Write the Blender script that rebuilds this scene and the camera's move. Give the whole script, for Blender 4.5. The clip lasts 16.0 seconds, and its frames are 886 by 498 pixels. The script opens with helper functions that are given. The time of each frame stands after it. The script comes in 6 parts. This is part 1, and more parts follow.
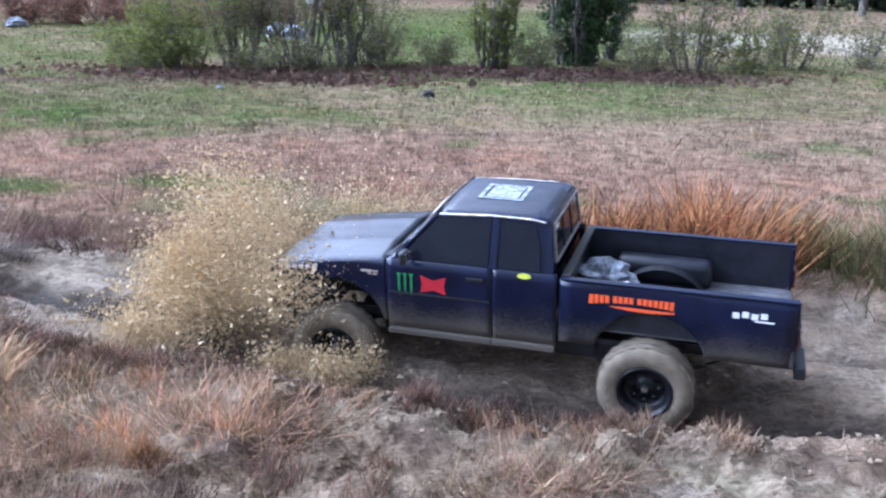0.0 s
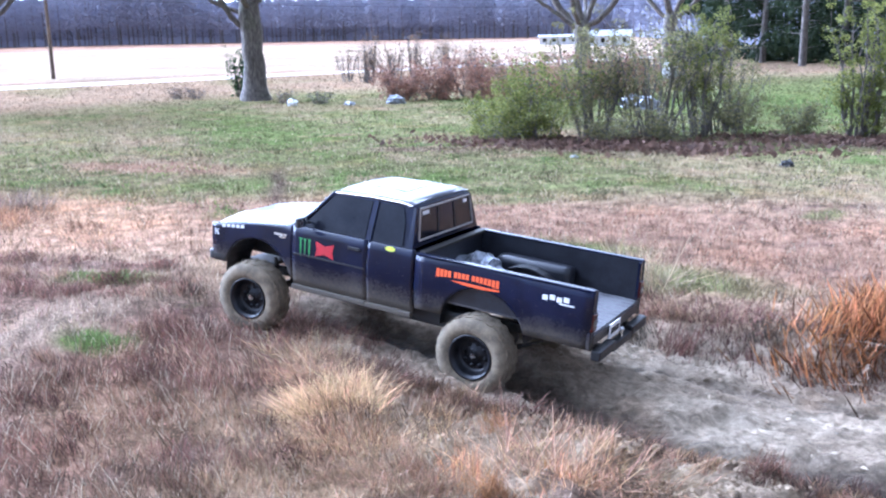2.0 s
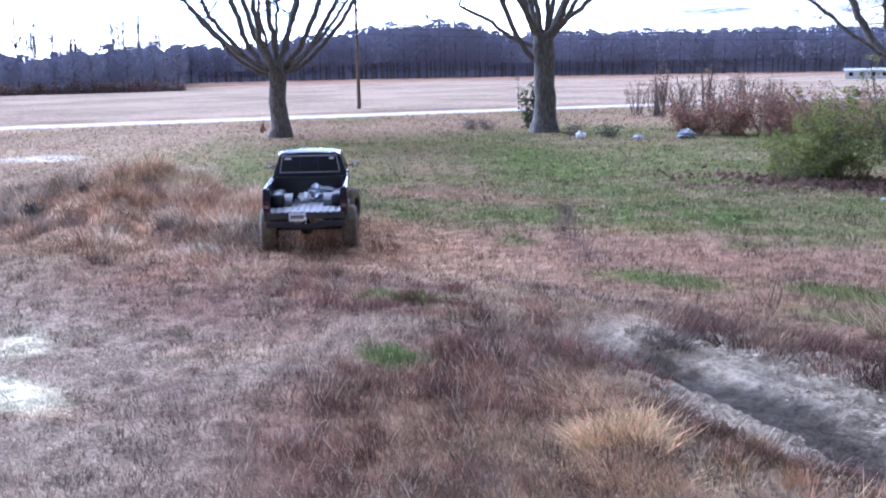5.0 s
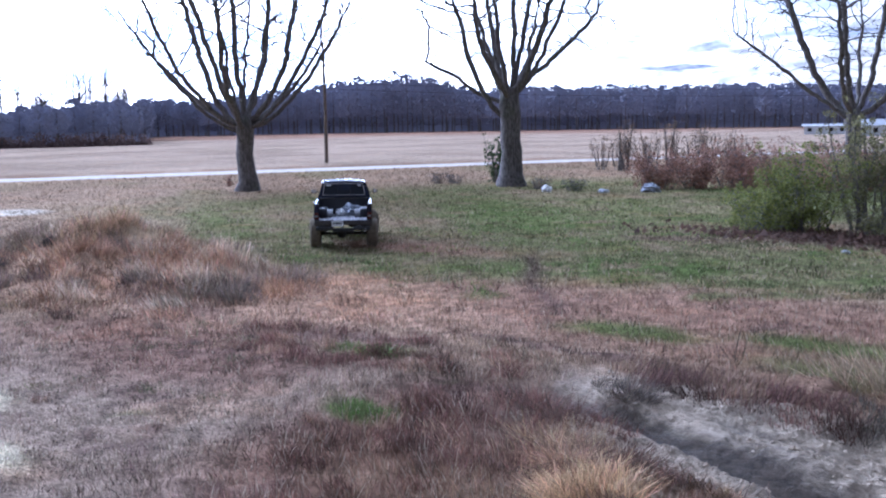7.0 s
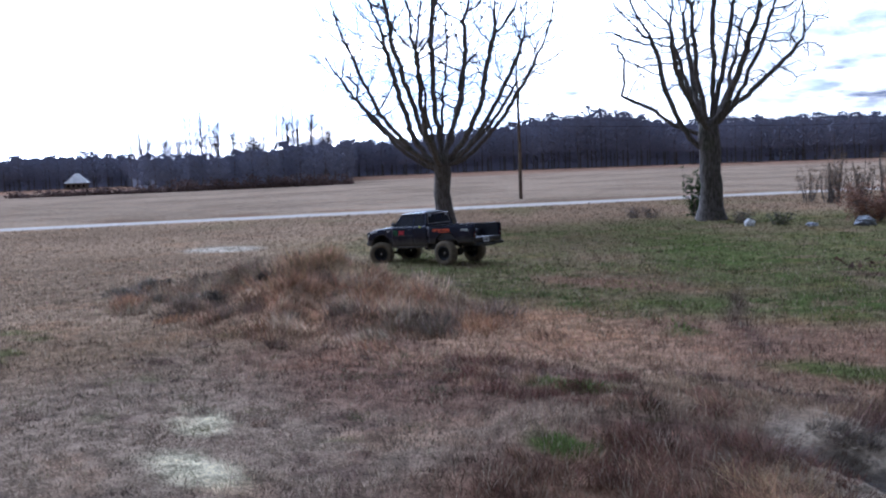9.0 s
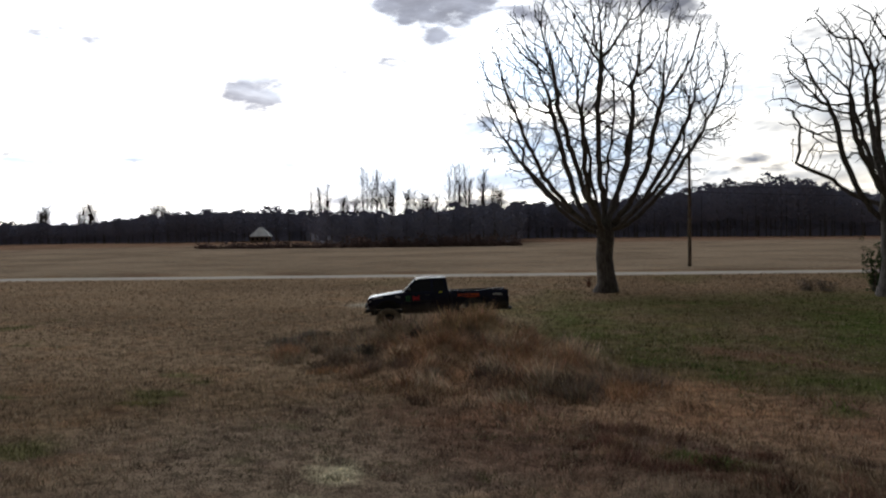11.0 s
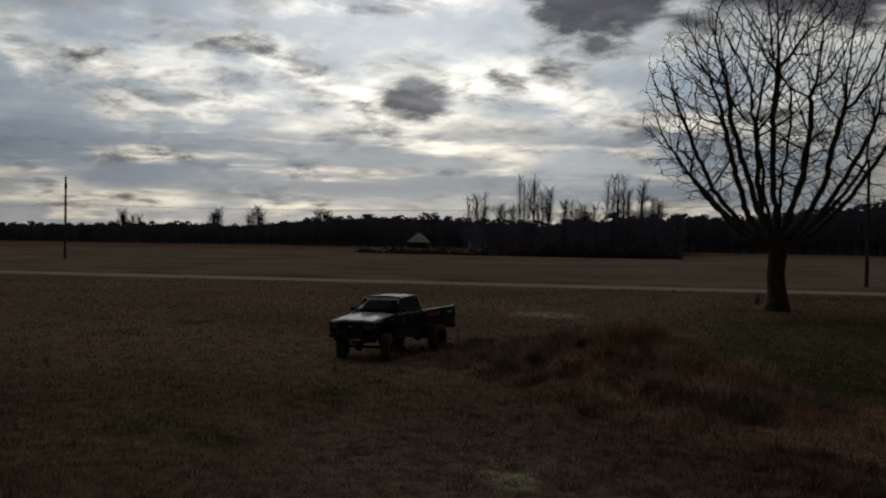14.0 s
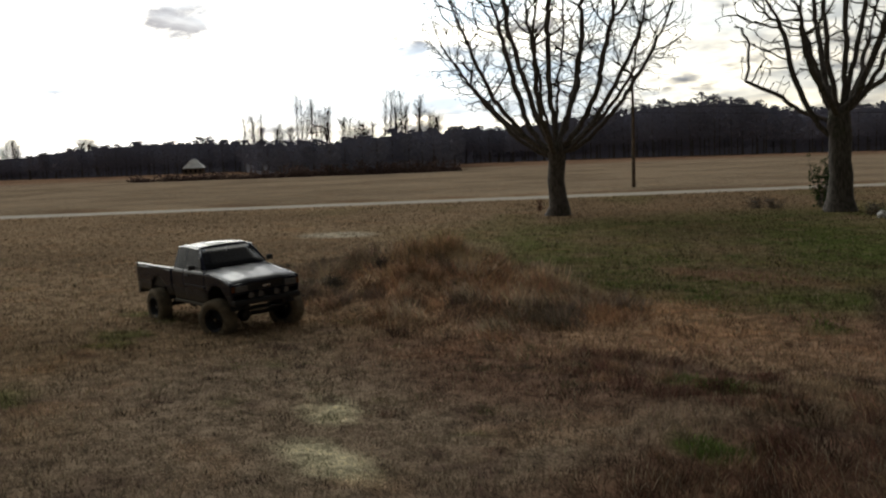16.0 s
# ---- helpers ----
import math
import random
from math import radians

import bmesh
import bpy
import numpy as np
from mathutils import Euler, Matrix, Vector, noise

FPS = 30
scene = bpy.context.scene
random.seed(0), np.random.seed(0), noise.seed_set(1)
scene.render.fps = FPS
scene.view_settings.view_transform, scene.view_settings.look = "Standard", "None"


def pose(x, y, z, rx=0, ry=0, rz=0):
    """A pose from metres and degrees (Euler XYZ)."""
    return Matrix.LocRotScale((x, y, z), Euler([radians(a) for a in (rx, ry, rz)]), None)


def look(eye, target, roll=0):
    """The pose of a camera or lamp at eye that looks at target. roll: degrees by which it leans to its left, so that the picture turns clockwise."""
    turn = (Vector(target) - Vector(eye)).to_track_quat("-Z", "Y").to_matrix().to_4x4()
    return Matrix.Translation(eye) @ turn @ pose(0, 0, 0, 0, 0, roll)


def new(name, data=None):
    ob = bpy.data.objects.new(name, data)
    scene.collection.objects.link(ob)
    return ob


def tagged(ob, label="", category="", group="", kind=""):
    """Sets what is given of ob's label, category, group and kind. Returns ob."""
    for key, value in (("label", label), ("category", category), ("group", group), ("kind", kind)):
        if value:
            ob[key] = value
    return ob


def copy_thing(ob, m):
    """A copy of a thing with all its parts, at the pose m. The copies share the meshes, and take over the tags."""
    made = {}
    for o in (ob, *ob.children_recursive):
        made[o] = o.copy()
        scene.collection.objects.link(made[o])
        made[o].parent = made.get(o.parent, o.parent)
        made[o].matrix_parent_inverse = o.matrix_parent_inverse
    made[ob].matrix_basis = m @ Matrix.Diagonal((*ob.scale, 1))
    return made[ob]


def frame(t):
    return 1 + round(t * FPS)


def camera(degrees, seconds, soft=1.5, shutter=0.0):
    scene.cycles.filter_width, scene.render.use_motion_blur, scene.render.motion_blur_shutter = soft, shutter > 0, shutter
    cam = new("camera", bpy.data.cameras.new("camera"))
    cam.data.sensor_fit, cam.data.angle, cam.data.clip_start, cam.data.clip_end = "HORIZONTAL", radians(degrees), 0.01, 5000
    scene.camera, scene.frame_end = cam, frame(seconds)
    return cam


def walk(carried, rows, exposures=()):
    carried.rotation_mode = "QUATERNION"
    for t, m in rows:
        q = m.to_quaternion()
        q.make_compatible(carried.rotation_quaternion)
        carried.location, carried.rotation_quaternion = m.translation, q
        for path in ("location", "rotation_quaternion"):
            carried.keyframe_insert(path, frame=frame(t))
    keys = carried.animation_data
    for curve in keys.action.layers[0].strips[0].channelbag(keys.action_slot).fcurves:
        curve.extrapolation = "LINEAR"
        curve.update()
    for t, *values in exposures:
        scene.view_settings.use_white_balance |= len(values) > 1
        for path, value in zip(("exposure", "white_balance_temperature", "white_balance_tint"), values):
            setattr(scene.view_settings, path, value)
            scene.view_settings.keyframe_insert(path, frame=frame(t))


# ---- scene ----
cam = camera(49.47, 16.0, soft=2.1, shutter=0.22)
CAM_ROWS = [  # seconds, x, y, yaw, pitch, roll
    (0.0, -0.02, 0.37, 1.14, -17.13, 1.69),
    (0.5, -0.03, 0.27, 6.47, -16.85, 1.54),
    (1.0, -0.03, 0.14, 11.86, -16.03, 0.37),
    (1.5, -0.05, 0.12, 17.43, -14.25, -0.28),
    (2.0, -0.02, 0.09, 22.17, -13.07, -1.17),
    (2.5, -0.04, 0.07, 26.33, -12.18, -1.89),
    (3.0, -0.10, -0.00, 32.55, -11.73, -2.17),
    (3.5, -0.07, -0.08, 37.72, -12.03, -1.68),
    (3.7, -0.09, -0.08, 38.90, -12.19, -1.77),
    (5.8, -0.18, 0.02, 38.41, -9.43, -0.61),
    (6.0, -0.13, -0.02, 37.70, -9.03, -0.64),
    (6.5, -0.10, -0.01, 36.41, -8.40, -1.17),
    (7.0, -0.15, -0.03, 36.83, -7.67, -1.08),
    (7.5, -0.18, 0.05, 37.20, -6.75, -1.30),
    (8.0, -0.18, -0.02, 40.02, -5.72, -1.95),
    (8.5, -0.18, -0.08, 44.67, -5.36, -2.19),
    (9.0, -0.16, -0.18, 48.28, -5.20, -2.35),
    (9.2, -0.14, -0.14, 49.36, -5.12, -2.75),
    (11.3, 0.34, 0.12, 60.23, -0.99, 0.09),
    (11.5, 0.39, 0.11, 61.94, -1.37, 0.20),
    (12.0, 0.36, -0.03, 64.99, -0.46, -0.20),
    (12.5, 0.25, -0.17, 63.68, 3.27, 3.32),
    (12.7, 0.19, -0.23, 63.43, 2.96, -0.47),
    (13.0, 0.34, -0.23, 65.80, 2.62, -0.81),
    (13.5, 0.19, -0.31, 65.83, 0.43, -0.44),
    (14.0, 0.14, -0.30, 67.42, -0.75, 0.90),
    (14.5, 0.01, 0.00, 66.34, -2.38, 0.13),
    (15.0, -0.24, 0.13, 55.13, -1.60, 1.29),
    (15.5, -0.63, -0.17, 52.07, -5.37, -3.28),
    (16.0, -0.75, -0.21, 54.56, -5.72, -2.09),
]
EYE = 3.5
EXPOSURES = [(0.0, 0.10, 4900, 19), (0.5, 0.47, 4880, 17), (1.5, 0.60, 4820, 18), (2.5, 0.82, 4790, 20), (3.0, 0.78, 4750, 23), (3.5, 0.56, 4740, 24), (6.0, -0.38, 4800, 24), (7.0, -0.56, 4800, 23), (7.5, -0.82, 4800, 22),
             (8.0, -1.04, 4850, 21), (9.0, -1.36, 5000, 18), (11.3, -3.1, 6700, 10), (12.0, -3.85, 6900, 9), (12.5, -4.55, 6900, 9), (13.0, -4.95, 6900, 9), (14.0, -4.88, 6900, 9),
             (14.5, -4.42, 6900, 9), (15.0, -4.20, 6600, 8), (15.5, -3.20, 7100, 7), (16.0, -2.74, 7200, 7)]
walk(cam, [(t, pose(x, y, EYE, 90 + p, 0, w) @ pose(0, 0, 0, 0, 0, r)) for t, x, y, w, p, r in CAM_ROWS], EXPOSURES)

# ---- world and sun ----
SUN_AZ, SUN_EL = 71.0, 22.0  # to the left of +y, up


def heading(az, el):
    a, e = radians(az), radians(el)
    return Vector((-math.sin(a) * math.cos(e), math.cos(a) * math.cos(e), math.sin(e)))


def flatten(v, k):
    return Vector((v.x, v.y, v.z * k)).normalized()


class Nodes:
    """A short way to write node trees."""

    def __init__(self, tree):
        self.tree = tree
        tree.nodes.clear()

    def add(self, kind, inputs=None, operation=None, clamp=False, blend=None, easing=None):
        n = self.tree.nodes.new(kind)
        if operation:
            n.operation = operation
        if clamp:
            n.use_clamp = True
        if blend:
            n.data_type, n.blend_type = "RGBA", blend
        if easing:
            n.interpolation_type = easing
        for k, v in (inputs or {}).items():
            self.put(n.inputs[k], v)
        return n

    def put(self, socket, v):
        if isinstance(v, bpy.types.NodeSocket):
            self.tree.links.new(v, socket)
        else:
            socket.default_value = v

    def layer(self, name):
        n = self.add("ShaderNodeVertexColor")
        n.layer_name = name
        return n.outputs[0]

    def math(self, op, a, b=0.0, c=0.0, clamp=False):
        n = self.add("ShaderNodeMath", operation=op, clamp=clamp)
        for s, v in zip(n.inputs, (a, b, c)):
            self.put(s, v)
        return n.outputs[0]

    def vmath(self, op, a, b=(0, 0, 0)):
        n = self.add("ShaderNodeVectorMath", operation=op)
        self.put(n.inputs[0], a)
        self.put(n.inputs[1], b)
        return n.outputs["Value"] if op in ("DOT_PRODUCT", "LENGTH", "DISTANCE") else n.outputs[0]

    def noise(self, vec, scale, detail=4.0, rough=0.55, distort=0.0):
        n = self.add("ShaderNodeTexNoise", {"Scale": scale, "Detail": detail, "Roughness": rough, "Distortion": distort})
        if vec is not None:
            self.put(n.inputs["Vector"], vec)
        return n.outputs["Fac"]

    def step(self, v, lo, hi, a=0.0, b=1.0):
        n = self.add("ShaderNodeMapRange", {"From Min": lo, "From Max": hi, "To Min": a, "To Max": b}, easing="SMOOTHSTEP")
        self.put(n.inputs["Value"], v)
        return n.outputs[0]

    def mix(self, f, a, b, blend="MIX"):
        n = self.add("ShaderNodeMix", blend=blend)
        self.put(n.inputs[0], f)
        self.put(n.inputs[6], a if not isinstance(a, tuple) else (*a, 1) if len(a) == 3 else a)
        self.put(n.inputs[7], b if not isinstance(b, tuple) else (*b, 1) if len(b) == 3 else b)
        return n.outputs[2]


def build_world():
    world = bpy.data.worlds.new("sky")
    world.use_nodes = True
    scene.world = world
    n = Nodes(world.node_tree)
    d = n.add("ShaderNodeTexCoord").outputs["Generated"]
    sky = n.add("ShaderNodeTexSky")
    sky.sky_type, sky.sun_disc, sky.dust_density = "NISHITA", False, 1.5
    sky.sun_elevation, sky.sun_rotation = radians(SUN_EL), radians(-SUN_AZ)
    blue = n.mix(1.0, sky.outputs[0], (0.10, 0.10, 0.10), "MULTIPLY")
    xyz = n.add("ShaderNodeSeparateXYZ", {"Vector": d})
    up = n.math("ADD", n.math("MAXIMUM", xyz.outputs[2], 0.0), 0.20)
    flat = n.add("ShaderNodeCombineXYZ", {"X": n.math("DIVIDE", xyz.outputs[0], up), "Y": n.math("DIVIDE", xyz.outputs[1], up)}).outputs[0]
    near_sun = n.math("MAXIMUM", n.vmath("DOT_PRODUCT", d, tuple(heading(SUN_AZ, SUN_EL))), 0.0)
    broad, glow = n.math("POWER", near_sun, 3.0), n.math("POWER", near_sun, 9.0)
    # cloud sheet: bright where thin, grey where thick, with gaps of blue
    thick = n.noise(flat, 1.7, 9, 0.58, 0.25)
    puff = n.noise(flat, 3.0, 7, 0.6, 0.6)
    sheet = n.noise(flat, 0.8, 5, 0.5)
    edge = n.math("ADD", n.math("MULTIPLY", n.math("SUBTRACT", thick, 0.5), 0.085), n.math("MULTIPLY", n.math("SUBTRACT", n.noise(flat, 7.0, 7, 0.6, 0.2), 0.5), 0.045))
    far = n.vmath("DOT_PRODUCT", n.vmath("NORMALIZE", n.vmath("MULTIPLY", d, (1, 1, 2))), tuple(flatten(heading(50, 21.5), 2)))
    bank = n.step(n.math("ADD", far, edge), 0.952, 0.973)
    tongue = n.step(n.math("ADD", n.vmath("DOT_PRODUCT", d, tuple(heading(59.0, 13.6))), n.math("MULTIPLY", edge, 0.12)), 0.9962, 0.9990)
    bank = n.math("MAXIMUM", bank, tongue)
    west = n.vmath("DOT_PRODUCT", n.vmath("NORMALIZE", n.vmath("MULTIPLY", d, (1, 1, 2))), tuple(flatten(heading(86.5, 16.5), 2)))
    side_bank = n.step(n.math("ADD", west, n.math("MULTIPLY", edge, 0.6)), 0.978, 0.995)
    scrap = n.vmath("DOT_PRODUCT", n.vmath("NORMALIZE", n.vmath("MULTIPLY", d, (1, 1, 1.7))), tuple(flatten(heading(69.2, 8.0), 1.7)))
    scrap = n.step(n.math("ADD", scrap, n.math("MULTIPLY", n.math("SUBTRACT", n.noise(flat, 11.0, 5, 0.6), 0.5), 0.0016)), 0.9988, 0.9998)
    small = n.noise(flat, 5.0, 8, 0.6, 0.2)
    grey = n.math("MAXIMUM", n.step(n.math("ADD", n.math("MULTIPLY", thick, 0.5), n.math("MULTIPLY", small, 0.5)), 0.485, 0.645), n.math("MULTIPLY", n.math("MAXIMUM", n.math("MAXIMUM", bank, n.math("MULTIPLY", side_bank, 0.75)), scrap), 0.95))
    gap = n.math("MULTIPLY", n.math("MULTIPLY", n.step(sheet, 0.40, 0.54), n.math("SUBTRACT", 1.0, bank)), n.math("SUBTRACT", 1.0, n.step(thick, 0.46, 0.60)))
    lift = n.math("ADD", n.math("ADD", 0.6, n.math("MULTIPLY", broad, 12.0)), n.math("MULTIPLY", glow, 22.0))
    bright = n.mix(1.0, n.mix(n.step(xyz.outputs[2], 0.0, 0.22), (1.0, 0.94, 0.82), (0.98, 1.0, 1.0)), lift, "MULTIPLY")
    bright = n.mix(1.0, bright, n.step(n.math("ADD", n.math("MULTIPLY", small, 0.6), n.math("MULTIPLY", puff, 0.4)), 0.36, 0.62, 1.32, 0.72), "MULTIPLY")
    shade = n.mix(1.0, n.mix(n.step(puff, 0.36, 0.66), (0.125, 0.132, 0.178), (0.42, 0.44, 0.50)), n.math("ADD", n.math("ADD", 0.8, n.math("MULTIPLY", broad, 7.0)), n.math("MULTIPLY", glow, 8.0)), "MULTIPLY")
    shade = n.mix(n.math("MULTIPLY", bank, 0.6), shade, n.mix(1.0, shade, (0.20, 0.245, 0.36), "MULTIPLY"))
    cloud = n.mix(grey, bright, shade)
    hole = n.mix(1.0, n.mix(0.12, (0.34, 0.53, 0.79), blue), n.math("ADD", n.math("ADD", 0.6, n.math("MULTIPLY", broad, 8.0)), n.math("MULTIPLY", glow, 14.0)), "MULTIPLY")
    colour = n.mix(n.math("MULTIPLY", gap, n.step(near_sun, 0.70, 0.93, 0.35, 0.85)), cloud, hole)
    # long blue-grey streaks low over the horizon
    streak = n.noise(n.vmath("MULTIPLY", d, (2.5, 2.5, 30)), 1.7, 6, 0.55, 0.2)
    low = n.math("MULTIPLY", n.math("MULTIPLY", n.step(xyz.outputs[2], 0.02, 0.05), n.math("SUBTRACT", 1.0, n.step(xyz.outputs[2], 0.085, 0.13))), n.math("MULTIPLY", n.step(streak, 0.39, 0.53), n.step(near_sun, 0.78, 0.94, 0.2, 1.0)))
    colour = n.mix(n.math("MULTIPLY", low, 0.85), colour, n.mix(1.0, hole, (0.66, 0.68, 0.72), "MULTIPLY"))
    bg = n.add("ShaderNodeBackground", {"Color": colour, "Strength": 1.0})
    n.add("ShaderNodeOutputWorld", {"Surface": bg.outputs[0]})


build_world()
sun = new("sun", bpy.data.lights.new("sun", "SUN"))
sun.data.energy, sun.data.angle, sun.data.color = 0.6, radians(8), (1.0, 0.94, 0.84)
sun.matrix_world = look(heading(SUN_AZ, SUN_EL) * 300, (0, 0, 0))

# ---- materials ----
def material(name):
    m = bpy.data.materials.new(name)
    m.use_nodes = True
    n = Nodes(m.node_tree)
    b = n.add("ShaderNodeBsdfPrincipled")
    n.add("ShaderNodeOutputMaterial", {"Surface": b.outputs[0]})
    return m, n, b


def bump(n, b, height, distance, strength=1.0):
    n.put(b.inputs["Normal"], n.add("ShaderNodeBump", {"Height": height, "Distance": distance, "Strength": strength}).outputs[0])


def mat_plain(name, colour, rough=0.6, metal=0.0, vary=0.25, scale=9.0, relief=0.0):
    m, n, b = material(name)
    pos = n.add("ShaderNodeTexCoord").outputs["Object"]
    v = n.math("ADD", n.math("MULTIPLY", n.noise(pos, scale, 5), 0.6), n.math("MULTIPLY", n.noise(pos, scale * 7, 3), 0.4))
    dark = tuple(c * (1 - vary) for c in colour)
    lite = tuple(min(1, c * (1 + vary)) for c in colour)
    n.put(b.inputs["Base Color"], n.mix(n.step(v, 0.35, 0.65), dark, lite))
    n.put(b.inputs["Roughness"], n.step(v, 0.3, 0.7, max(rough - 0.08, 0.02), min(rough + 0.1, 1)))
    b.inputs["Metallic"].default_value = metal
    if relief:
        bump(n, b, v, relief)
    return m


def mat_paint(name, colour, rough=0.22):
    """Dark glossy car paint, with dried mud thrown up over its lower part."""
    m, n, b = material(name)
    pos = n.add("ShaderNodeTexCoord").outputs["Object"]
    z = n.add("ShaderNodeSeparateXYZ", {"Vector": pos}).outputs[2]
    big, fine = n.noise(pos, 2.2, 6, 0.6), n.noise(pos, 38, 4, 0.7)
    reach = n.math("ADD", z, n.math("MULTIPLY", n.math("SUBTRACT", big, 0.5), -0.22))
    mud = n.math("MULTIPLY", n.step(reach, 1.0, 0.66), n.step(n.math("ADD", fine, n.math("MULTIPLY", big, 0.5)), 0.45, 0.85))
    mud = n.math("MAXIMUM", mud, n.math("MULTIPLY", n.step(fine, 0.66, 0.74), n.step(reach, 1.35, 0.95)))
    mud = n.math("MAXIMUM", mud, n.math("MULTIPLY", n.step(reach, 0.88, 0.66), 0.8))
    n.put(b.inputs["Base Color"], n.mix(mud, n.mix(n.step(big, 0.4, 0.6), colour, tuple(c * 1.5 for c in colour)), (0.105, 0.088, 0.066)))
    n.put(b.inputs["Roughness"], n.math("ADD", rough, n.math("ADD", n.math("MULTIPLY", mud, 0.6), n.math("MULTIPLY", fine, 0.1))))
    b.inputs["Specular IOR Level"].default_value = 0.28
    b.inputs["Coat Weight"].default_value = 0.08
    b.inputs["Coat Roughness"].default_value = 0.12
    return m


def veil(n, b, colour, share):
    """Lets light through thin blades and leaves."""
    out = [k for k in n.tree.nodes if k.type == "OUTPUT_MATERIAL"][0]
    thin = n.add("ShaderNodeBsdfTranslucent", {"Color": colour})
    n.put(out.inputs["Surface"], n.add("ShaderNodeMixShader", {0: share, 1: b.outputs[0], 2: thin.outputs[0]}).outputs[0])


def mat_vertex(name, rough=0.85, vary=0.35):
    """Colour held by the mesh, varied from blade to blade."""
    m, n, b = material(name)
    col = n.layer("Col")
    r = n.add("ShaderNodeNewGeometry").outputs["Random Per Island"]
    c = n.mix(1.0, col, n.math("ADD", 1 - vary, n.math("MULTIPLY", r, 2 * vary)), "MULTIPLY")
    n.put(b.inputs["Base Color"], c)
    veil(n, b, c, 0.3)
    b.inputs["Roughness"].default_value = rough
    b.inputs["Specular IOR Level"].default_value = 0.15
    return m


def mat_leaf(name, dark, lite, rough=0.7, thin=0.35):
    m, n, b = material(name)
    r = n.add("ShaderNodeNewGeometry").outputs["Random Per Island"]
    pos = n.add("ShaderNodeTexCoord").outputs["Object"]
    f = n.math("ADD", n.math("MULTIPLY", r, 0.6), n.math("MULTIPLY", n.noise(pos, 0.9, 3), 0.5))
    c = n.mix(n.step(f, 0.2, 0.8), dark, lite)
    n.put(b.inputs["Base Color"], c)
    veil(n, b, c, thin)
    b.inputs["Roughness"].default_value = rough
    b.inputs["Specular IOR Level"].default_value = 0.2
    return m


def mat_ground():
    """Soil and matted grass: the mesh holds the mean colour and the wetness, noise gives tufts, stalks and crumbs."""
    m, n, b = material("ground")
    pos = n.add("ShaderNodeNewGeometry").outputs["Position"]
    col = n.layer("Col")
    wet = n.layer("Wet")
    tuft = n.noise(pos, 2.6, 6, 0.65)
    straw = n.noise(n.vmath("MULTIPLY", pos, (1.0, 2.2, 1.0)), 16, 5, 0.7, 0.6)
    patch = n.noise(pos, 0.45, 4, 0.6)
    f = n.math("ADD", n.math("MULTIPLY", tuft, 0.45), n.math("MULTIPLY", straw, 0.55))
    w = n.add("ShaderNodeSeparateColor", {"Color": wet}).outputs[0]
    streak = n.noise(n.vmath("MULTIPLY", pos, (0.32, 1.5, 1.0)), 5.0, 8, 0.72, 0.6)
    clod = n.math("ADD", n.math("MULTIPLY", n.noise(pos, 11.0, 8, 0.72, 0.5), 0.5), n.math("MULTIPLY", streak, 0.5))
    wide = n.noise(n.vmath("MULTIPLY", pos, (1.0, 1.0, 0.0)), 0.07, 5, 0.6)
    c = n.mix(1.0, col, n.step(f, 0.36, 0.63, 0.36, 1.6), "MULTIPLY")
    c = n.mix(w, c, n.mix(1.0, col, n.step(clod, 0.40, 0.60, 0.60, 1.45), "MULTIPLY"))
    c = n.mix(1.0, c, n.step(wide, 0.35, 0.65, 0.82, 1.18), "MULTIPLY")
    c = n.mix(n.math("MULTIPLY", n.step(patch, 0.52, 0.66), 0.30), c, n.mix(1.0, c, (1.25, 0.95, 0.75), "MULTIPLY"))
    n.put(b.inputs["Base Color"], c)
    n.put(b.inputs["Roughness"], n.math("SUBTRACT", 0.95, n.math("MULTIPLY", n.math("MULTIPLY", w, n.step(tuft, 0.35, 0.6)), 0.25)))
    n.put(b.inputs["Specular IOR Level"], n.math("MULTIPLY", n.step(w, 0.8, 1.0), 0.15))
    bump(n, b, n.math("ADD", f, n.math("MULTIPLY", n.math("MULTIPLY", clod, w), 2.6)), 0.09, 1.0)
    return m


def mat_bark(name, colour):
    m, n, b = material(name)
    pos = n.add("ShaderNodeTexCoord").outputs["Object"]
    ridge = n.noise(n.vmath("MULTIPLY", pos, (1, 1, 0.18)), 14, 6, 0.65, 0.4)
    moss = n.noise(pos, 1.3, 4)
    c = n.mix(n.step(ridge, 0.38, 0.62), tuple(c * 0.5 for c in colour), tuple(c * 1.35 for c in colour))
    n.put(b.inputs["Base Color"], n.mix(n.step(moss, 0.5, 0.7), c, n.mix(1.0, c, (0.75, 0.85, 0.7), "MULTIPLY")))
    b.inputs["Roughness"].default_value = 0.92
    bump(n, b, ridge, 0.03)
    return m


GROUND = mat_ground()
GRASS = mat_vertex("dry_grass")
STRAW = mat_vertex("straw", 0.7, 0.45)
BARK = mat_bark("bark", (0.13, 0.112, 0.10))
POLEWOOD = mat_bark("pole_wood", (0.16, 0.12, 0.09))
GRAVEL = mat_plain("pale_gravel", (0.44, 0.385, 0.315), 0.95, 0, 0.2, 2.5, 0.02)
SHRUB = mat_leaf("shrub_leaf", (0.085, 0.10, 0.026), (0.25, 0.255, 0.07), 0.7, 0.45)
SHRUB_DULL = mat_leaf("dull_shrub_leaf", (0.10, 0.10, 0.042), (0.29, 0.265, 0.125), 0.7, 0.45)
PINE = mat_leaf("pine_needles", (0.010, 0.018, 0.009), (0.035, 0.050, 0.022))
CEDAR = mat_leaf("cedar_leaf", (0.018, 0.04, 0.014), (0.06, 0.10, 0.03))
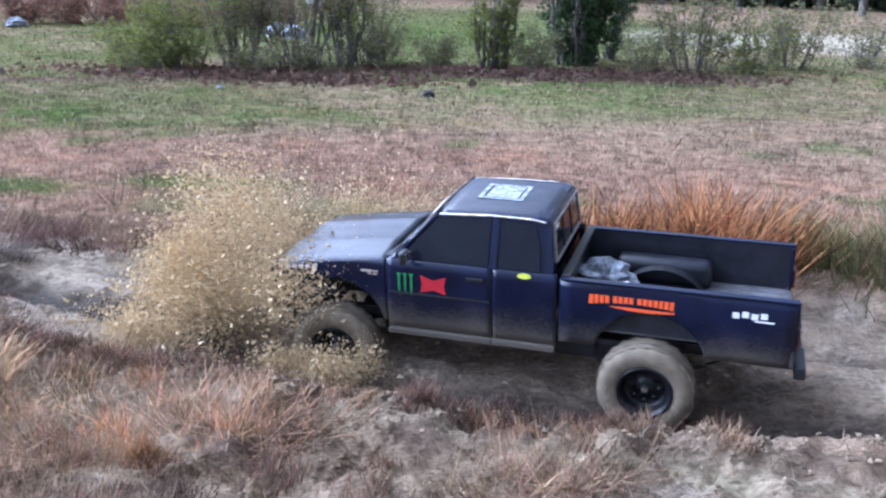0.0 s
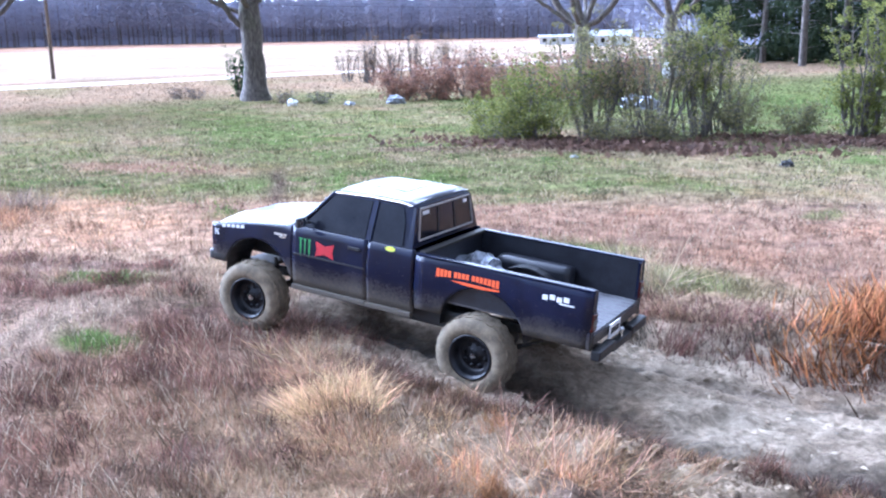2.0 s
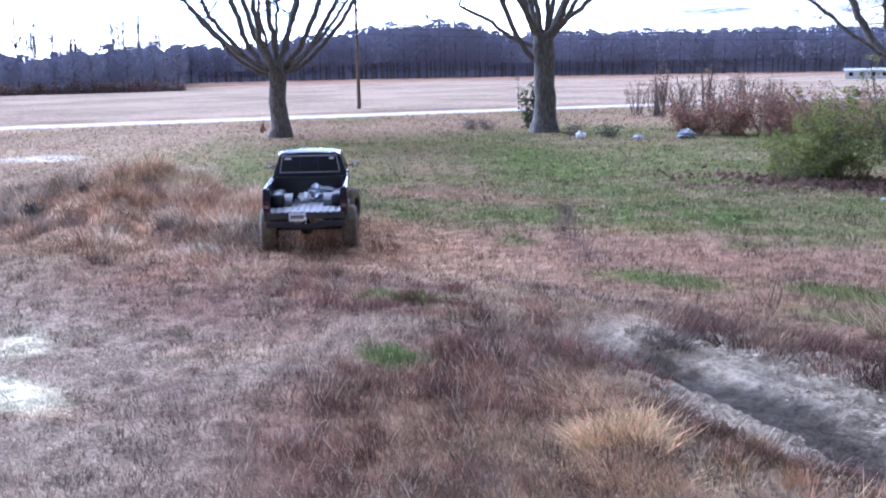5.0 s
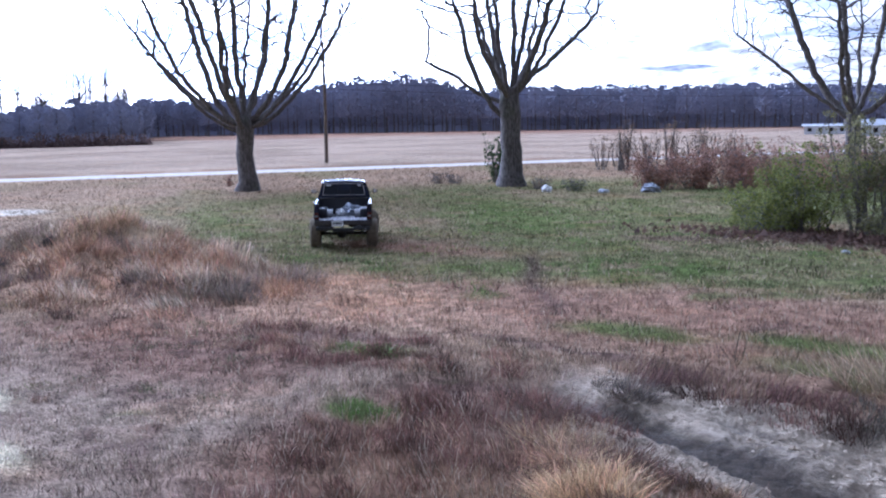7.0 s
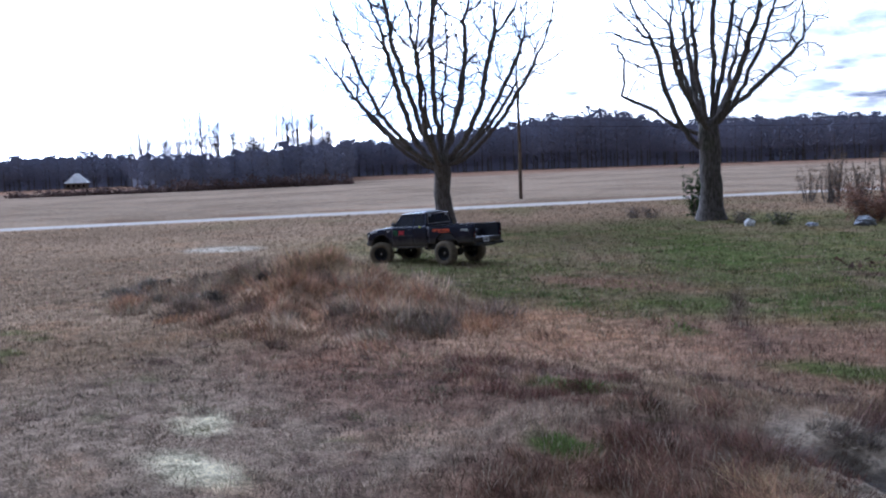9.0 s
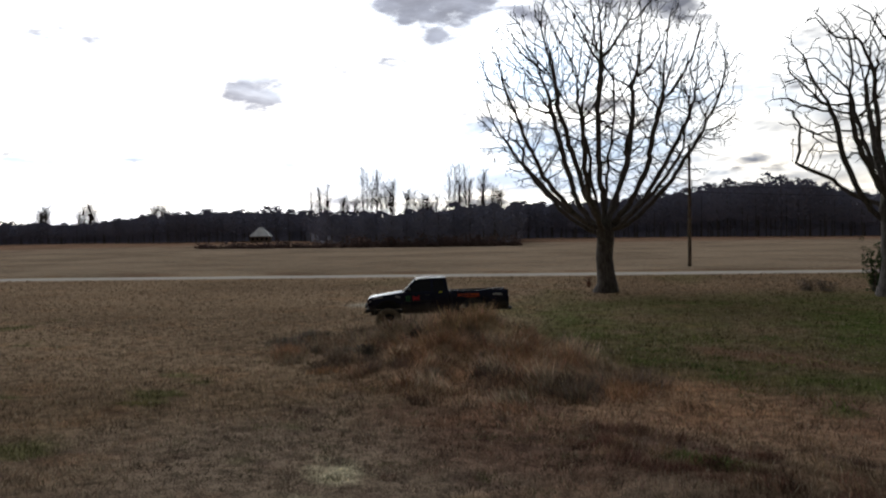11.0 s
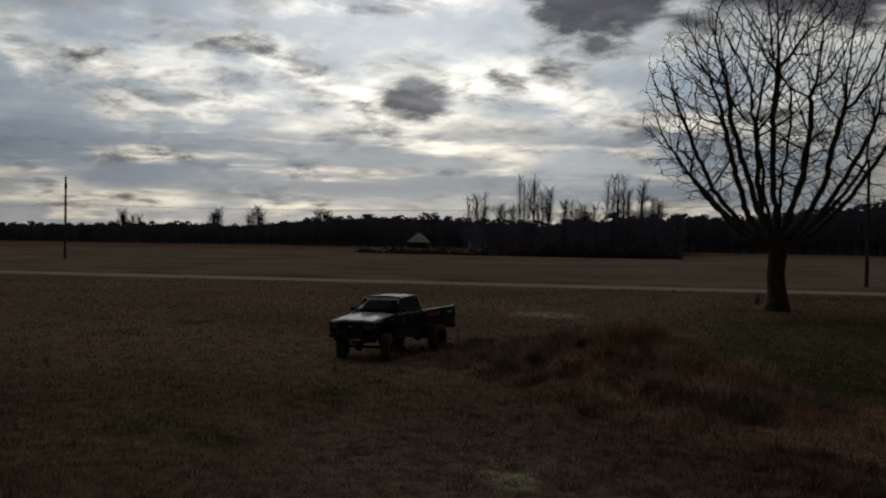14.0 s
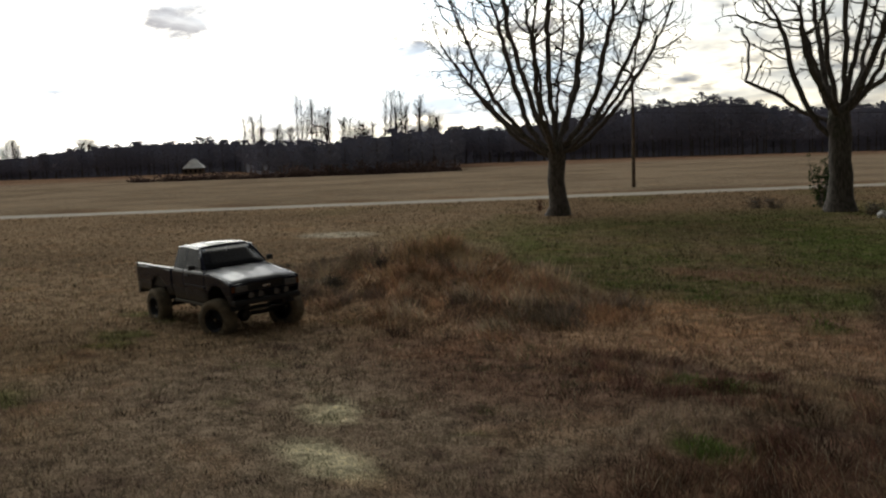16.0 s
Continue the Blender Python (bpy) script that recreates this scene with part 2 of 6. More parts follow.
RUST_LEAF = mat_leaf("rust_leaf", (0.19, 0.095, 0.068), (0.40, 0.23, 0.155))
WEED = mat_leaf("dead_weed", (0.16, 0.10, 0.07), (0.34, 0.24, 0.15))
# paler and bluer than real needles: distance haze is put into this colour
HAZED_WOODS = mat_leaf("hazed_woods", (0.21, 0.215, 0.275), (0.245, 0.25, 0.315), 0.9, 0.1)
LITTERLEAF = mat_leaf("fallen_leaves", (0.065, 0.040, 0.030), (0.15, 0.092, 0.065), 0.9)
PAINT = mat_paint("navy_black_paint", (0.005, 0.007, 0.021), 0.15)
BLACK = mat_plain("black_plastic", (0.012, 0.012, 0.014), 0.45, 0, 0.3, 20)
STEEL = mat_plain("dirty_steel", (0.06, 0.055, 0.05), 0.55, 0.7, 0.4, 12, 0.003)
CHROME = mat_plain("dull_chrome", (0.55, 0.55, 0.56), 0.25, 1.0, 0.2, 15)
TINT = mat_plain("tinted_glass", (0.008, 0.009, 0.014), 0.06, 0, 0.2, 4)
TINT.node_tree.nodes["Principled BSDF"].inputs["Specular IOR Level"].default_value = 0.28
RUBBER = mat_plain("muddy_rubber", (0.165, 0.132, 0.088), 0.9, 0, 0.35, 9, 0.012)
RIM = mat_plain("black_wheel", (0.010, 0.010, 0.013), 0.35, 0.3, 0.5, 14)
LINER = mat_plain("bed_liner", (0.013, 0.014, 0.02), 0.4, 0, 0.4, 8, 0.004)
BEDDUST = mat_plain("dusty_bed_floor", (0.095, 0.092, 0.098), 0.55, 0, 0.4, 5, 0.004)
SEAL = mat_plain("pale_window_seal", (0.30, 0.27, 0.25), 0.6, 0, 0.3, 18)
TRIMSILVER = mat_plain("bright_drip_rail", (0.70, 0.68, 0.66), 0.25, 0.8, 0.15, 14)
LAMPGLASS = mat_plain("headlamp_glass", (0.13, 0.13, 0.13), 0.12, 0, 0.2, 25)
REDLENS = mat_plain("red_lens", (0.055, 0.006, 0.007), 0.2, 0, 0.2, 25)
WHITE = mat_plain("white_sticker", (0.72, 0.72, 0.72), 0.5, 0, 0.12, 30)
GREEN = mat_plain("green_sticker", (0.03, 0.22, 0.05), 0.5, 0, 0.2, 30)
RED = mat_plain("red_sticker", (0.45, 0.010, 0.022), 0.5, 0, 0.15, 30)
ORANGE = mat_plain("orange_sticker", (0.80, 0.11, 0.02), 0.5, 0, 0.15, 30)
YELLOW = mat_plain("yellow_sticker", (0.65, 0.70, 0.06), 0.5, 0, 0.15, 30)
FOIL = mat_plain("crumpled_foil", (0.30, 0.32, 0.36), 0.35, 0.5, 0.7, 16, 0.01)
WETMUD = mat_leaf("flying_mud", (0.55, 0.43, 0.25), (0.80, 0.66, 0.42), 0.6)
BAG = mat_plain("white_plastic_bag", (0.75, 0.75, 0.74), 0.5, 0, 0.15, 6, 0.02)
ROOFTIN = mat_plain("pale_tin_roof", (0.80, 0.80, 0.80), 0.6, 0.0, 0.15, 1)
GREYTIN = mat_plain("dull_tin_roof", (0.27, 0.28, 0.30), 0.6, 0.0, 0.15, 1)
SIDING = mat_plain("white_siding", (0.62, 0.64, 0.66), 0.7, 0, 0.12, 1)
WIRE = mat_plain("dark_wire", (0.03, 0.03, 0.03), 0.6)

# ---- mesh helpers ----
def mesh_object(name, verts, faces, mat, parent=None, smooth=False, label="", colours=None, wet=None):
    me = bpy.data.meshes.new(name)
    verts = np.asarray(verts, np.float32)
    me.from_pydata(verts.tolist() if len(verts) < 4000 else verts, [], faces if isinstance(faces, list) else faces.tolist())
    if smooth:
        me.polygons.foreach_set("use_smooth", np.ones(len(me.polygons), bool))
    for key, arr in (("Col", colours), ("Wet", wet)):
        if arr is not None:
            at = me.color_attributes.new(key, "FLOAT_COLOR", "POINT")
            at.data.foreach_set("color", np.c_[arr, np.ones(len(arr))].astype(np.float32).ravel())
    me.materials.append(mat)
    me.update()
    ob = new(name, me)
    if parent:
        ob.parent = parent
    return tagged(ob, label)


def part(name, bm, mat, parent, label="", smooth=False):
    me = bpy.data.meshes.new(name)
    bmesh.ops.recalc_face_normals(bm, faces=bm.faces)
    if smooth:
        for f in bm.faces:
            f.smooth = True
    bm.to_mesh(me)
    bm.free()
    me.materials.append(mat)
    ob = new(name, me)
    ob.parent = parent
    return tagged(ob, label)


def box(bm, x0, x1, y0, y1, z0, z1, bevel=0.0):
    vs = [bm.verts.new((x, y, z)) for x in (x0, x1) for y in (y0, y1) for z in (z0, z1)]
    fs = [bm.faces.new([vs[i] for i in q]) for q in ((0, 1, 3, 2), (4, 6, 7, 5), (0, 4, 5, 1), (2, 3, 7, 6), (0, 2, 6, 4), (1, 5, 7, 3))]
    if bevel:
        bmesh.ops.bevel(bm, geom=list({e for f in fs for e in f.edges}), offset=bevel, segments=2, affect="EDGES", profile=0.6)


def cyl(bm, a, b, r, seg=14, r2=None):
    a, b = Vector(a), Vector(b)
    q = (b - a).to_track_quat("Z", "Y").to_matrix().to_4x4()
    bmesh.ops.create_cone(bm, cap_ends=True, segments=seg, radius1=r, radius2=r if r2 is None else r2, depth=(b - a).length,
                          matrix=Matrix.Translation((a + b) / 2) @ q)


def prism(bm, contour, y0, y1, lean=0.0, z0=0.0):
    """A plate cut along a contour of x and z, from y0 to y1; lean draws it inward with height."""
    rings = []
    for y in (y0, y1):
        s = 1 if y > 0 else -1
        rings.append([bm.verts.new((x, y - s * lean * (z - z0), z)) for x, z in contour])
    caps = [bm.faces.new(rings[0]), bm.faces.new(rings[1][::-1])]
    n = len(contour)
    for i in range(n):
        bm.faces.new((rings[0][i], rings[1][i], rings[1][(i + 1) % n], rings[0][(i + 1) % n]))
    bmesh.ops.triangulate(bm, faces=caps)


def grid(bm, rows, thick=None):
    """A skin through rows of points; thick is the way to its inner face."""
    def sheet(off):
        return [[bm.verts.new(Vector(p) + off) for p in row] for row in rows]
    a = sheet(Vector((0, 0, 0)))
    b = sheet(Vector(thick)) if thick else None
    for s in (a, b) if b else (a,):
        for i in range(len(s) - 1):
            for j in range(len(s[0]) - 1):
                bm.faces.new((s[i][j], s[i + 1][j], s[i + 1][j + 1], s[i][j + 1]))
    if b:
        rim = [(0, j) for j in range(len(a[0]))] + [(i, len(a[0]) - 1) for i in range(1, len(a))]
        rim += [(len(a) - 1, j) for j in range(len(a[0]) - 2, -1, -1)] + [(i, 0) for i in range(len(a) - 2, 0, -1)]
        for (i, j), (k, l) in zip(rim, rim[1:] + rim[:1]):
            bm.faces.new((a[i][j], a[k][l], b[k][l], b[i][j]))


def tubes(paths, sides=6):
    """Vertices and faces of tapered tubes along paths of (point, radius)."""
    vs, fs = [], []
    for path in paths:
        k = sides if path[0][1] > 0.03 else 4 if path[0][1] > 0.012 else 3
        base = len(vs)
        for i, (p, r) in enumerate(path):
            q = path[min(i + 1, len(path) - 1)][0] - path[max(i - 1, 0)][0]
            q = q.normalized() if q.length else Vector((0, 0, 1))
            u = q.orthogonal() if i == 0 else u - q * u.dot(q)
            u = u.normalized() if u.length > 1e-4 else q.orthogonal().normalized()
            v = q.cross(u)
            for j in range(k):
                a = 2 * math.pi * j / k
                vs.append(p + (u * math.cos(a) + v * math.sin(a)) * r)
        for i in range(len(path) - 1):
            for j in range(k):
                a, b = base + i * k + j, base + i * k + (j + 1) % k
                fs.append((a, b, b + k, a + k))
    return vs, fs


# ---- the ground ----
FLOOR_X = (-7.5, -5.8, -4.3, -3.3, -2.3, -1.2, 0.0, 2.0, 9.0, 15.0)
FLOOR_Z = (0.04, 0.03, -0.12, -0.22, -0.33, -0.40, -0.48, -0.47, -0.47, -0.40)


def sstep(v, a, b):
    t = np.clip((v - a) / (b - a), 0, 1)
    return t * t * (3 - 2 * t)


def wave(x, y, s, seed=0.0):
    """Cheap smooth noise, about -1 to 1."""
    return (np.sin(x * s + seed + 1.7 * np.sin(y * s * 0.7 + seed)) + np.sin(y * s * 1.3 - seed + 1.3 * np.sin(x * s * 0.9 + 2 * seed))
            + 0.6 * np.sin((x + y) * s * 2.1 + 3 * seed) + 0.5 * np.sin((x - y) * s * 2.9 + 5 * seed + 1.1 * np.sin(x * s * 2.3))) / 3.1


def track_y(x):
    """The middle line of the mud run."""
    return 9.42 - 0.105 * x - 0.004 * np.clip(x + 1, -9, 9) ** 2


def run_width(x):
    """How fully the mud run is there, along its length."""
    return sstep(x, -7.0, -4.6) * (1 - sstep(x, 14, 18))


def near_edge(x):
    """How far the run reaches to its near side, which opens out behind the truck."""
    return np.interp(x, (-5.0, -4.1, -3.0, -2.2, -1.5, 0.0, 1.0, 9.0), (1.0, 1.18, 1.38, 1.60, 1.76, 1.92, 1.98, 2.0))


def in_run(x, y):
    off = y - track_y(x) + 0.12 * wave(x, y, 1.9, 1.0) + 0.06 * wave(x, y, 6.0, 2.0) + 0.03 * wave(x, y, 13.0, 3.0)
    across = np.where(off < 0, np.maximum(-off - (near_edge(x) - 1.3), 0), np.maximum(off - 0.40, 0))
    return run_width(x) * (1 - sstep(across, 1.12, 1.46)), across


def ruts(x, off):
    """The two wheel ruts: the near one is broad and wet, and swings to the middle where the run ends."""
    near = np.interp(x, (-4.6, -4.0, -3.0, -2.0, -1.0, 1.0), (0.05, -0.10, -0.38, -0.76, -1.02, -1.15))
    wide = np.interp(x, (-4.0, -2.0, -0.5, 1.0), (0.30, 0.29, 0.34, 0.55))
    return np.maximum(np.exp(-(((off - near) / wide) ** 4)), np.exp(-(((off - 0.76) / 0.17) ** 4)) * sstep(x, -4.6, -3.6))


def ground_z(x, y):
    x, y = np.asarray(x, float), np.asarray(y, float)
    r = np.hypot(x, y)
    near = 1 - sstep(r, 35, 60)
    z = near * (0.035 * wave(x, y, 0.55, 0.3) + 0.018 * wave(x, y, 2.3, 1.3))
    z += near * (0.03 * wave(x, y, 5.1, 4.0) + 0.02 * wave(x, y, 11.3, 2.0))
    # mound with long grass
    u, v = (x + 23.6) / 3.4, (y - 15.6) / 1.9
    z += 0.55 * np.exp(-(u * u + v * v)) * (1 + 0.25 * wave(x, y, 1.7, 2.2))
    u, v = (x + 21.0) / 2.2, (y - 12.9) / 1.3
    z += 0.22 * np.exp(-(u * u + v * v))
    # a low rise where the run ends, and a hollow by the far turn
    z += 0.17 * np.exp(-(((x + 8.2) / 2.6) ** 2 + ((y - 10.0) / 2.0) ** 2))
    z -= 0.15 * np.exp(-(((x + 26.5) / 5.5) ** 2 + ((y - 10.0) / 3.4) ** 2))
    u, v = (x + 21.8) / 6.5, (y - 13.8) / 3.8
    z += np.exp(-(u * u + v * v) ** 2) * (0.12 + 0.20 * wave(x, y, 1.5, 6.1) + 0.15 * wave(x, y, 3.3, 7.7))
    inside, across = in_run(x, y)
    floor = np.interp(x, FLOOR_X, FLOOR_Z)
    off = y - track_y(x)
    rut = ruts(x, off)
    crown = (0.30 - 0.24 * sstep(x, -3.0, -0.6)) * np.exp(-((off / 0.42) ** 2))
    side = 0.24 * sstep(off, 1.1, 1.8) + 0.12 * sstep(-off, 1.3, 1.8)
    bed = floor - 0.05 * rut * (off < 0.35) - 0.04 * rut + 0.07 * (1 - rut) + (crown + side) * sstep(-floor, 0.05, 0.35) + (0.06 * wave(x, y, 3.4, 0.7) + 0.055 * wave(0.6 * x, y, 8.0, 3.0) + 0.045 * wave(x, y, 17.0, 5.0)) * (1 - 0.6 * rut)
    z = z * (1 - inside) + bed * inside
    bank = sstep(x, -3.6, -1.6) * (1 - sstep(x, 12, 15)) * (1 - sstep(y, 8.0, 8.6)) * sstep(y, 3.5, 5.0)
    bank = bank * (1 - inside)
    z += bank * (0.09 * wave(x, y, 4.1, 3.3) + 0.075 * wave(x, y, 9.3, 4.3) + 0.045 * wave(x, y, 18, 5.3))
    # spoil thrown up along the edges
    lip = np.exp(-(((across - 1.95) / 0.36) ** 2)) * run_width(x)
    z += lip * (0.06 + 0.05 * (off < 0) + 0.09 * wave(x, y, 2.7, 5.0) + 0.08 * wave(x, y, 7.5, 6.0) + 0.03 * wave(x, y, 15.0, 7.0))
    return z


TAN, RUST, LAWN, ASH = (0.25, 0.175, 0.112), (0.142, 0.072, 0.051), (0.100, 0.124, 0.039), (0.265, 0.20, 0.145)
PINK, MUD_DRY, MUD_WET, FIELD = (0.255, 0.150, 0.100), (0.49, 0.395, 0.29), (0.055, 0.042, 0.031), (0.33, 0.25, 0.178)
SAND, HUMUS, BUFF = (0.52, 0.45, 0.35), (0.115, 0.075, 0.060), (0.36, 0.26, 0.15)
ROAD_N = Vector((-math.sin(radians(56)), math.cos(radians(56))))
ROAD_D = 70.0


def blob(x, y, cx, cy, rx, ry, seed=0.0, soft=0.5):
    d = np.hypot((x - cx) / rx, (y - cy) / ry) + 0.22 * wave(x, y, 1.5 / min(rx, ry, 2.5) + 0.3, seed)
    return 1 - sstep(d, 1 - soft, 1 + soft)


def ground_colour(x, y):
    x, y = np.asarray(x, float), np.asarray(y, float)
    c = np.tile(np.array(TAN), (len(x), 1))

    def lay(colour, f):
        nonlocal c
        f = np.clip(f, 0, 1)[:, None]
        c = c * (1 - f) + np.array(colour) * f

    n1, n2, n3 = wave(x, y, 0.35, 0.2), wave(x, y, 1.1, 0.9), wave(x, y, 2.9, 1.9)
    az = np.degrees(np.arctan2(-x, np.maximum(y, 0.01)))
    r = np.hypot(x, y)
    lay(PINK, 0.75 * blob(x, y, -4, 15.5, 11, 3.4, 0.5, 0.45))
    # pinkish dead grass, its colour lightened to stand for glaring haze over it
    lay((0.37, 0.255, 0.17), 0.7 * blob(x, y, -14.5, 12.2, 5.0, 2.6, 0.8, 0.5))
    lay(ASH, 0.95 * blob(x, y, -11.3, 6.0, 5.6, 4.6, 1.3, 0.45))
    lay(RUST, 0.9 * blob(x, y, -5.8, 7.5, 2.4, 3.0, 2.1, 0.5))
    lay(RUST, 0.65 * blob(x, y, -12.5, 9.5, 3.6, 2.0, 2.6, 0.5))
    lay(BUFF, 0.5 * blob(x, y, -2.0, 6.6, 4.5, 1.3, 3.3, 0.5))
    lay(HUMUS, 0.62 * sstep(n2 * 0.7 + 0.8 * n3 + 0.5 * wave(x, y, 6.3, 2.7), 0.3, 1.0) * (r < 32))
    lay((0.33, 0.238, 0.158), 0.8 * sstep(r, 20, 28) * sstep(az, 46, 54))
    # the lawn behind, from a slanting edge to the trees
    edge = y - (0.33 * x + 20.3 + 1.1 * n1 + 0.5 * n2)
    lawn = sstep(edge, -0.8, 1.6) * (1 - sstep(r + 3 * n1 + 0.5 * np.clip(az - 30, 0, 20), 50, 60)) * (1 - sstep(az + 4 * n1, 50, 60))
    lay(LAWN, lawn * np.clip(0.66 + 0.45 * n1 + 0.35 * n2 + 0.3 * n3, 0.1, 1))
    lay(TAN, 0.75 * lawn * sstep(n2 + n3 * 0.7, 0.35, 0.9))
    lay(LAWN, 0.6 * sstep(n2 + 0.6 * n1, 0.65, 0.95) * (edge < 0) * (r > 12))
    lay(PINK, 0.85 * blob(x, y, -16.4, 20.6, 2.4, 0.9, 4.0, 0.5))
    lay(HUMUS, 0.7 * blob(x, y, -11.0, 25.7, 1.8, 0.5, 1.1, 0.6) + 0.75 * blob(x, y, -6.2, 27.4, 3.6, 1.1, 1.7, 0.6))
    lay(HUMUS, 0.8 * blob(x, y, 3.0, 30.2, 6.0, 1.6, 1.8, 0.5))
    lay(LAWN, 0.8 * blob(x, y, -4.0, 42, 9, 7, 2.0, 0.5))
    lay(LAWN, 0.75 * blob(x, y, 2.0, 52, 10, 15, 3.0, 0.4))
    lay(LAWN, 0.9 * blob(x, y, -7.6, 8.2, 0.55, 0.28, 1.0, 0.5))
    lay(LAWN, 0.7 * blob(x, y, -9.4, 10.4, 0.8, 0.4, 1.5, 0.5))
    lay(LAWN, 0.7 * blob(x, y, -2.5, 13.2, 2.0, 0.7, 2.5, 0.5))
    # bare and sandy places
    lay(SAND, blob(x, y, -38.5, 20.9, 1.7, 1.5, 0.4, 0.3))
    lay((0.58, 0.51, 0.34), 0.95 * blob(x, y, -10.5, 4.9, 0.9, 0.35, 0.9, 0.6) + 0.8 * blob(x, y, -12.2, 5.9, 0.6, 0.3, 1.9, 0.6) + 0.5 * blob(x, y, -12.6, 6.3, 0.7, 0.2, 2.9, 0.5))
    lay(SAND, 0.55 * blob(x, y, 19, 46, 13, 6, 0.9, 0.3))
    lay((0.205, 0.18, 0.145), 0.65 * blob(x, y, -25.6, 12.4, 2.6, 1.5, 2.9, 0.6))
    lay((0.35, 0.215, 0.135), 0.8 * blob(x, y, -17.6, 13.3, 7.0, 2.8, 3.4, 0.5))
    lay((0.40, 0.30, 0.20), 0.6 * blob(x, y, -23.5, 14.8, 5.0, 2.6, 5.4, 0.5))
    lay(BUFF, 0.8 * blob(x, y, -22.8, 16.2, 1.5, 1.0, 4.4, 0.5))
    lay((0.40, 0.25, 0.15), 0.7 * blob(x, y, -14.5, 14.8, 3.4, 1.2, 4.9, 0.5))
    # a wheel mark over the lawn, and dark trodden lines before it
    line = np.interp(y, (14.4, 16.9, 21.3), (-8.2, -10.5, -13.2))
    lay(HUMUS, 0.85 * np.exp(-(((x - line + 0.1 * n3) / 0.26) ** 2)) * sstep(y, 14.3, 15.2) * (1 - sstep(y, 20.0, 22)))
    line = np.interp(y, (12.0, 18.5), (-15.4, -17.4))
    lay(HUMUS, 0.5 * np.exp(-(((x - line + 0.2 * n3) / 0.30) ** 2)) * sstep(y, 12, 13) * (1 - sstep(y, 17, 19)))
    lay(HUMUS, 0.75 * np.exp(-(((y - 12.2 - 0.13 * (-x - 7) + 0.2 * n3) / 0.24) ** 2)) * sstep(x, -10, -8.5) * (1 - sstep(x, -6, -4)))
    lay(HUMUS, 0.7 * blob(x, y, -10.6, 11.2, 2.0, 0.45, 2.2, 0.5) + 0.6 * blob(x, y, -15.2, 11.4, 1.6, 0.5, 3.2, 0.5))
    lay(LAWN, 0.9 * blob(x, y, -6.9, 14.1, 1.2, 0.6, 1.2, 0.5) + 0.9 * blob(x, y, -4.0, 14.7, 1.3, 0.5, 2.4, 0.5))
    # the field across the road
    lay(LAWN, 0.35 * sstep(n1 + 0.4 * n2, 0.1, 0.8) * sstep(r, 38, 46) * (1 - sstep(az, 58, 66)))
    over = x * ROAD_N.x + y * ROAD_N.y - ROAD_D
    lay(FIELD, sstep(over, 1.5, 4))
    lay((0.20, 0.12, 0.08), 0.7 * sstep(over, 3.5, 5) * (1 - sstep(over, 5, 7.5)))
    lay((0.26, 0.15, 0.10), 0.8 * sstep(r + 14 * n1, 205, 230))
    # trodden dirt along the near bank
    bank = sstep(x, -3.6, -1.6) * (1 - sstep(x, 12, 15)) * (1 - sstep(y, 7.6, 8.4)) * sstep(y, 3.5, 5.0)
    lay((0.31, 0.23, 0.155), 0.8 * bank)
    lay((0.40, 0.33, 0.25), 0.6 * bank * sstep(n3 + 0.6 * n2, 0.2, 0.9))
    lay(HUMUS, 0.75 * bank * sstep(wave(x, y, 4.1, 3.3) - 0.4 * n2, 0.0, 0.6))
    # a shallow pale wash beside the run, and the dark crumbled rim
    wash = 7.22 - 0.24 * (x + 1.7) + 0.10 * n3
    lay((0.60, 0.50, 0.33), 0.95 * np.exp(-(((y - wash) / 0.12) ** 2)) * sstep(x, -2.6, -1.9) * (1 - sstep(x, 4, 7)) * np.clip(0.75 + 0.6 * n2, 0.1, 1))
    rim = y - track_y(x) + near_edge(x)
    lay((0.085, 0.058, 0.042), 0.8 * np.exp(-(((rim + 0.34 + 0.12 * n3) / 0.16) ** 2)) * run_width(x) * sstep(n2 + n3, -0.9, 0.2))
    lay((0.40, 0.32, 0.235), 0.75 * np.exp(-(((rim + 0.12 + 0.08 * n3) / 0.10) ** 2)) * run_width(x) * sstep(x, -4, -2.5))
    # the mud run
    inside, across = in_run(x, y)
    off = y - track_y(x)
    rut = ruts(x, off + 0.05 * n3) * inside
    lip = np.exp(-(((across - 1.85) / 0.45) ** 2)) * run_width(x)
    lay((0.27, 0.20, 0.14), lip * (0.65 + 0.5 * n3) * np.where(off > 0, sstep(x, 0, 2), 1.0))
    lay(MUD_DRY, inside)
    lay((0.60, 0.50, 0.375), 0.6 * inside * sstep(n3 + n2, 0.3, 1.0))
    lay((0.25, 0.185, 0.13), 0.6 * inside * sstep(x, -2.6, -0.6) * np.clip(0.8 - 0.5 * n3, 0.2, 1))
    wetness = np.clip(rut * (off < 0.4) * 1.0 + rut * (off > 0.4) * 0.75 * sstep(n3, -0.5, 0.4) + 0.18 * inside * sstep(-n2, 0.2, 0.8), 0, 1)
    lay(MUD_WET, wetness * 0.92)
    return c, np.clip(wetness + 0.75 * inside + 0.55 * lip * np.where(off > 0, sstep(x, 0, 2), 1.0), 0, 1)


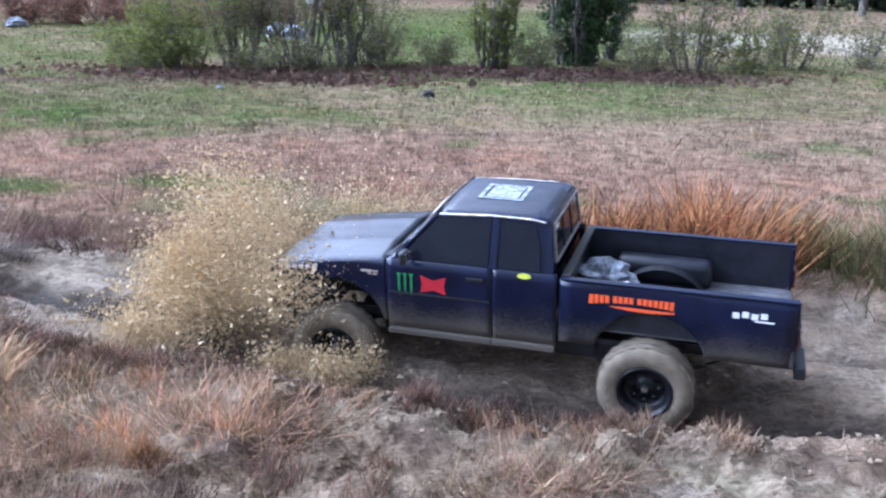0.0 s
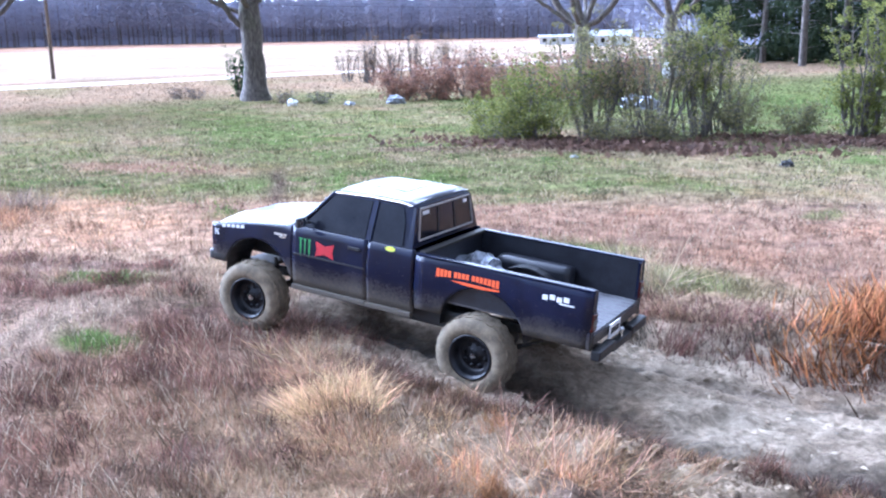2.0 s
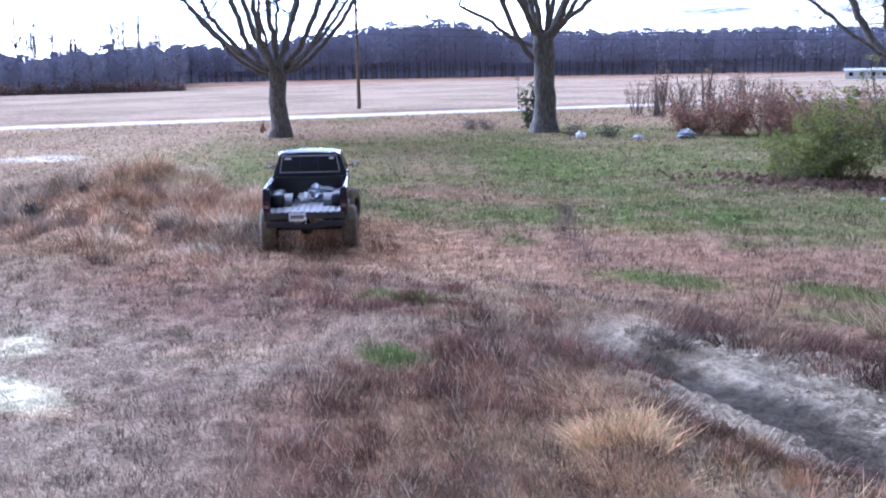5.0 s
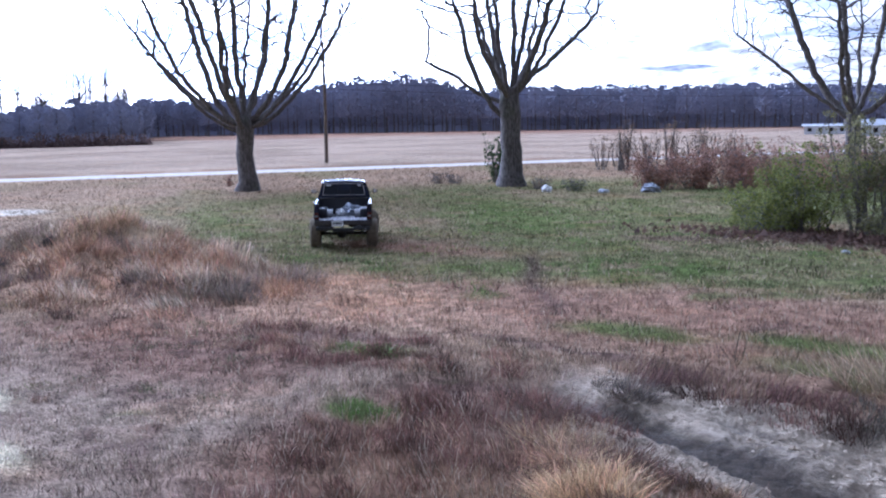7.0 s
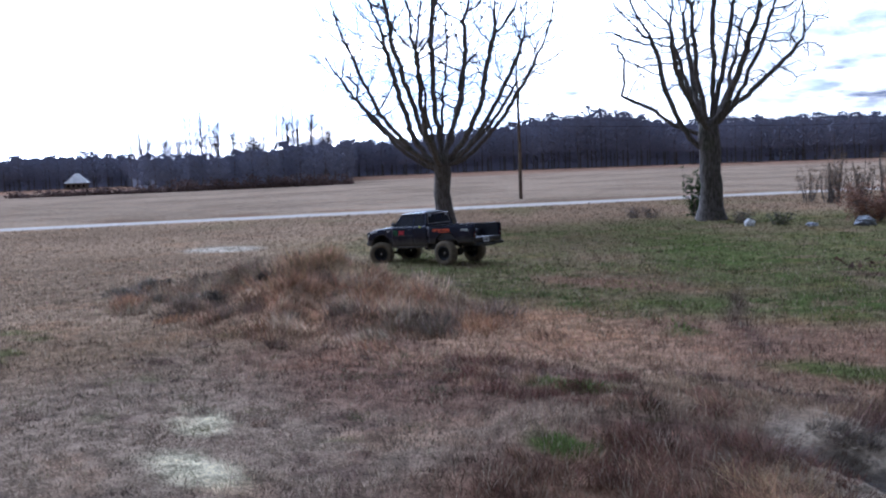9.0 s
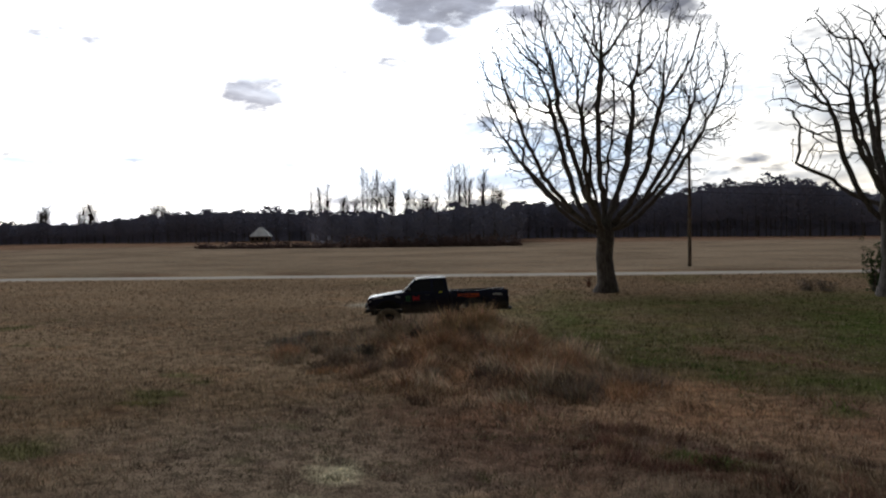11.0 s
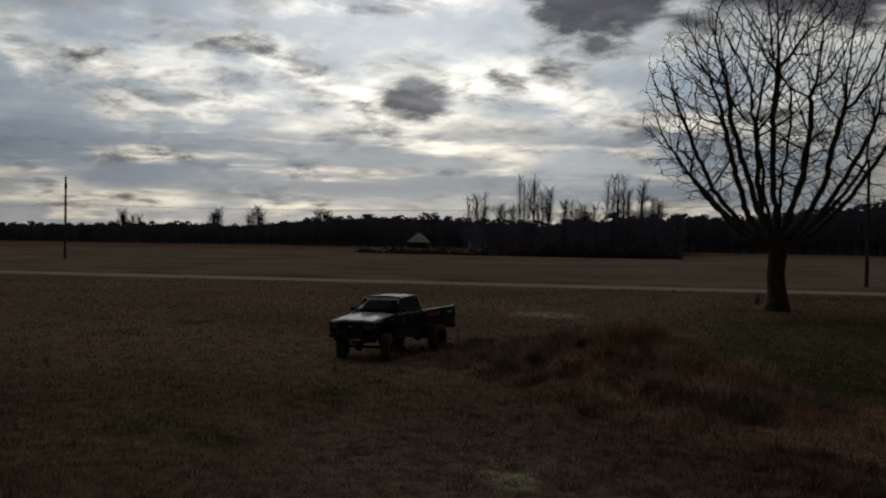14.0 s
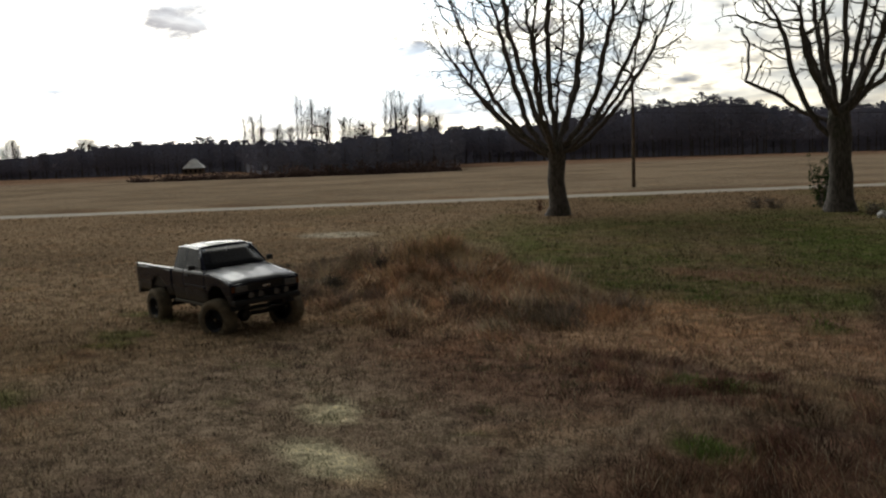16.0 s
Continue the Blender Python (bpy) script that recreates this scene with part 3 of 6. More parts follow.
def spread(lo, hi, fine_lo, fine_hi, step, mid_lo, mid_hi, mid, far):
    """Grid lines: fine in the middle, growing to the far edges."""
    out = list(np.arange(fine_lo, fine_hi, step))
    v = fine_hi
    s = step
    while v < hi:
        out.append(v)
        s = mid if v < mid_hi else min(s * 1.25, far)
        v += s
    out.append(hi)
    v, s = fine_lo - step, step
    while v > lo:
        out.append(v)
        s = mid if v > mid_lo else min(s * 1.25, far)
        v -= s
    out.append(lo)
    return np.array(sorted(out))


def build_ground():
    xs = spread(-2600, 2600, -13.0, 7.0, 0.06, -46, 16, 0.36, 300)
    ys = spread(-600, 2600, 4.5, 13.5, 0.06, 2, 46, 0.36, 300)
    gx, gy = np.meshgrid(xs, ys)
    x, y = gx.ravel(), gy.ravel()
    col, wet = ground_colour(x, y)
    n, m = len(xs), len(ys)
    i = (np.arange(m - 1)[:, None] * n + np.arange(n - 1)).ravel()
    faces = np.stack([i, i + 1, i + n + 1, i + n], 1)
    ob = mesh_object("ground", np.stack([x, y, ground_z(x, y)], 1), faces, GROUND, smooth=True, colours=col, wet=np.stack([wet] * 3, 1))
    tagged(ob, "rough dry grass field with green lawn and a muddy rutted run", "ground", kind="structure")


build_ground()


def build_road():
    d = Vector((ROAD_N.y, -ROAD_N.x))
    rows = []
    for s in range(-700, 700, 10):
        p = ROAD_N * ROAD_D + d * s
        w = 1.45 + 0.12 * math.sin(s * 0.13)
        rows.append([(p.x + ROAD_N.x * o, p.y + ROAD_N.y * o, z) for o, z in ((-w - 0.35, -0.02), (-w, 0.05), (0, 0.09), (w, 0.05), (w + 0.35, -0.02))])
    bm = bmesh.new()
    grid(bm, rows)
    ob = part("road", bm, GRAVEL, None, smooth=True)
    tagged(ob, "pale gravel farm road along the field", "road", kind="structure")


build_road()

# ---- the pickup truck: x ahead from the rear axle, y to its left, z up from the tyres' foot ----
BASE, TYRE_R, TYRE_Y, TYRE_W = 2.95, 0.43, 0.79, 0.31
HUB_Z = 0.39


def side_y(z):
    """How far out the flank stands at a height."""
    return 0.725 + 0.055 * math.exp(-(((z - 1.02) / 0.30) ** 2)) if z < 1.02 else 0.78 - 0.018 * ((z - 1.02) / 0.3) ** 2


def flank(x0, x1, low, high, s, arch=None, cuts=18):
    """One panel of the flank: low and high give its edges at x, arch is a wheel arch (x, z, radius)."""
    xs = set(np.linspace(x0, x1, cuts).tolist())
    if arch:
        ax, az, ar = arch
        half = math.sqrt(max(ar * ar - max(low - az, 0) ** 2, 0))
        for k in range(17):
            v = ax + half * math.cos(math.pi * k / 16)
            if x0 < v < x1:
                xs.add(v)
    rows = []
    for x in sorted(xs):
        b = low
        if arch and abs(x - arch[0]) < arch[2]:
            b = max(low, arch[1] + math.sqrt(arch[2] ** 2 - (x - arch[0]) ** 2))
        t = high(x) if callable(high) else high
        rows.append([(x, s * side_y(b + (t - b) * k / 8), b + (t - b) * k / 8) for k in range(9)])
    bm = bmesh.new()
    grid(bm, rows, (0, -s * 0.035, 0))
    return bm


def hood_z(x):
    return 1.175 + 0.165 * min(max((3.60 - x) / 1.2, 0), 1) ** 0.85


def sticker(bm, pts, s, lift=0.004):
    """A thin plate on the flank through points of x and z."""
    a = [bm.verts.new((x, s * (side_y(z) + lift), z)) for x, z in pts]
    b = [bm.verts.new((x, s * (side_y(z) - 0.001), z)) for x, z in pts]
    bm.faces.new(a)
    for i in range(len(a)):
        j = (i + 1) % len(a)
        bm.faces.new((a[i], b[i], b[j], a[j]))


def rect(x, z, w, h, tilt=0.0):
    return [(x - w / 2, z - h / 2 + tilt * w / 2), (x + w / 2, z - h / 2 - tilt * w / 2), (x + w / 2, z + h / 2 - tilt * w / 2), (x - w / 2, z + h / 2 + tilt * w / 2)]


def build_wheel():
    """A wheel about its hub, its face to +y: dished black rim, with the tyre as its part."""
    bm = bmesh.new()
    prof = [(0.235, -0.14), (0.245, -0.15), (0.232, -0.10), (0.205, 0.02), (0.205, 0.10), (0.228, 0.125), (0.243, 0.14), (0.243, 0.150), (0.225, 0.146),
            (0.195, 0.10), (0.185, 0.035), (0.165, 0.022), (0.085, 0.028), (0.075, 0.045), (0.04, 0.05), (0.0, 0.05)]
    seg = 28
    rings = [[bm.verts.new((r * math.cos(2 * math.pi * k / seg), y, r * math.sin(2 * math.pi * k / seg))) for k in range(seg)] for r, y in prof]
    for a, b in zip(rings, rings[1:]):
        for k in range(seg):
            bm.faces.new((a[k], a[(k + 1) % seg], b[(k + 1) % seg], b[k]))
    for k in range(8):
        a = 2 * math.pi * k / 8
        c, s = math.cos(a), math.sin(a)
        cyl(bm, (0.125 * c, 0.020, 0.125 * s), (0.125 * c, 0.034, 0.125 * s), 0.026, 8)
    for k in range(6):
        a = 2 * math.pi * k / 6
        cyl(bm, (0.06 * math.cos(a), 0.03, 0.06 * math.sin(a)), (0.06 * math.cos(a), 0.058, 0.06 * math.sin(a)), 0.008, 6)
    bmesh.ops.remove_doubles(bm, verts=bm.verts, dist=0.0005)
    wheel = part("wheel", bm, RIM, None, "black dished steel off-road wheel", True)
    bm = bmesh.new()
    hub = bmesh.new()
    cyl(hub, (0, 0.04, 0), (0, 0.085, 0), 0.036, 14, 0.03)
    part("hub_cap", hub, CHROME, wheel, "dull chrome locking hub")
    h = TYRE_W / 2
    prof = [(0.236, -h + 0.03), (0.27, -h + 0.005), (0.33, -h), (0.385, -h + 0.014), (0.415, -h + 0.045), (0.424, 0.0),
            (0.415, h - 0.045), (0.385, h - 0.014), (0.33, h), (0.27, h - 0.005), (0.236, h - 0.03)]
    seg = 40
    rings = [[bm.verts.new((r * math.cos(2 * math.pi * k / seg), y, r * math.sin(2 * math.pi * k / seg))) for k in range(seg)] for r, y in prof]
    for a, b in zip(rings, rings[1:]):
        for k in range(seg):
            bm.faces.new((a[k], a[(k + 1) % seg], b[(k + 1) % seg], b[k]))
    lugs = bmesh.new()
    for k in range(22):
        for row, (y0, y1, turn) in enumerate(((-h + 0.040, -0.05, 0), (-0.04, 0.04, 0.5), (0.05, h - 0.040, 0))):
            a = 2 * math.pi * (k + turn) / 22
            n0 = len(lugs.verts)
            box(lugs, -0.034, 0.034, y0, y1, 0.412 if row == 1 else 0.396, TYRE_R if row == 1 else TYRE_R - 0.006)
            lugs.verts.ensure_lookup_table()
            m = Matrix.Rotation(a, 4, "Y")
            for v in lugs.verts[n0:]:
                v.co = m @ v.co
    part("tyre", bm, RUBBER, wheel, "mud tyre caked with dried mud", True)
    tagged(part("tread", lugs, RUBBER, wheel, "worn muddy tread blocks"), kind="stuff")
    return wheel


def build_truck():
    t = tagged(new("pickup_truck"), "lifted dark navy extended-cab pickup truck with muddy tyres", "truck")
    for s in (1, -1):
        # flanks, front to back
        f = part("front_fender", flank(2.44, 3.62, 0.70, lambda x: hood_z(x) - 0.012, s, (BASE, 0.58, 0.50)), PAINT, t, "dark navy fender with mud round the arch", True)
        d = part("door", flank(1.42, 2.43, 0.64, 1.335, s), PAINT, t, "dark navy door, dusty along its foot", True)
        q = part("cab_corner", flank(0.83, 1.41, 0.64, 1.335, s), PAINT, t, "", True)
        b = part("bed_side", flank(-1.205, 0.80, 0.70, 1.305, s, (0.0, 0.58, 0.50)), PAINT, t, "dark navy bed side with dried mud below", True)
        bm = bmesh.new()
        box(bm, 1.42, 2.43, min(s * 0.70, s * 0.775), max(s * 0.70, s * 0.775), 0.585, 0.645, 0.015)
        box(bm, 0.83, 1.42, min(s * 0.70, s * 0.775), max(s * 0.70, s * 0.775), 0.585, 0.645, 0.015)
        part("rocker_sill", bm, PAINT, t)
        # body crease along the whole flank
        bm = bmesh.new()
        box(bm, 1.44, 2.41, min(s * 0.779, s * 0.788), max(s * 0.779, s * 0.788), 1.005, 1.025, 0.003)
        part("door_moulding", bm, BLACK, d)
        bm = bmesh.new()
        box(bm, 1.50, 1.66, min(s * 0.775, s * 0.80), max(s * 0.775, s * 0.80), 1.20, 1.235, 0.008)
        part("door_handle", bm, BLACK, d)
        # glass of door and quarter window, lying on the leaning cab side
        lean, zb, yb = 0.34, 1.335, 0.757
        bm = bmesh.new()
        prism(bm, [(2.29, 1.352), (1.955, 1.735), (1.465, 1.745), (1.465, 1.352)], s * (yb - 0.006), s * (yb + 0.004), lean, zb)
        part("door_window", bm, TINT, d, "dark tinted door glass")
        bm = bmesh.new()
        prism(bm, [(1.365, 1.352), (1.365, 1.742), (1.07, 1.738), (1.01, 1.60), (0.985, 1.352)], s * (yb - 0.006), s * (yb + 0.004), lean, zb)
        part("quarter_window", bm, TINT, q, "dark tinted quarter glass")
        bm = bmesh.new()
        prism(bm, [(1.45, 1.338), (1.45, 1.765), (1.385, 1.765), (1.385, 1.338)], s * (yb - 0.006), s * (yb + 0.010), lean, zb)
        part("b_pillar", bm, PAINT, t)
        bm = bmesh.new()
        pts = [(2.30, 1.37), (1.95, 1.762), (1.50, 1.785), (1.10, 1.782), (0.97, 1.765)]
        for (xa, za), (xb, zc) in zip(pts[1:], pts[2:]):
            cyl(bm, (xa, s * (yb + 0.010 - lean * (za - zb)), za), (xb, s * (yb + 0.010 - lean * (zc - zb)), zc), 0.011, 6)
        part("drip_rail", bm, TRIMSILVER, t, "bright drip rail along the roof")
        bm = bmesh.new()
        xa, za = pts[0]
        xb, zc = pts[1]
        cyl(bm, (xa + 0.03, s * (yb - 0.012), za), (xb + 0.02, s * (yb - 0.015 - lean * (zc - zb)), zc), 0.026, 8)
        part("a_pillar", bm, PAINT, t, "", True)
        # mirror
        bm = bmesh.new()
        cyl(bm, (2.20, s * 0.76, 1.40), (2.20, s * 0.86, 1.425), 0.014, 8)
        box(bm, 2.17, 2.23, min(s * 0.85, s * 1.00), max(s * 0.85, s * 1.00), 1.375, 1.485, 0.02)
        mi = part("side_mirror", bm, BLACK, t, "black door mirror", True)
        bm = bmesh.new()
        box(bm, 2.164, 2.169, min(s * 0.865, s * 0.985), max(s * 0.865, s * 0.985), 1.39, 1.47)
        part("mirror_glass", bm, CHROME, mi)
        # inner bed wall, top rail, wheel well
        bm = bmesh.new()
        box(bm, -1.19, 0.79, min(s * 0.70, s * 0.725), max(s * 0.70, s * 0.725), 0.86, 1.30)
        part("bed_wall", bm, LINER, t)
        bm = bmesh.new()
        box(bm, -1.20, 0.80, min(s * 0.695, s * 0.775), max(s * 0.695, s * 0.775), 1.297, 1.318, 0.009)
        part("bed_rail", bm, PAINT, t, "worn dark bed rail")
        bm = bmesh.new()
        box(bm, -0.46, 0.46, min(s * 0.45, s * 0.71), max(s * 0.45, s * 0.71), 0.85, 1.12, 0.08)
        part("wheel_well", bm, LINER, t, "rounded dark wheel well in the bed", True)
        for ax in (0.0, BASE):
            bm = bmesh.new()
            grid(bm, [[(ax + 0.49 * math.cos(math.pi * k / 14), y, 0.58 + 0.49 * math.sin(math.pi * k / 14)) for y in (s * 0.30, s * 0.735)] for k in range(15)], (0, 0, 0.012))
            part("wheel_arch_liner", bm, BLACK, t)
        # lamps
        bm = bmesh.new()
        box(bm, 3.60, 3.665, min(s * 0.42, s * 0.70), max(s * 0.42, s * 0.70), 0.975, 1.105, 0.018)
        part("headlight", bm, LAMPGLASS, t, "rectangular clear headlight")
        bm = bmesh.new()
        box(bm, 3.56, 3.64, min(s * 0.705, s * 0.765), max(s * 0.705, s * 0.765), 0.98, 1.10, 0.015)
        part("turn_signal", bm, mat_amber, t, "amber corner lamp")
        bm = bmesh.new()
        box(bm, -1.222, -1.19, min(s * 0.655, s * 0.775), max(s * 0.655, s * 0.775), 0.90, 1.08, 0.01)
        tl = part("tail_light", bm, REDLENS, t, "upright red tail lamp")
        bm = bmesh.new()
        box(bm, -1.226, -1.20, min(s * 0.67, s * 0.76), max(s * 0.67, s * 0.76), 0.955, 1.01)
        part("reversing_lens", bm, LAMPGLASS, tl)
        bm = bmesh.new()
        box(bm, -1.20, -1.165, min(s * 0.645, s * 0.77), max(s * 0.645, s * 0.77), 0.72, 1.30, 0.008)
        part("bed_corner_post", bm, PAINT, t)
        # round driving lamps on the bumper
        for y in (0.18, 0.40):
            bm = bmesh.new()
            cyl(bm, (3.66, s * y, 0.90), (3.735, s * y, 0.90), 0.060, 18, 0.068)
            la = part("driving_light", bm, BLACK, t, "round black driving lamp")
            bm = bmesh.new()
            cyl(bm, (3.735, s * y, 0.90), (3.742, s * y, 0.90), 0.058, 18)
            part("lens", bm, LAMPGLASS, la)
        bm = bmesh.new()
        box(bm, 3.60, 3.78, min(s * 0.46, s * 0.50), max(s * 0.46, s * 0.50), 0.66, 0.72, 0.012)
        part("tow_hook", bm, STEEL, t)
        # frame rail, springs, shocks
        bm = bmesh.new()
        box(bm, -1.15, 3.55, min(s * 0.40, s * 0.47), max(s * 0.40, s * 0.47), 0.60, 0.70, 0.01)
        part("frame_rail", bm, STEEL, t)
        bm = bmesh.new()
        for k in range(4):
            L = 0.62 - 0.12 * k
            prev = None
            for j in range(9):
                x = -L + 2 * L * j / 8
                p = (x, s * 0.52, 0.44 + 0.018 * k * -1 + 0.16 * (x / 0.62) ** 2)
                if prev:
                    cyl(bm, prev, p, 0.012, 5)
                prev = p
        part("leaf_spring", bm, STEEL, t)
        for ax in (0.12, BASE - 0.1):
            bm = bmesh.new()
            cyl(bm, (ax, s * 0.50, 0.40), (ax + 0.05, s * 0.46, 0.72), 0.032, 10)
            cyl(bm, (ax + 0.02, s * 0.49, 0.50), (ax + 0.06, s * 0.455, 0.80), 0.022, 10)
            part("shock_absorber", bm, STEEL, t)
        # writing that cannot be kept, as plain shapes, on the left side only
        if s < 0:
            continue

        def deck(name, mat, shapes, under, label):
            bm = bmesh.new()
            for pts in shapes:
                sticker(bm, pts, s)
            part(name, bm, mat, under, label)
        deck("green_stripes", GREEN, [[(2.330 - 0.06 * k, 1.21), (2.285 - 0.06 * k, 1.205), (2.300 - 0.06 * k, 1.18), (2.296 - 0.06 * k, 1.08), (2.302 - 0.06 * k, 0.985 + 0.02 * (k % 2)),
                                       (2.316 - 0.06 * k, 1.06), (2.318 - 0.06 * k, 1.17)] for k in range(3)], d, "three ragged green claw stripes")
        deck("red_badge", RED, [[(2.10, 1.205), (1.975, 1.165), (1.85, 1.205), (1.87, 1.12), (1.85, 1.035), (1.975, 1.07), (2.10, 1.035), (2.08, 1.12)]], d, "red bow-shaped sticker")
        deck("yellow_badge", YELLOW, [[(1.125 + 0.062 * math.cos(a), 1.298 + 0.026 * math.sin(a)) for a in np.linspace(0, 2 * math.pi, 16, False)]], q, "small yellow oval sticker")
        words, x = [], 0.52
        for run in (4, 4, 7):
            for _ in range(run):
                u = (x - 0.14) / 0.4
                tall = 0.055 + 0.034 * u * u
                words.append(rect(x, 1.205 - tall / 2, 0.035, tall))
                x -= 0.046
            x -= 0.024
        words.append([(0.36, 1.110), (0.20, 1.087), (0.0, 1.082), (-0.20, 1.098), (-0.20, 1.112), (0.0, 1.112), (0.2, 1.116)])
        deck("orange_lettering", ORANGE, words, b, "bold orange lettering worn to plain bars")
        deck("white_lettering", WHITE, [rect(-0.70 - 0.075 * k, 1.155 + (0.012 if k % 2 else 0), 0.056, 0.05) for k in range(4)] + [rect(-0.93, 1.118, 0.16, 0.014)], b, "white lettering on the bed side")
        deck("fender_lettering", WHITE, [rect(3.44 - 0.07 * k, 1.155 + 0.008 * k, 0.05, 0.036, 0.1) for k in range(5)], f, "white lettering under the hood edge")
        deck("white_mark", WHITE, [[(3.57, 1.105), (3.55, 1.075), (3.555, 1.06), (3.57, 1.03), (3.575, 1.03), (3.572, 1.068), (3.575, 1.105)],
                                   [(3.53, 1.105), (3.545, 1.068), (3.53, 1.03), (3.515, 1.03), (3.53, 1.068), (3.515, 1.105)]], f, "small white curved marks")
        deck("fender_badge", TRIMSILVER, [rect(2.60, 1.195, 0.17, 0.022), rect(2.57, 1.168, 0.10, 0.014)], f, "silver fender badge")
    # hood, cowl, grille, bumper
    bm = bmesh.new()
    rows = []
    for i in range(15):
        x = 3.615 - 1.19 * i / 14
        drop = 0.055 * max(0, 1 - i / 1.2) ** 2
        row = []
        for j in range(-8, 9):
            y = 0.755 * j / 8
            e = abs(j) / 8
            z = hood_z(x) + 0.035 * (1 - e ** 2.2) - drop + (0.012 if 0.30 < e < 0.62 else 0) - 0.018 * max(0, (e - 0.9) / 0.1)
            row.append((x + 0.02 * (1 - e * e), y, z))
        rows.append(row)
    grid(bm, rows, (0, 0, -0.03))
    part("hood", bm, HOODPAINT, t, "glossy dark navy hood", True)
    bm = bmesh.new()
    box(bm, 2.36, 2.46, -0.72, 0.72, 1.30, 1.352, 0.01)
    cw = part("cowl", bm, BLACK, t)
    for y in (-0.28, 0.16):
        bm = bmesh.new()
        cyl(bm, (2.40, y, 1.362), (2.31, y + 0.44, 1.43), 0.008, 6)
        part("wiper", bm, BLACK, cw)
    bm = bmesh.new()
    box(bm, 3.575, 3.63, -0.42, 0.42, 0.965, 1.13, 0.008)
    g = part("grille", bm, BLACK, t, "black slatted grille")
    for k in range(4):
        bm = bmesh.new()
        box(bm, 3.628, 3.648, -0.41, 0.41, 0.985 + 0.037 * k, 0.997 + 0.037 * k, 0.003)
        part("slat", bm, STEEL, g)
    bm = bmesh.new()
    box(bm, 3.646, 3.655, -0.09, 0.09, 1.025, 1.065, 0.004)
    part("grille_badge", bm, CHROME, g)
    bm = bmesh.new()
    box(bm, 3.58, 3.625, -0.745, 0.745, 0.93, 0.985, 0.01)
    box(bm, 3.58, 3.625, -0.745, 0.745, 1.10, 1.145, 0.01)
    part("nose_panel", bm, PAINT, t)
    bm = bmesh.new()
    box(bm, 3.585, 3.69, -0.755, 0.755, 0.70, 0.825, 0.03)
    box(bm, 3.44, 3.64, 0.70, 0.755, 0.71, 0.82, 0.02)
    box(bm, 3.44, 3.64, -0.755, -0.70, 0.71, 0.82, 0.02)
    part("front_bumper", bm, BLACK, t, "black steel front bumper", True)
    bm = bmesh.new()
    box(bm, 3.20, 3.60, -0.38, 0.38, 0.56, 0.60, 0.01)
    part("skid_plate", bm, STEEL, t)
    # cab shell
    bm = bmesh.new()
    lean, zb = 0.34, 1.335
    secs = [(2.44, 1.33, 0.750), (2.38, 1.352, 0.748), (2.15, 1.575, 0.672), (1.965, 1.752, 0.612), (1.90, 1.785, 0.600), (1.45, 1.803, 0.596), (1.05, 1.800, 0.596),
            (0.955, 1.785, 0.598), (0.915, 1.745, 0.614), (0.865, 1.335, 0.750)]
    rows = []
    for x, z, w in secs:
        crown = 0.022 if 0.9 < x < 2.0 else 0.012
        foot = 1.30
        wf = 0.755
        row = [(x, -wf, foot), (x, -w, z - 0.012), (x, -w + 0.035, z + 0.004)]
        row += [(x, w * k / 6, z + crown * (1 - (k / 6) ** 2)) for k in range(-5, 6)]
        row += [(x, w - 0.035, z + 0.004), (x, w, z - 0.012), (x, wf, foot)]
        rows.append(row)
    grid(bm, rows)
    vs = [bm.verts.new(p) for p in ((0.865, -0.755, 1.30), (0.865, 0.755, 1.30), (0.855, 0.755, 0.72), (0.855, -0.755, 0.72))]
    bm.faces.new(vs)
    part("cab", bm, PAINT, t, "dark navy cab pillars and shell")
    bm = bmesh.new()
    rows = []
    for i in range(11):
        x = 1.935 - 1.0 * i / 10
        e = max(0, (i - 8.5) / 1.5) + max(0, (1 - i) / 1.0) * 0.6
        rows.append([(x, 0.606 * j / 8, 1.796 + 0.030 * (1 - (j / 8) ** 2) - 0.022 * e * e - 0.022 * max(0, abs(j) - 7) + 0.006 * math.sin(i * 0.31) ** 2) for j in range(-8, 9)])
    grid(bm, rows, (0, 0, -0.02))
    r = part("roof", bm, HOODPAINT, t, "glossy dark navy roof", True)
    bm = bmesh.new()
    for y0, y1, x0, x1 in ((-0.24, 0.24, 1.66, 1.70), (-0.24, 0.24, 1.27, 1.31), (-0.24, -0.20, 1.31, 1.66), (0.20, 0.24, 1.31, 1.66), (-0.19, 0.19, 1.33, 1.63)):
        rows = [[(x0 + (x1 - x0) * i / 3, y0 + (y1 - y0) * j / 6, 1.8285 + 0.030 * (1 - ((y0 + (y1 - y0) * j / 6) / 0.606) ** 2) - 0.030 + 0.009) for j in range(7)] for i in range(4)]
        grid(bm, rows, (0, 0, -0.004))
    part("roof_badge", bm, FADED, r, "faded white square emblem")
    # windscreen and back window
    bm = bmesh.new()
    q = [(2.372, 0.69, 1.372), (2.372, -0.69, 1.372), (1.985, -0.565, 1.752), (1.985, 0.565, 1.752)]
    grid(bm, [[Vector(q[0]).lerp(Vector(q[3]), i / 4).lerp(Vector(q[1]).lerp(Vector(q[2]), i / 4), j / 6) + Vector((0.022 * (1 - ((j - 3) / 3) ** 2) + 0.004, 0, 0.010)) for j in range(7)] for i in range(5)], (-0.006, 0, -0.006))
    w = part("windscreen", bm, TINT, t, "dark windscreen with a pale visor strip", True)
    bm = bmesh.new()
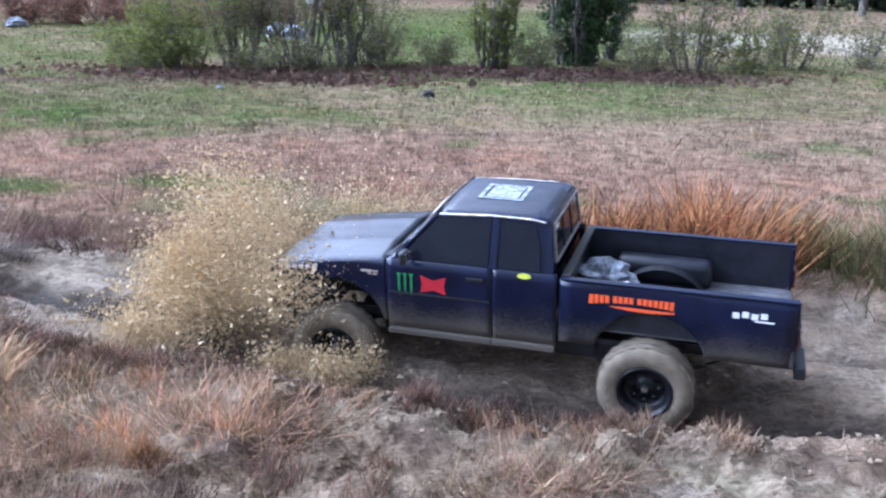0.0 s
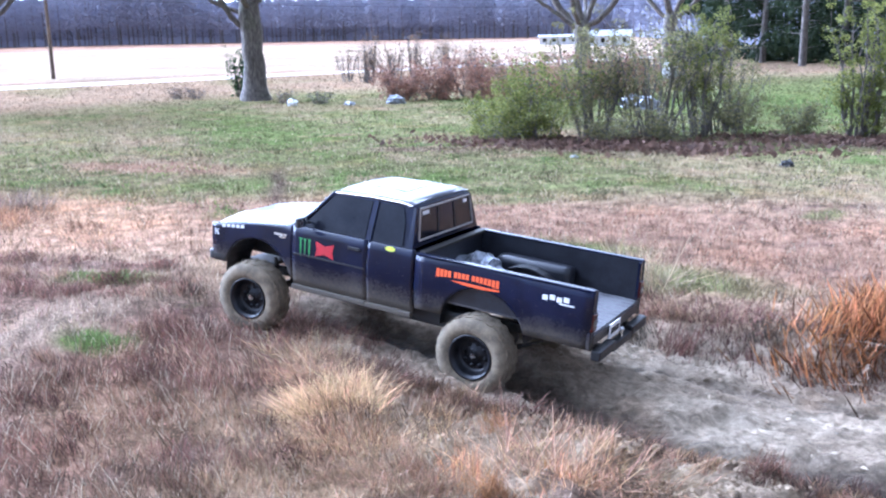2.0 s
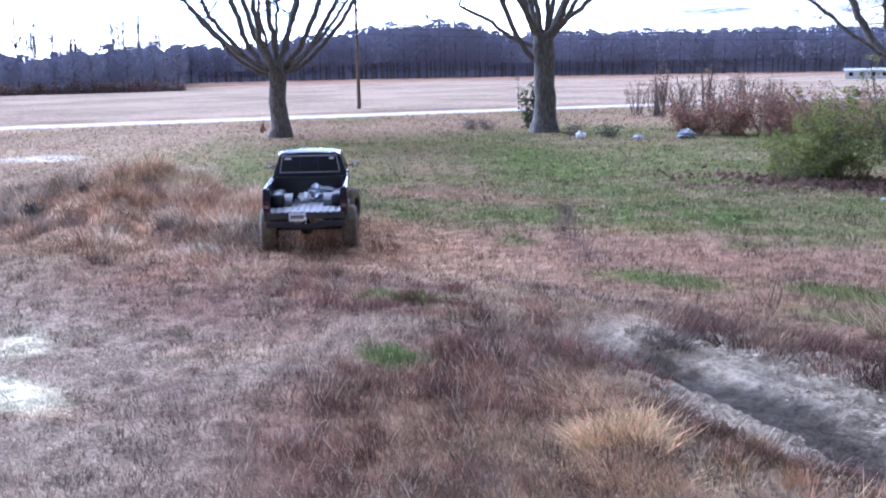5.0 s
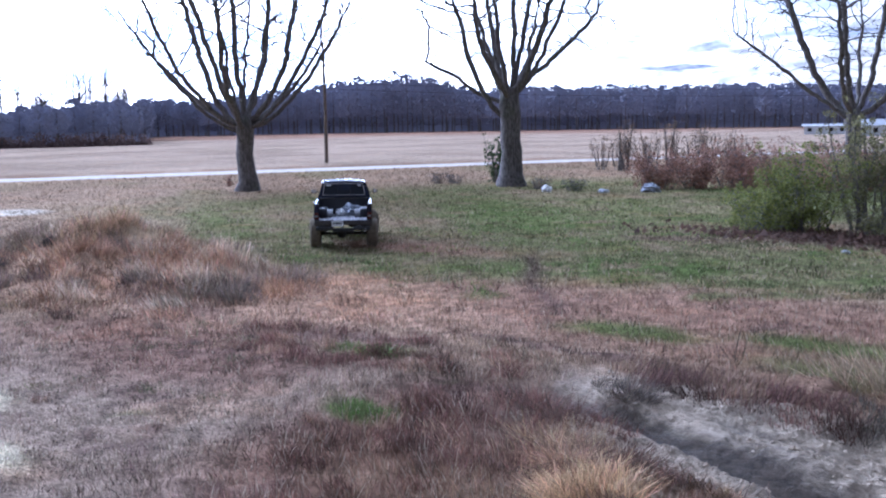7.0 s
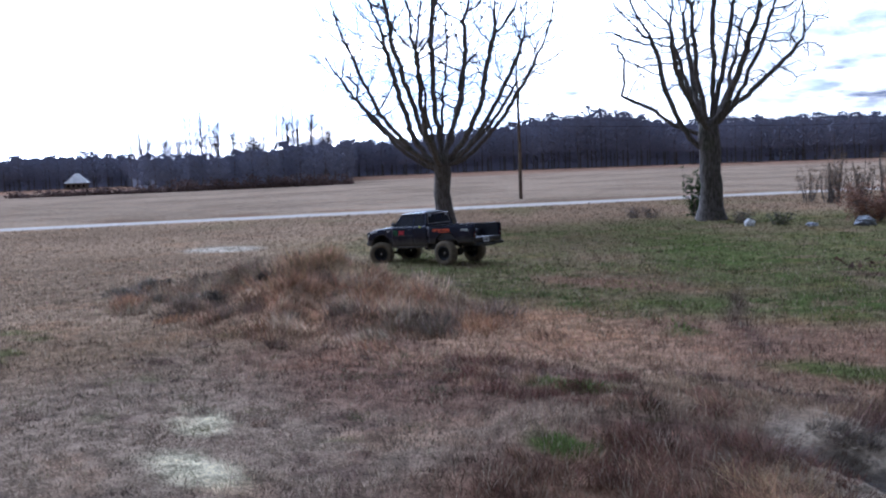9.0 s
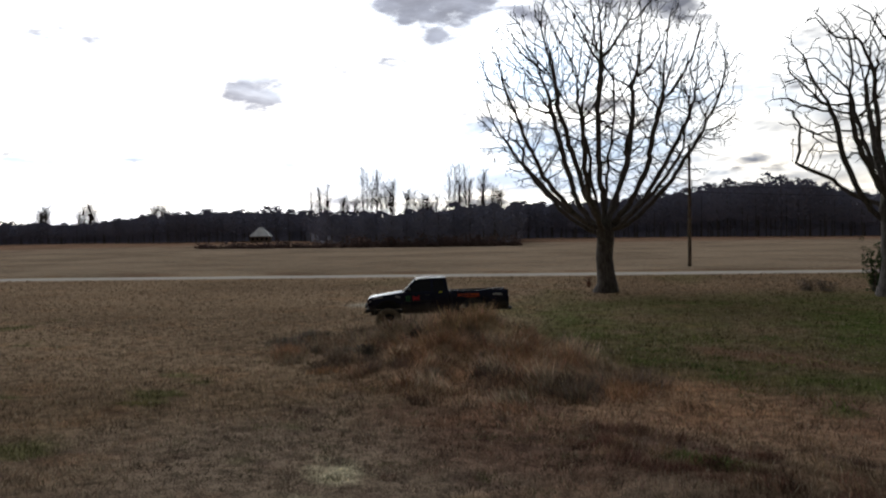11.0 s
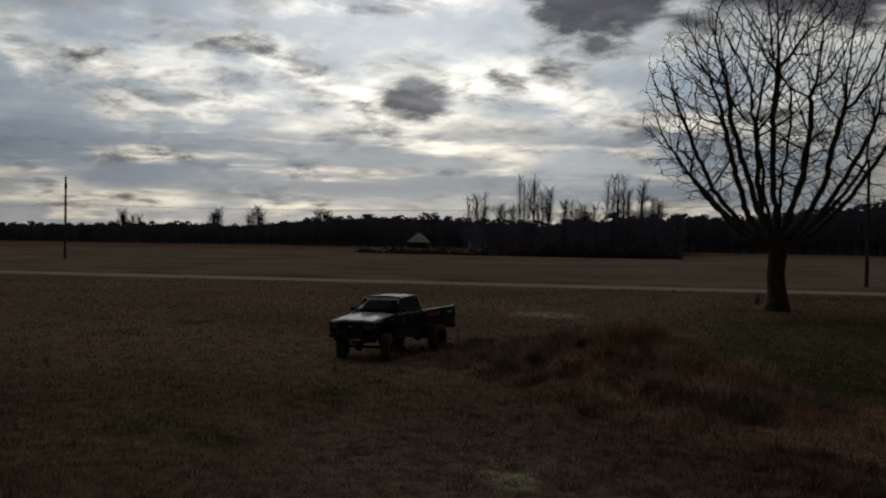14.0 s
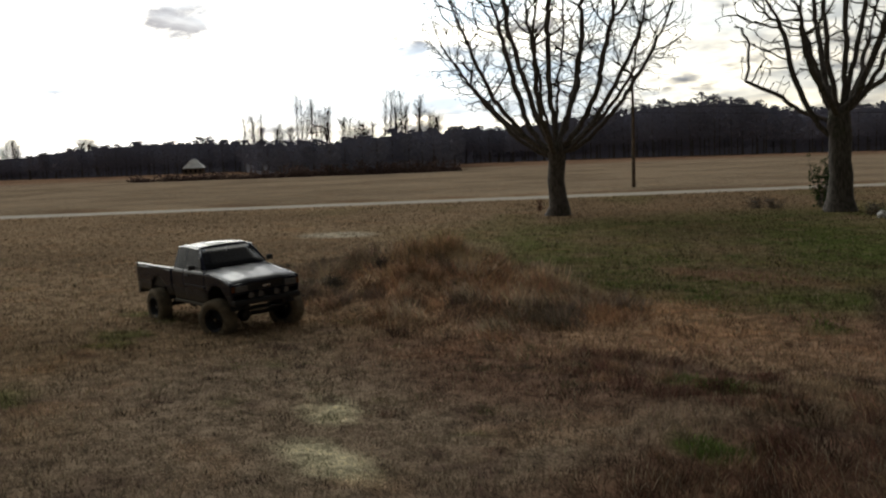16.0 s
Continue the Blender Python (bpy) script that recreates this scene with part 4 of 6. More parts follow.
    for y0, y1 in ((-0.50, -0.06), (0.0, 0.50)):
        rows = [[(2.045 - 0.04 * i / 2 + 0.034 - 0.022 * (y / 0.6) ** 2, y, 1.706 + 0.038 * i / 2 + 0.014) for y in (y0 + (y1 - y0) * j / 5 for j in range(6))] for i in range(3)]
        grid(bm, rows, (-0.003, 0, -0.003))
    part("visor_strip", bm, WHITE, w, "pale lettering strip worn to bars")
    def back(y, z, out=0.0):
        return (0.917 - (1.745 - z) * 0.122 - out, y * (1 - 0.10 * (z - 1.40) / 0.34), z)
    bm = bmesh.new()
    vs = [back(-0.60, 1.415, 0.004), back(0.60, 1.415, 0.004), back(0.60, 1.725, 0.004), back(-0.60, 1.725, 0.004)]
    grid(bm, [[vs[0], vs[1]], [vs[3], vs[2]]], (0.004, 0, 0))
    rw = part("rear_window", bm, TINT, t, "dark sliding back window in a pale seal")
    bm = bmesh.new()
    loop = [back(-0.61, 1.405, 0.008), back(0.61, 1.405, 0.008), back(0.61, 1.735, 0.008), back(-0.61, 1.735, 0.008)]
    for a, c in zip(loop, loop[1:] + loop[:1]):
        cyl(bm, a, c, 0.013, 6)
    part("window_seal", bm, SEAL, rw, "pale weathered rubber seal")
    for y in (-0.19, 0.19):
        bm = bmesh.new()
        cyl(bm, back(y, 1.41, 0.008), back(y, 1.73, 0.008), 0.009, 6)
        part("slider_bar", bm, BLACK, rw)
    for y0, y1, z0, z1 in ((0.40, 0.55, 1.665, 1.705), (-0.54, -0.44, 1.665, 1.705)):
        bm = bmesh.new()
        vs = [back(y, z, 0.007) for z in (z0, z1) for y in (y0, y1)]
        grid(bm, [[vs[0], vs[1]], [vs[2], vs[3]]], (0.002, 0, 0))
        part("window_sticker", bm, WHITE, rw, "small white window sticker")
    # bed
    bm = bmesh.new()
    rows = []
    for i in range(2):
        x = -1.20 + 1.99 * i
        rows.append([(x, -0.705 + 1.41 * k / 48, 0.862 + (0.012 if (k // 2) % 2 else 0)) for k in range(49)])
    grid(bm, rows, (0, 0, -0.03))
    part("bed_floor", bm, BEDDUST, t, "dusty ribbed bed floor")
    bm = bmesh.new()
    box(bm, 0.765, 0.80, -0.72, 0.72, 0.80, 1.30, 0.01)
    part("bed_bulkhead", bm, LINER, t)
    bm = bmesh.new()
    box(bm, 0.72, 0.80, -0.70, 0.70, 1.292, 1.330, 0.012)
    part("bulkhead_rail", bm, STEEL, t, "worn steel rail behind the cab")
    bm = bmesh.new()
    box(bm, -1.215, -1.175, -0.70, 0.70, 0.74, 0.850, 0.012)
    part("rear_sill", bm, PAINT, t)
    bm = bmesh.new()
    box(bm, -1.31, -1.21, -0.73, -0.26, 0.60, 0.705, 0.02)
    box(bm, -1.31, -1.21, 0.26, 0.73, 0.60, 0.705, 0.02)
    box(bm, -1.30, -1.21, -0.28, 0.28, 0.57, 0.655, 0.015)
    for s in (1, -1):
        box(bm, -1.25, -1.0, s * 0.43 - 0.03, s * 0.43 + 0.03, 0.61, 0.68)
    rb = part("rear_bumper", bm, BLACK, t, "black step bumper with a dropped middle")
    bm = bmesh.new()
    cyl(bm, (-1.27, 0, 0.655), (-1.27, 0, 0.72), 0.014, 8)
    bmesh.ops.create_uvsphere(bm, u_segments=12, v_segments=8, radius=0.028, matrix=Matrix.Translation((-1.27, 0, 0.735)))
    part("tow_ball", bm, CHROME, rb, "small chrome tow ball")
    bm = bmesh.new()
    box(bm, -1.245, -1.232, 0.0, 0.31, 0.705, 0.86, 0.003)
    pl = part("number_plate", bm, WHITE, t, "pale number plate with plain bars")
    bm = bmesh.new()
    for k in range(6):
        box(bm, -1.249, -1.244, 0.045 + 0.040 * k, 0.072 + 0.040 * k, 0.755, 0.815)
    part("plate_bars", bm, BLACK, pl)
    # running gear
    for ax in (0.0, BASE):
        bm = bmesh.new()
        cyl(bm, (ax, -0.66, HUB_Z), (ax, 0.66, HUB_Z), 0.045, 12)
        bmesh.ops.create_uvsphere(bm, u_segments=14, v_segments=10, radius=0.14, matrix=Matrix.Translation((ax, 0.06 if ax == 0 else -0.2, HUB_Z)))
        part("axle", bm, STEEL, t, "muddy axle with a round differential", True)
    bm = bmesh.new()
    cyl(bm, (0.1, 0.06, 0.45), (1.5, 0.05, 0.60), 0.035, 10)
    part("drive_shaft", bm, STEEL, t)
    bm = bmesh.new()
    box(bm, 1.3, 2.3, -0.22, 0.22, 0.55, 0.80, 0.05)
    part("gearbox", bm, STEEL, t)
    bm = bmesh.new()
    for p, c in (((2.3, -0.35, 0.62), (0.8, -0.38, 0.60)), ((0.8, -0.38, 0.60), (-0.3, -0.36, 0.72)), ((-0.3, -0.36, 0.72), (-1.2, -0.42, 0.62))):
        cyl(bm, p, c, 0.028, 8)
    cyl(bm, (0.7, -0.38, 0.60), (0.15, -0.38, 0.62), 0.07, 12)
    part("exhaust", bm, STEEL, t)
    bm = bmesh.new()
    box(bm, 0.25, 1.1, 0.30, 0.62, 0.50, 0.72, 0.05)
    part("fuel_tank", bm, BLACK, t)
    bm = bmesh.new()
    box(bm, 0.86, 2.40, -0.70, 0.70, 0.66, 0.72)
    box(bm, 2.36, 2.42, -0.72, 0.72, 0.70, 1.32)
    box(bm, 2.50, 3.50, -0.30, 0.30, 0.75, 1.10, 0.04)
    part("floor_pan", bm, BLACK, t)
    # wheels
    first = build_wheel()
    wheels = []
    for x, s in ((0, 1), (0, -1), (BASE, 1), (BASE, -1)):
        w = first if not wheels else copy_thing(first, Matrix())
        w.parent = t
        w.location = (x, s * TYRE_Y, HUB_Z)
        wheels.append((w, x, s))
    return t, wheels


mat_amber = mat_plain("amber_lens", (0.16, 0.05, 0.015), 0.2, 0, 0.2, 25)
FADED = mat_plain("faded_white_decal", (0.26, 0.28, 0.32), 0.26, 0, 0.3, 12)
HOODPAINT = mat_plain("navy_hood_paint", (0.009, 0.012, 0.024), 0.36, 0, 0.35, 3)
HOODPAINT.node_tree.nodes["Principled BSDF"].inputs["Coat Weight"].default_value = 0.3
truck, wheels = build_truck()


def crumple(name, size, mat, seed, label, category, at, group="", flat=0.55):
    """A crumpled bundle, folded by noise."""
    bm = bmesh.new()
    bmesh.ops.create_icosphere(bm, subdivisions=3, radius=1.0)
    for v in bm.verts:
        k = 1 + 0.55 * noise.noise(v.co * 2.3 + Vector((seed, 0, 0))) + 0.35 * noise.noise(v.co * 5.1 + Vector((0, seed, 0)))
        v.co = Vector((v.co.x * size[0] * k, v.co.y * size[1] * k, max(v.co.z * k, -flat) * size[2]))
    low = min(v.co.z for v in bm.verts)
    for v in bm.verts:
        v.co.z -= low
    ob = part(name, bm, mat, None)
    ob.matrix_world = at
    return tagged(ob, label, category, group)


# ---- bare trees ----
def limb(h0, dx, dy, h1, bow=1.3, n=9):
    """A main limb leaving the trunk at a height: outward first, then bowed up to its end."""
    return [Vector((dx * (k / n) ** (1 / bow), dy * (k / n) ** (1 / bow), h0 + (h1 - h0) * (k / n) ** bow)) for k in range(n + 1)]


def grow(seed, trunk_h, trunk_r, limbs, crown, buds, step=0.34, lift=0.25, twig=0.013):
    """A bare broad-leaved tree: limbs first, then shoots that reach for buds strewn through the crown (centre height, radii)."""
    rnd = np.random.default_rng(seed)
    pts, par = [(0.0, 0.0, -0.15)], [-1]
    for k in range(1, 9):
        pts.append((rnd.normal(0, 0.04), rnd.normal(0, 0.04), trunk_h * k / 8))
        par.append(len(pts) - 2)
    for h0, dx, dy, h1, bow in limbs:
        path = limb(h0, dx, dy, h1, bow)
        at = min(8, max(1, round(8 * h0 / trunk_h)))
        fine = []
        for a, b in zip(path, path[1:]):
            m = max(1, round((b - a).length / step))
            fine += [a.lerp(b, (q + 1) / m) for q in range(m)]
        drift = np.cumsum(rnd.normal(0, 0.05, (len(fine), 3)), 0)
        for q, w in zip(fine, drift):
            pts.append((q.x + w[0], q.y + w[1], q.z + w[2] * 0.5))
            par.append(at)
            at = len(pts) - 1
    pts, first = [np.array(p) for p in pts], 9
    zc, rx, ry, rz = crown
    a = rnd.normal(0, 1, (buds, 3))
    a /= np.linalg.norm(a, axis=1)[:, None]
    a *= rnd.uniform(0.12, 1, (buds, 1)) ** 0.5
    a = a * np.array((rx, ry, rz)) + np.array((0, 0, zc))
    a = a[a[:, 2] > trunk_h + 0.35 + 0.28 * np.hypot(a[:, 0], a[:, 1])]
    best, near = np.full(len(a), 1e9), np.zeros(len(a), int)
    fresh = list(range(first, len(pts)))
    live = np.ones(len(a), bool)
    for _ in range(70):
        for i in fresh:
            d = np.linalg.norm(a - pts[i], axis=1)
            m = d < best
            best[m], near[m] = d[m], i
        live &= best > step * 1.25
        pull = {}
        for k in np.nonzero(live & (best < 4.5))[0]:
            pull.setdefault(near[k], []).append(k)
        fresh = []
        for i, ks in pull.items():
            v = a[ks] - pts[i]
            v = (v / np.linalg.norm(v, axis=1)[:, None]).sum(0)
            v = v / (np.linalg.norm(v) + 1e-6) + np.array((0, 0, lift)) + rnd.normal(0, 0.12, 3)
            pts.append(pts[i] + step * v / np.linalg.norm(v))
            par.append(int(i))
            fresh.append(len(pts) - 1)
        if not fresh or len(pts) > 20000:
            break
    n = len(pts)
    tips, kids = np.zeros(n), [[] for _ in range(n)]
    for i in range(n - 1, 0, -1):
        tips[i] = max(tips[i], 1)
        tips[par[i]] += tips[i]
        kids[par[i]].append(i)
    rad = twig * tips ** (math.log(0.95 * trunk_r / twig) / math.log(tips[1]))
    rad[:9] = trunk_r * np.array((1.7, 1.22, 1.08, 1.03, 1.0, 1.0, 1.02, 1.06, 1.0))
    thick, thin, todo = [], [], [(0, None)]
    while todo:
        i, start = todo.pop()
        path = [] if start is None else [(Vector(pts[start]), min(rad[start], rad[i] * 1.15))]
        while True:
            path.append((Vector(pts[i]), float(rad[i])))
            if not kids[i]:
                break
            order = sorted(kids[i], key=lambda k: -rad[k])
            todo += [(k, i) for k in order[1:]]
            i = order[0]
        (thick if path[0][1] > 0.055 else thin).append(path)
    return thick, thin


def plant_tree(x, y, turn, thick, thin, label):
    t = tagged(new("bare_tree"), label, "tree", "bare trees by the road")
    t.matrix_world = pose(x, y, float(ground_z([x], [y])[0]), 0, 0, turn)
    mesh_object("trunk", *tubes(thick, 9), BARK, t, True)
    mesh_object("crown", *tubes(thin, 5), BARK, t, False, "fine bare twigs")
    return t


# the trees are turned so that their x lies across the view from the bank
limbs = [(2.9, -5.4, -0.6, 8.4, 1.25), (3.4, -3.3, 1.4, 10.4, 1.5), (3.5, -2.5, -1.7, 11.4, 1.35), (3.7, 1.7, 1.9, 11.8, 1.25), (3.7, -0.5, -0.3, 12.4, 1.15), (3.4, 4.1, 1.7, 10.0, 1.4), (3.3, -4.4, -1.8, 9.4, 1.4), (3.6, -1.5, -0.9, 11.0, 1.3), (3.9, 0.5, 1.0, 11.6, 1.2), (3.5, 2.8, -1.2, 10.4, 1.4), (3.2, 5.3, 0.5, 9.4, 1.35),
         (3.3, 1.2, 5.0, 9.2, 1.4), (3.3, -1.0, -5.0, 9.0, 1.4), (3.1, -4.6, 2.6, 7.0, 1.2), (3.1, 4.2, -2.4, 7.2, 1.2)]
plant_tree(-38.4, 34.1, 48, *grow(3, 3.7, 0.45, limbs, (10.4, 7.2, 6.8, 6.7), 8000, 0.30, 0.42, 0.0145), "large bare maple with a dense upswept crown")
limbs = [(3.4, -3.0, -0.5, 9.4, 1.35), (4.6, 0.4, 0.2, 12.0, 1.1), (4.7, -0.7, -0.8, 11.0, 1.2), (4.6, 1.5, 0.9, 11.2, 1.2), (4.5, -2.2, 1.2, 10.2, 1.3), (4.6, 3.2, -0.8, 10.0, 1.2), (4.7, 4.3, 0.6, 8.9, 1.05), (4.8, 2.2, -1.6, 10.5, 1.25), (4.7, -1.2, 2.4, 10.5, 1.3), (4.5, 1.0, 3.6, 9.0, 1.2), (4.4, -1.8, -3.2, 8.6, 1.2), (4.0, -4.6, 0.8, 6.6, 1.0)]
plant_tree(-27.4, 42.4, 33, *grow(12, 4.7, 0.53, limbs, (9.8, 6.0, 5.4, 5.2), 1250, 0.36, 0.35, 0.021), "old bare tree with a thick leaning trunk and pruned limbs")
limbs = [(2.9, -7.0, -0.8, 8.2, 1.05), (3.2, -3.8, 1.0, 10.6, 1.3), (3.4, -1.0, -1.0, 12.0, 1.2), (3.4, 2.0, 1.2, 11.6, 1.3), (3.2, 4.8, -0.6, 9.4, 1.3), (3.3, 0.5, 4.4, 9.2, 1.3), (3.3, -1.5, -4.0, 9.6, 1.3)]
plant_tree(-14.6, 59.0, 14, *grow(29, 3.4, 0.44, limbs, (10.0, 8.2, 6.5, 6.6), 1900, 0.36, 0.25, 0.016), "bare spreading tree behind the scrub")


limbs = [(3.6, -3.6, 0.6, 9.0, 1.2), (3.8, -1.2, -1.0, 11.0, 1.2), (3.8, 1.6, 1.0, 11.0, 1.3), (3.6, 4.0, -0.6, 9.0, 1.3)]
plant_tree(-11.6, 73.5, 9, *grow(37, 4.0, 0.46, limbs, (9.6, 6.0, 5.2, 5.6), 600, 0.36, 0.25, 0.018), "bare tree at the edge of the pine grove")


# ---- pole line ----
def pole(x, y, h, label):
    p = tagged(new("utility_pole"), label, "utility pole", "poles along the road")
    p.matrix_world = pose(x, y, 0, 0, 0, 40)
    vs, fs = tubes([[(Vector((0, 0, -0.2)), 0.17), (Vector((0.03, 0, h * 0.5)), 0.14), (Vector((0, 0, h)), 0.11)]], 9)
    mesh_object("shaft", vs, fs, POLEWOOD, p, True)
    bm = bmesh.new()
    cyl(bm, (0, 0, h - 0.02), (0, 0, h + 0.16), 0.05, 8, 0.03)
    part("insulator", bm, LAMPGLASS, p, "pale insulator on top")
    bm = bmesh.new()
    box(bm, -0.10, 0.18, -0.10, 0.10, h - 1.5, h - 1.0, 0.02)
    part("bracket", bm, STEEL, p)
    return Vector((x, y, h))


tops = [pole(-58.0, 60.7, 10.2, "weathered wooden utility pole by the road"), pole(-128.0, 2.2, 10.2, "weathered wooden utility pole far along the road"),
        pole(12.0, 119.2, 10.2, "weathered wooden utility pole beyond the scrub")]


def wire(a, b, sag, name="power_line"):
    path = [(a.lerp(b, k / 24) - Vector((0, 0, sag * 4 * (k / 24) * (1 - k / 24))), 0.016) for k in range(25)]
    ob = mesh_object(name, *tubes([path], 4), WIRE)
    tagged(ob, "thin sagging dark power line", "wire", "lines on the poles")


low = Vector((0, 0, -3.4))
wire(tops[0] + low, tops[1] + low, 0.75)
wire(tops[0] + low, tops[2] + low, 1.2)
wire(tops[0] + low * 1.15, tops[2] + low * 1.15, 1.3)
wire(tops[1] + low, tops[1] + low + Vector((-70, -58.5, 0)), 0.8)


# ---- blades, leaves and clumps, as arrays ----
RNG = np.random.default_rng(7)


def blades(name, x, y, h, w, lean, colours, mat, label, category="grass", z=None, curl=0.5, face=None):
    """Bent blades of three joined triangles; lean is the sideways reach of the tip for each."""
    n = len(x)
    if z is None:
        z = ground_z(x, y)
    a = RNG.uniform(0, 2 * np.pi, n)
    bx, by = np.cos(a), np.sin(a)
    b = RNG.uniform(0, 2 * np.pi, n) if face is None else face
    lx, ly = np.cos(b) * lean, np.sin(b) * lean
    p0, p1 = np.stack([x, y, z - 0.01], 1), np.stack([x + lx * (1 - curl), y + ly * (1 - curl), z + h * 0.62], 1)
    p2 = np.stack([x + lx, y + ly, z + h], 1)
    s = np.stack([bx * w, by * w, np.zeros(n)], 1)
    v = np.stack([p0 - s, p0 + s, p1 - 0.7 * s, p1 + 0.7 * s, p2], 1).reshape(-1, 3)
    i = np.arange(n) * 5
    f = np.concatenate([np.stack([i, i + 1, i + 3], 1), np.stack([i, i + 3, i + 2], 1), np.stack([i + 2, i + 3, i + 4], 1)])
    ob = mesh_object(name, v, f, mat, colours=np.repeat(np.clip(colours, 0, 1), 5, 0))
    return tagged(ob, label, category, kind="stuff")


def polar(n, r0, r1, az0, az1):
    """Places seen about equally thick at all distances."""
    r = r0 * (r1 / r0) ** RNG.uniform(0, 1, n)
    az = np.radians(RNG.uniform(az0, az1, n))
    return -np.sin(az) * r, np.cos(az) * r, r


def build_grass():
    x, y, r = polar(250000, 4.6, 40, -32, 96)
    col, wet = ground_colour(x, y)
    inside, across = in_run(x, y)
    lip = np.exp(-(((across - 1.75) / 0.35) ** 2)) * run_width(x)
    clump = 0.5 + 0.5 * wave(x, y, 3.1, 8.0) + 0.35 * wave(x, y, 8.7, 9.0)
    green = np.clip((col[:, 1] - col[:, 0]) * 14, 0, 1)
    sandy = (col.mean(1) > 0.40)
    keep = (inside < 0.25) & (RNG.uniform(0, 1, len(x)) < np.clip(0.35 + 0.9 * clump, 0.1, 1) * (1 - 0.75 * lip)) & ~sandy
    ash = np.exp(-(((x + 11.5) / 5) ** 2 + ((y - 5.5) / 3.6) ** 2))
    keep &= RNG.uniform(0, 1, len(x)) > 0.15 * ash
    bank = sstep(x, -3.6, -1.6) * (1 - sstep(y, 7.6, 8.4))
    keep &= RNG.uniform(0, 1, len(x)) > 0.93 * bank * (1 - sstep(x, 5, 9))
    x, y, r, col, green, clump, ash = (v[keep] for v in (x, y, r, col, green, clump, ash))
    rust = np.exp(-(((x + 5.8) / 2.4) ** 2 + ((y - 7.5) / 3.0) ** 2))
    mound = np.exp(-(((x + 22.4) / 4.5) ** 2 + ((y - 15.0) / 2.6) ** 2))
    h = (0.035 + 0.07 * RNG.uniform(0, 1, len(x)) ** 2 + 0.09 * np.clip(clump, 0, 1.2) * RNG.uniform(0.3, 1, len(x))) * (1 - 0.45 * green) * (1 - 0.55 * ash)
    h += rust * RNG.uniform(0.02, 0.17, len(x)) * np.clip(0.3 + clump, 0.2, 1.3) + mound * RNG.uniform(0.0, 0.42, len(x)) * np.clip(clump, 0.1, 1)
    w = 0.0019 + 0.00030 * r
    tip = col * RNG.uniform(0.45, 1.5, (len(x), 1)) * np.clip(0.92 + 0.55 * wave(x, y, 1.9, 6.5) + 0.5 * wave(x, y, 5.2, 7.5), 0.28, 1.7)[:, None] * (1 + RNG.normal(0, 0.05, (len(x), 3)))
    pale = RNG.uniform(0, 1, len(x)) < (0.12 + 0.1 * ash) * (1 - green)
    tip[pale] = np.array((0.42, 0.34, 0.24)) * RNG.uniform(0.7, 1.15, (pale.sum(), 1))
    gold = mound * (RNG.uniform(0, 1, len(x)) < 0.6)
    tip = tip * (1 - gold[:, None] * 0.6) + np.array((0.36, 0.235, 0.13)) * gold[:, None] * 0.6
    blades("grass", x, y, h, w, h * RNG.uniform(0.2, 1.1, len(x)), tip, GRASS, "matted dry winter grass with green patches")


def build_far_grass():
    x, y, r = polar(46000, 40, 76, -25, 96)
    over = x * ROAD_N.x + y * ROAD_N.y
    keep = over < ROAD_D - 2.2
    x, y, r = x[keep], y[keep], r[keep]
    col, _ = ground_colour(x, y)
    h = RNG.uniform(0.03, 0.14, len(x))
    tip = col * RNG.uniform(0.55, 1.5, (len(x), 1)) * np.clip(1 + 0.4 * wave(x, y, 0.8, 3.5), 0.5, 1.5)[:, None]
    blades("far_grass", x, y, h, 0.004 + 0.00035 * r, h, tip, GRASS, "rough winter grass towards the road")


def tussock(name, cx, cy, rx, ry, n, height, colour, label, droop=0.9, w=0.004, mat=None):
    """Tangled long grass: several crowns, each combed its own way, with stray stalks."""
    k = 7
    ca, cq = RNG.uniform(0, 2 * np.pi, k), np.sqrt(RNG.uniform(0, 1, k))
    comb = ca + RNG.normal(0, 1.3, k)
    tall = RNG.uniform(0.55, 1.15, k)
    g = RNG.integers(0, k, n)
    a = RNG.uniform(0, 2 * np.pi, n)
    q = np.sqrt(RNG.uniform(0, 1, n)) * 0.62
    x = cx + rx * (0.75 * cq[g] * np.cos(ca[g]) + q * np.cos(a))
    y = cy + ry * (0.75 * cq[g] * np.sin(ca[g]) + q * np.sin(a))
    stray = RNG.uniform(0, 1, n) < 0.12
    h = height * tall[g] * RNG.uniform(0.15, 1, n) * np.where(stray, 1.25, 1.0)
    lean = height * RNG.uniform(0.2, droop * 1.5, n)
    face = np.where(stray, a, comb[g] + RNG.normal(0, 0.75, n))
    c = np.array(colour) * RNG.uniform(0.45, 1.45, (n, 1)) * (1 + RNG.normal(0, 0.07, (n, 3)))
    return blades(name, x, y, h, np.full(n, w) * RNG.uniform(0.5, 1.3, n), lean, c, mat or STRAW, label, "grass", None, 0.35, face)


build_grass()
build_far_grass()
for cx, cy, rx, ry, n, hh, tone in ((-4.15, 7.45, 0.40, 0.32, 2800, 0.25, (0.64, 0.43, 0.23)), (-3.75, 7.0, 0.5, 0.34, 1800, 0.18, (0.52, 0.34, 0.19)), (-4.3, 6.75, 0.5, 0.3,750, 0.14, (0.44, 0.29, 0.17)),
                                    (-4.75, 8.0, 0.45, 0.3,750, 0.19, (0.42, 0.26, 0.15)), (-3.3, 6.5, 0.6, 0.35,900, 0.17, (0.40, 0.26, 0.16))):
    tussock("straw_tussock", cx, cy, rx, ry, n, hh, tone, "tangled orange straw tussock leaning over the bank", 1.5, 0.0032)
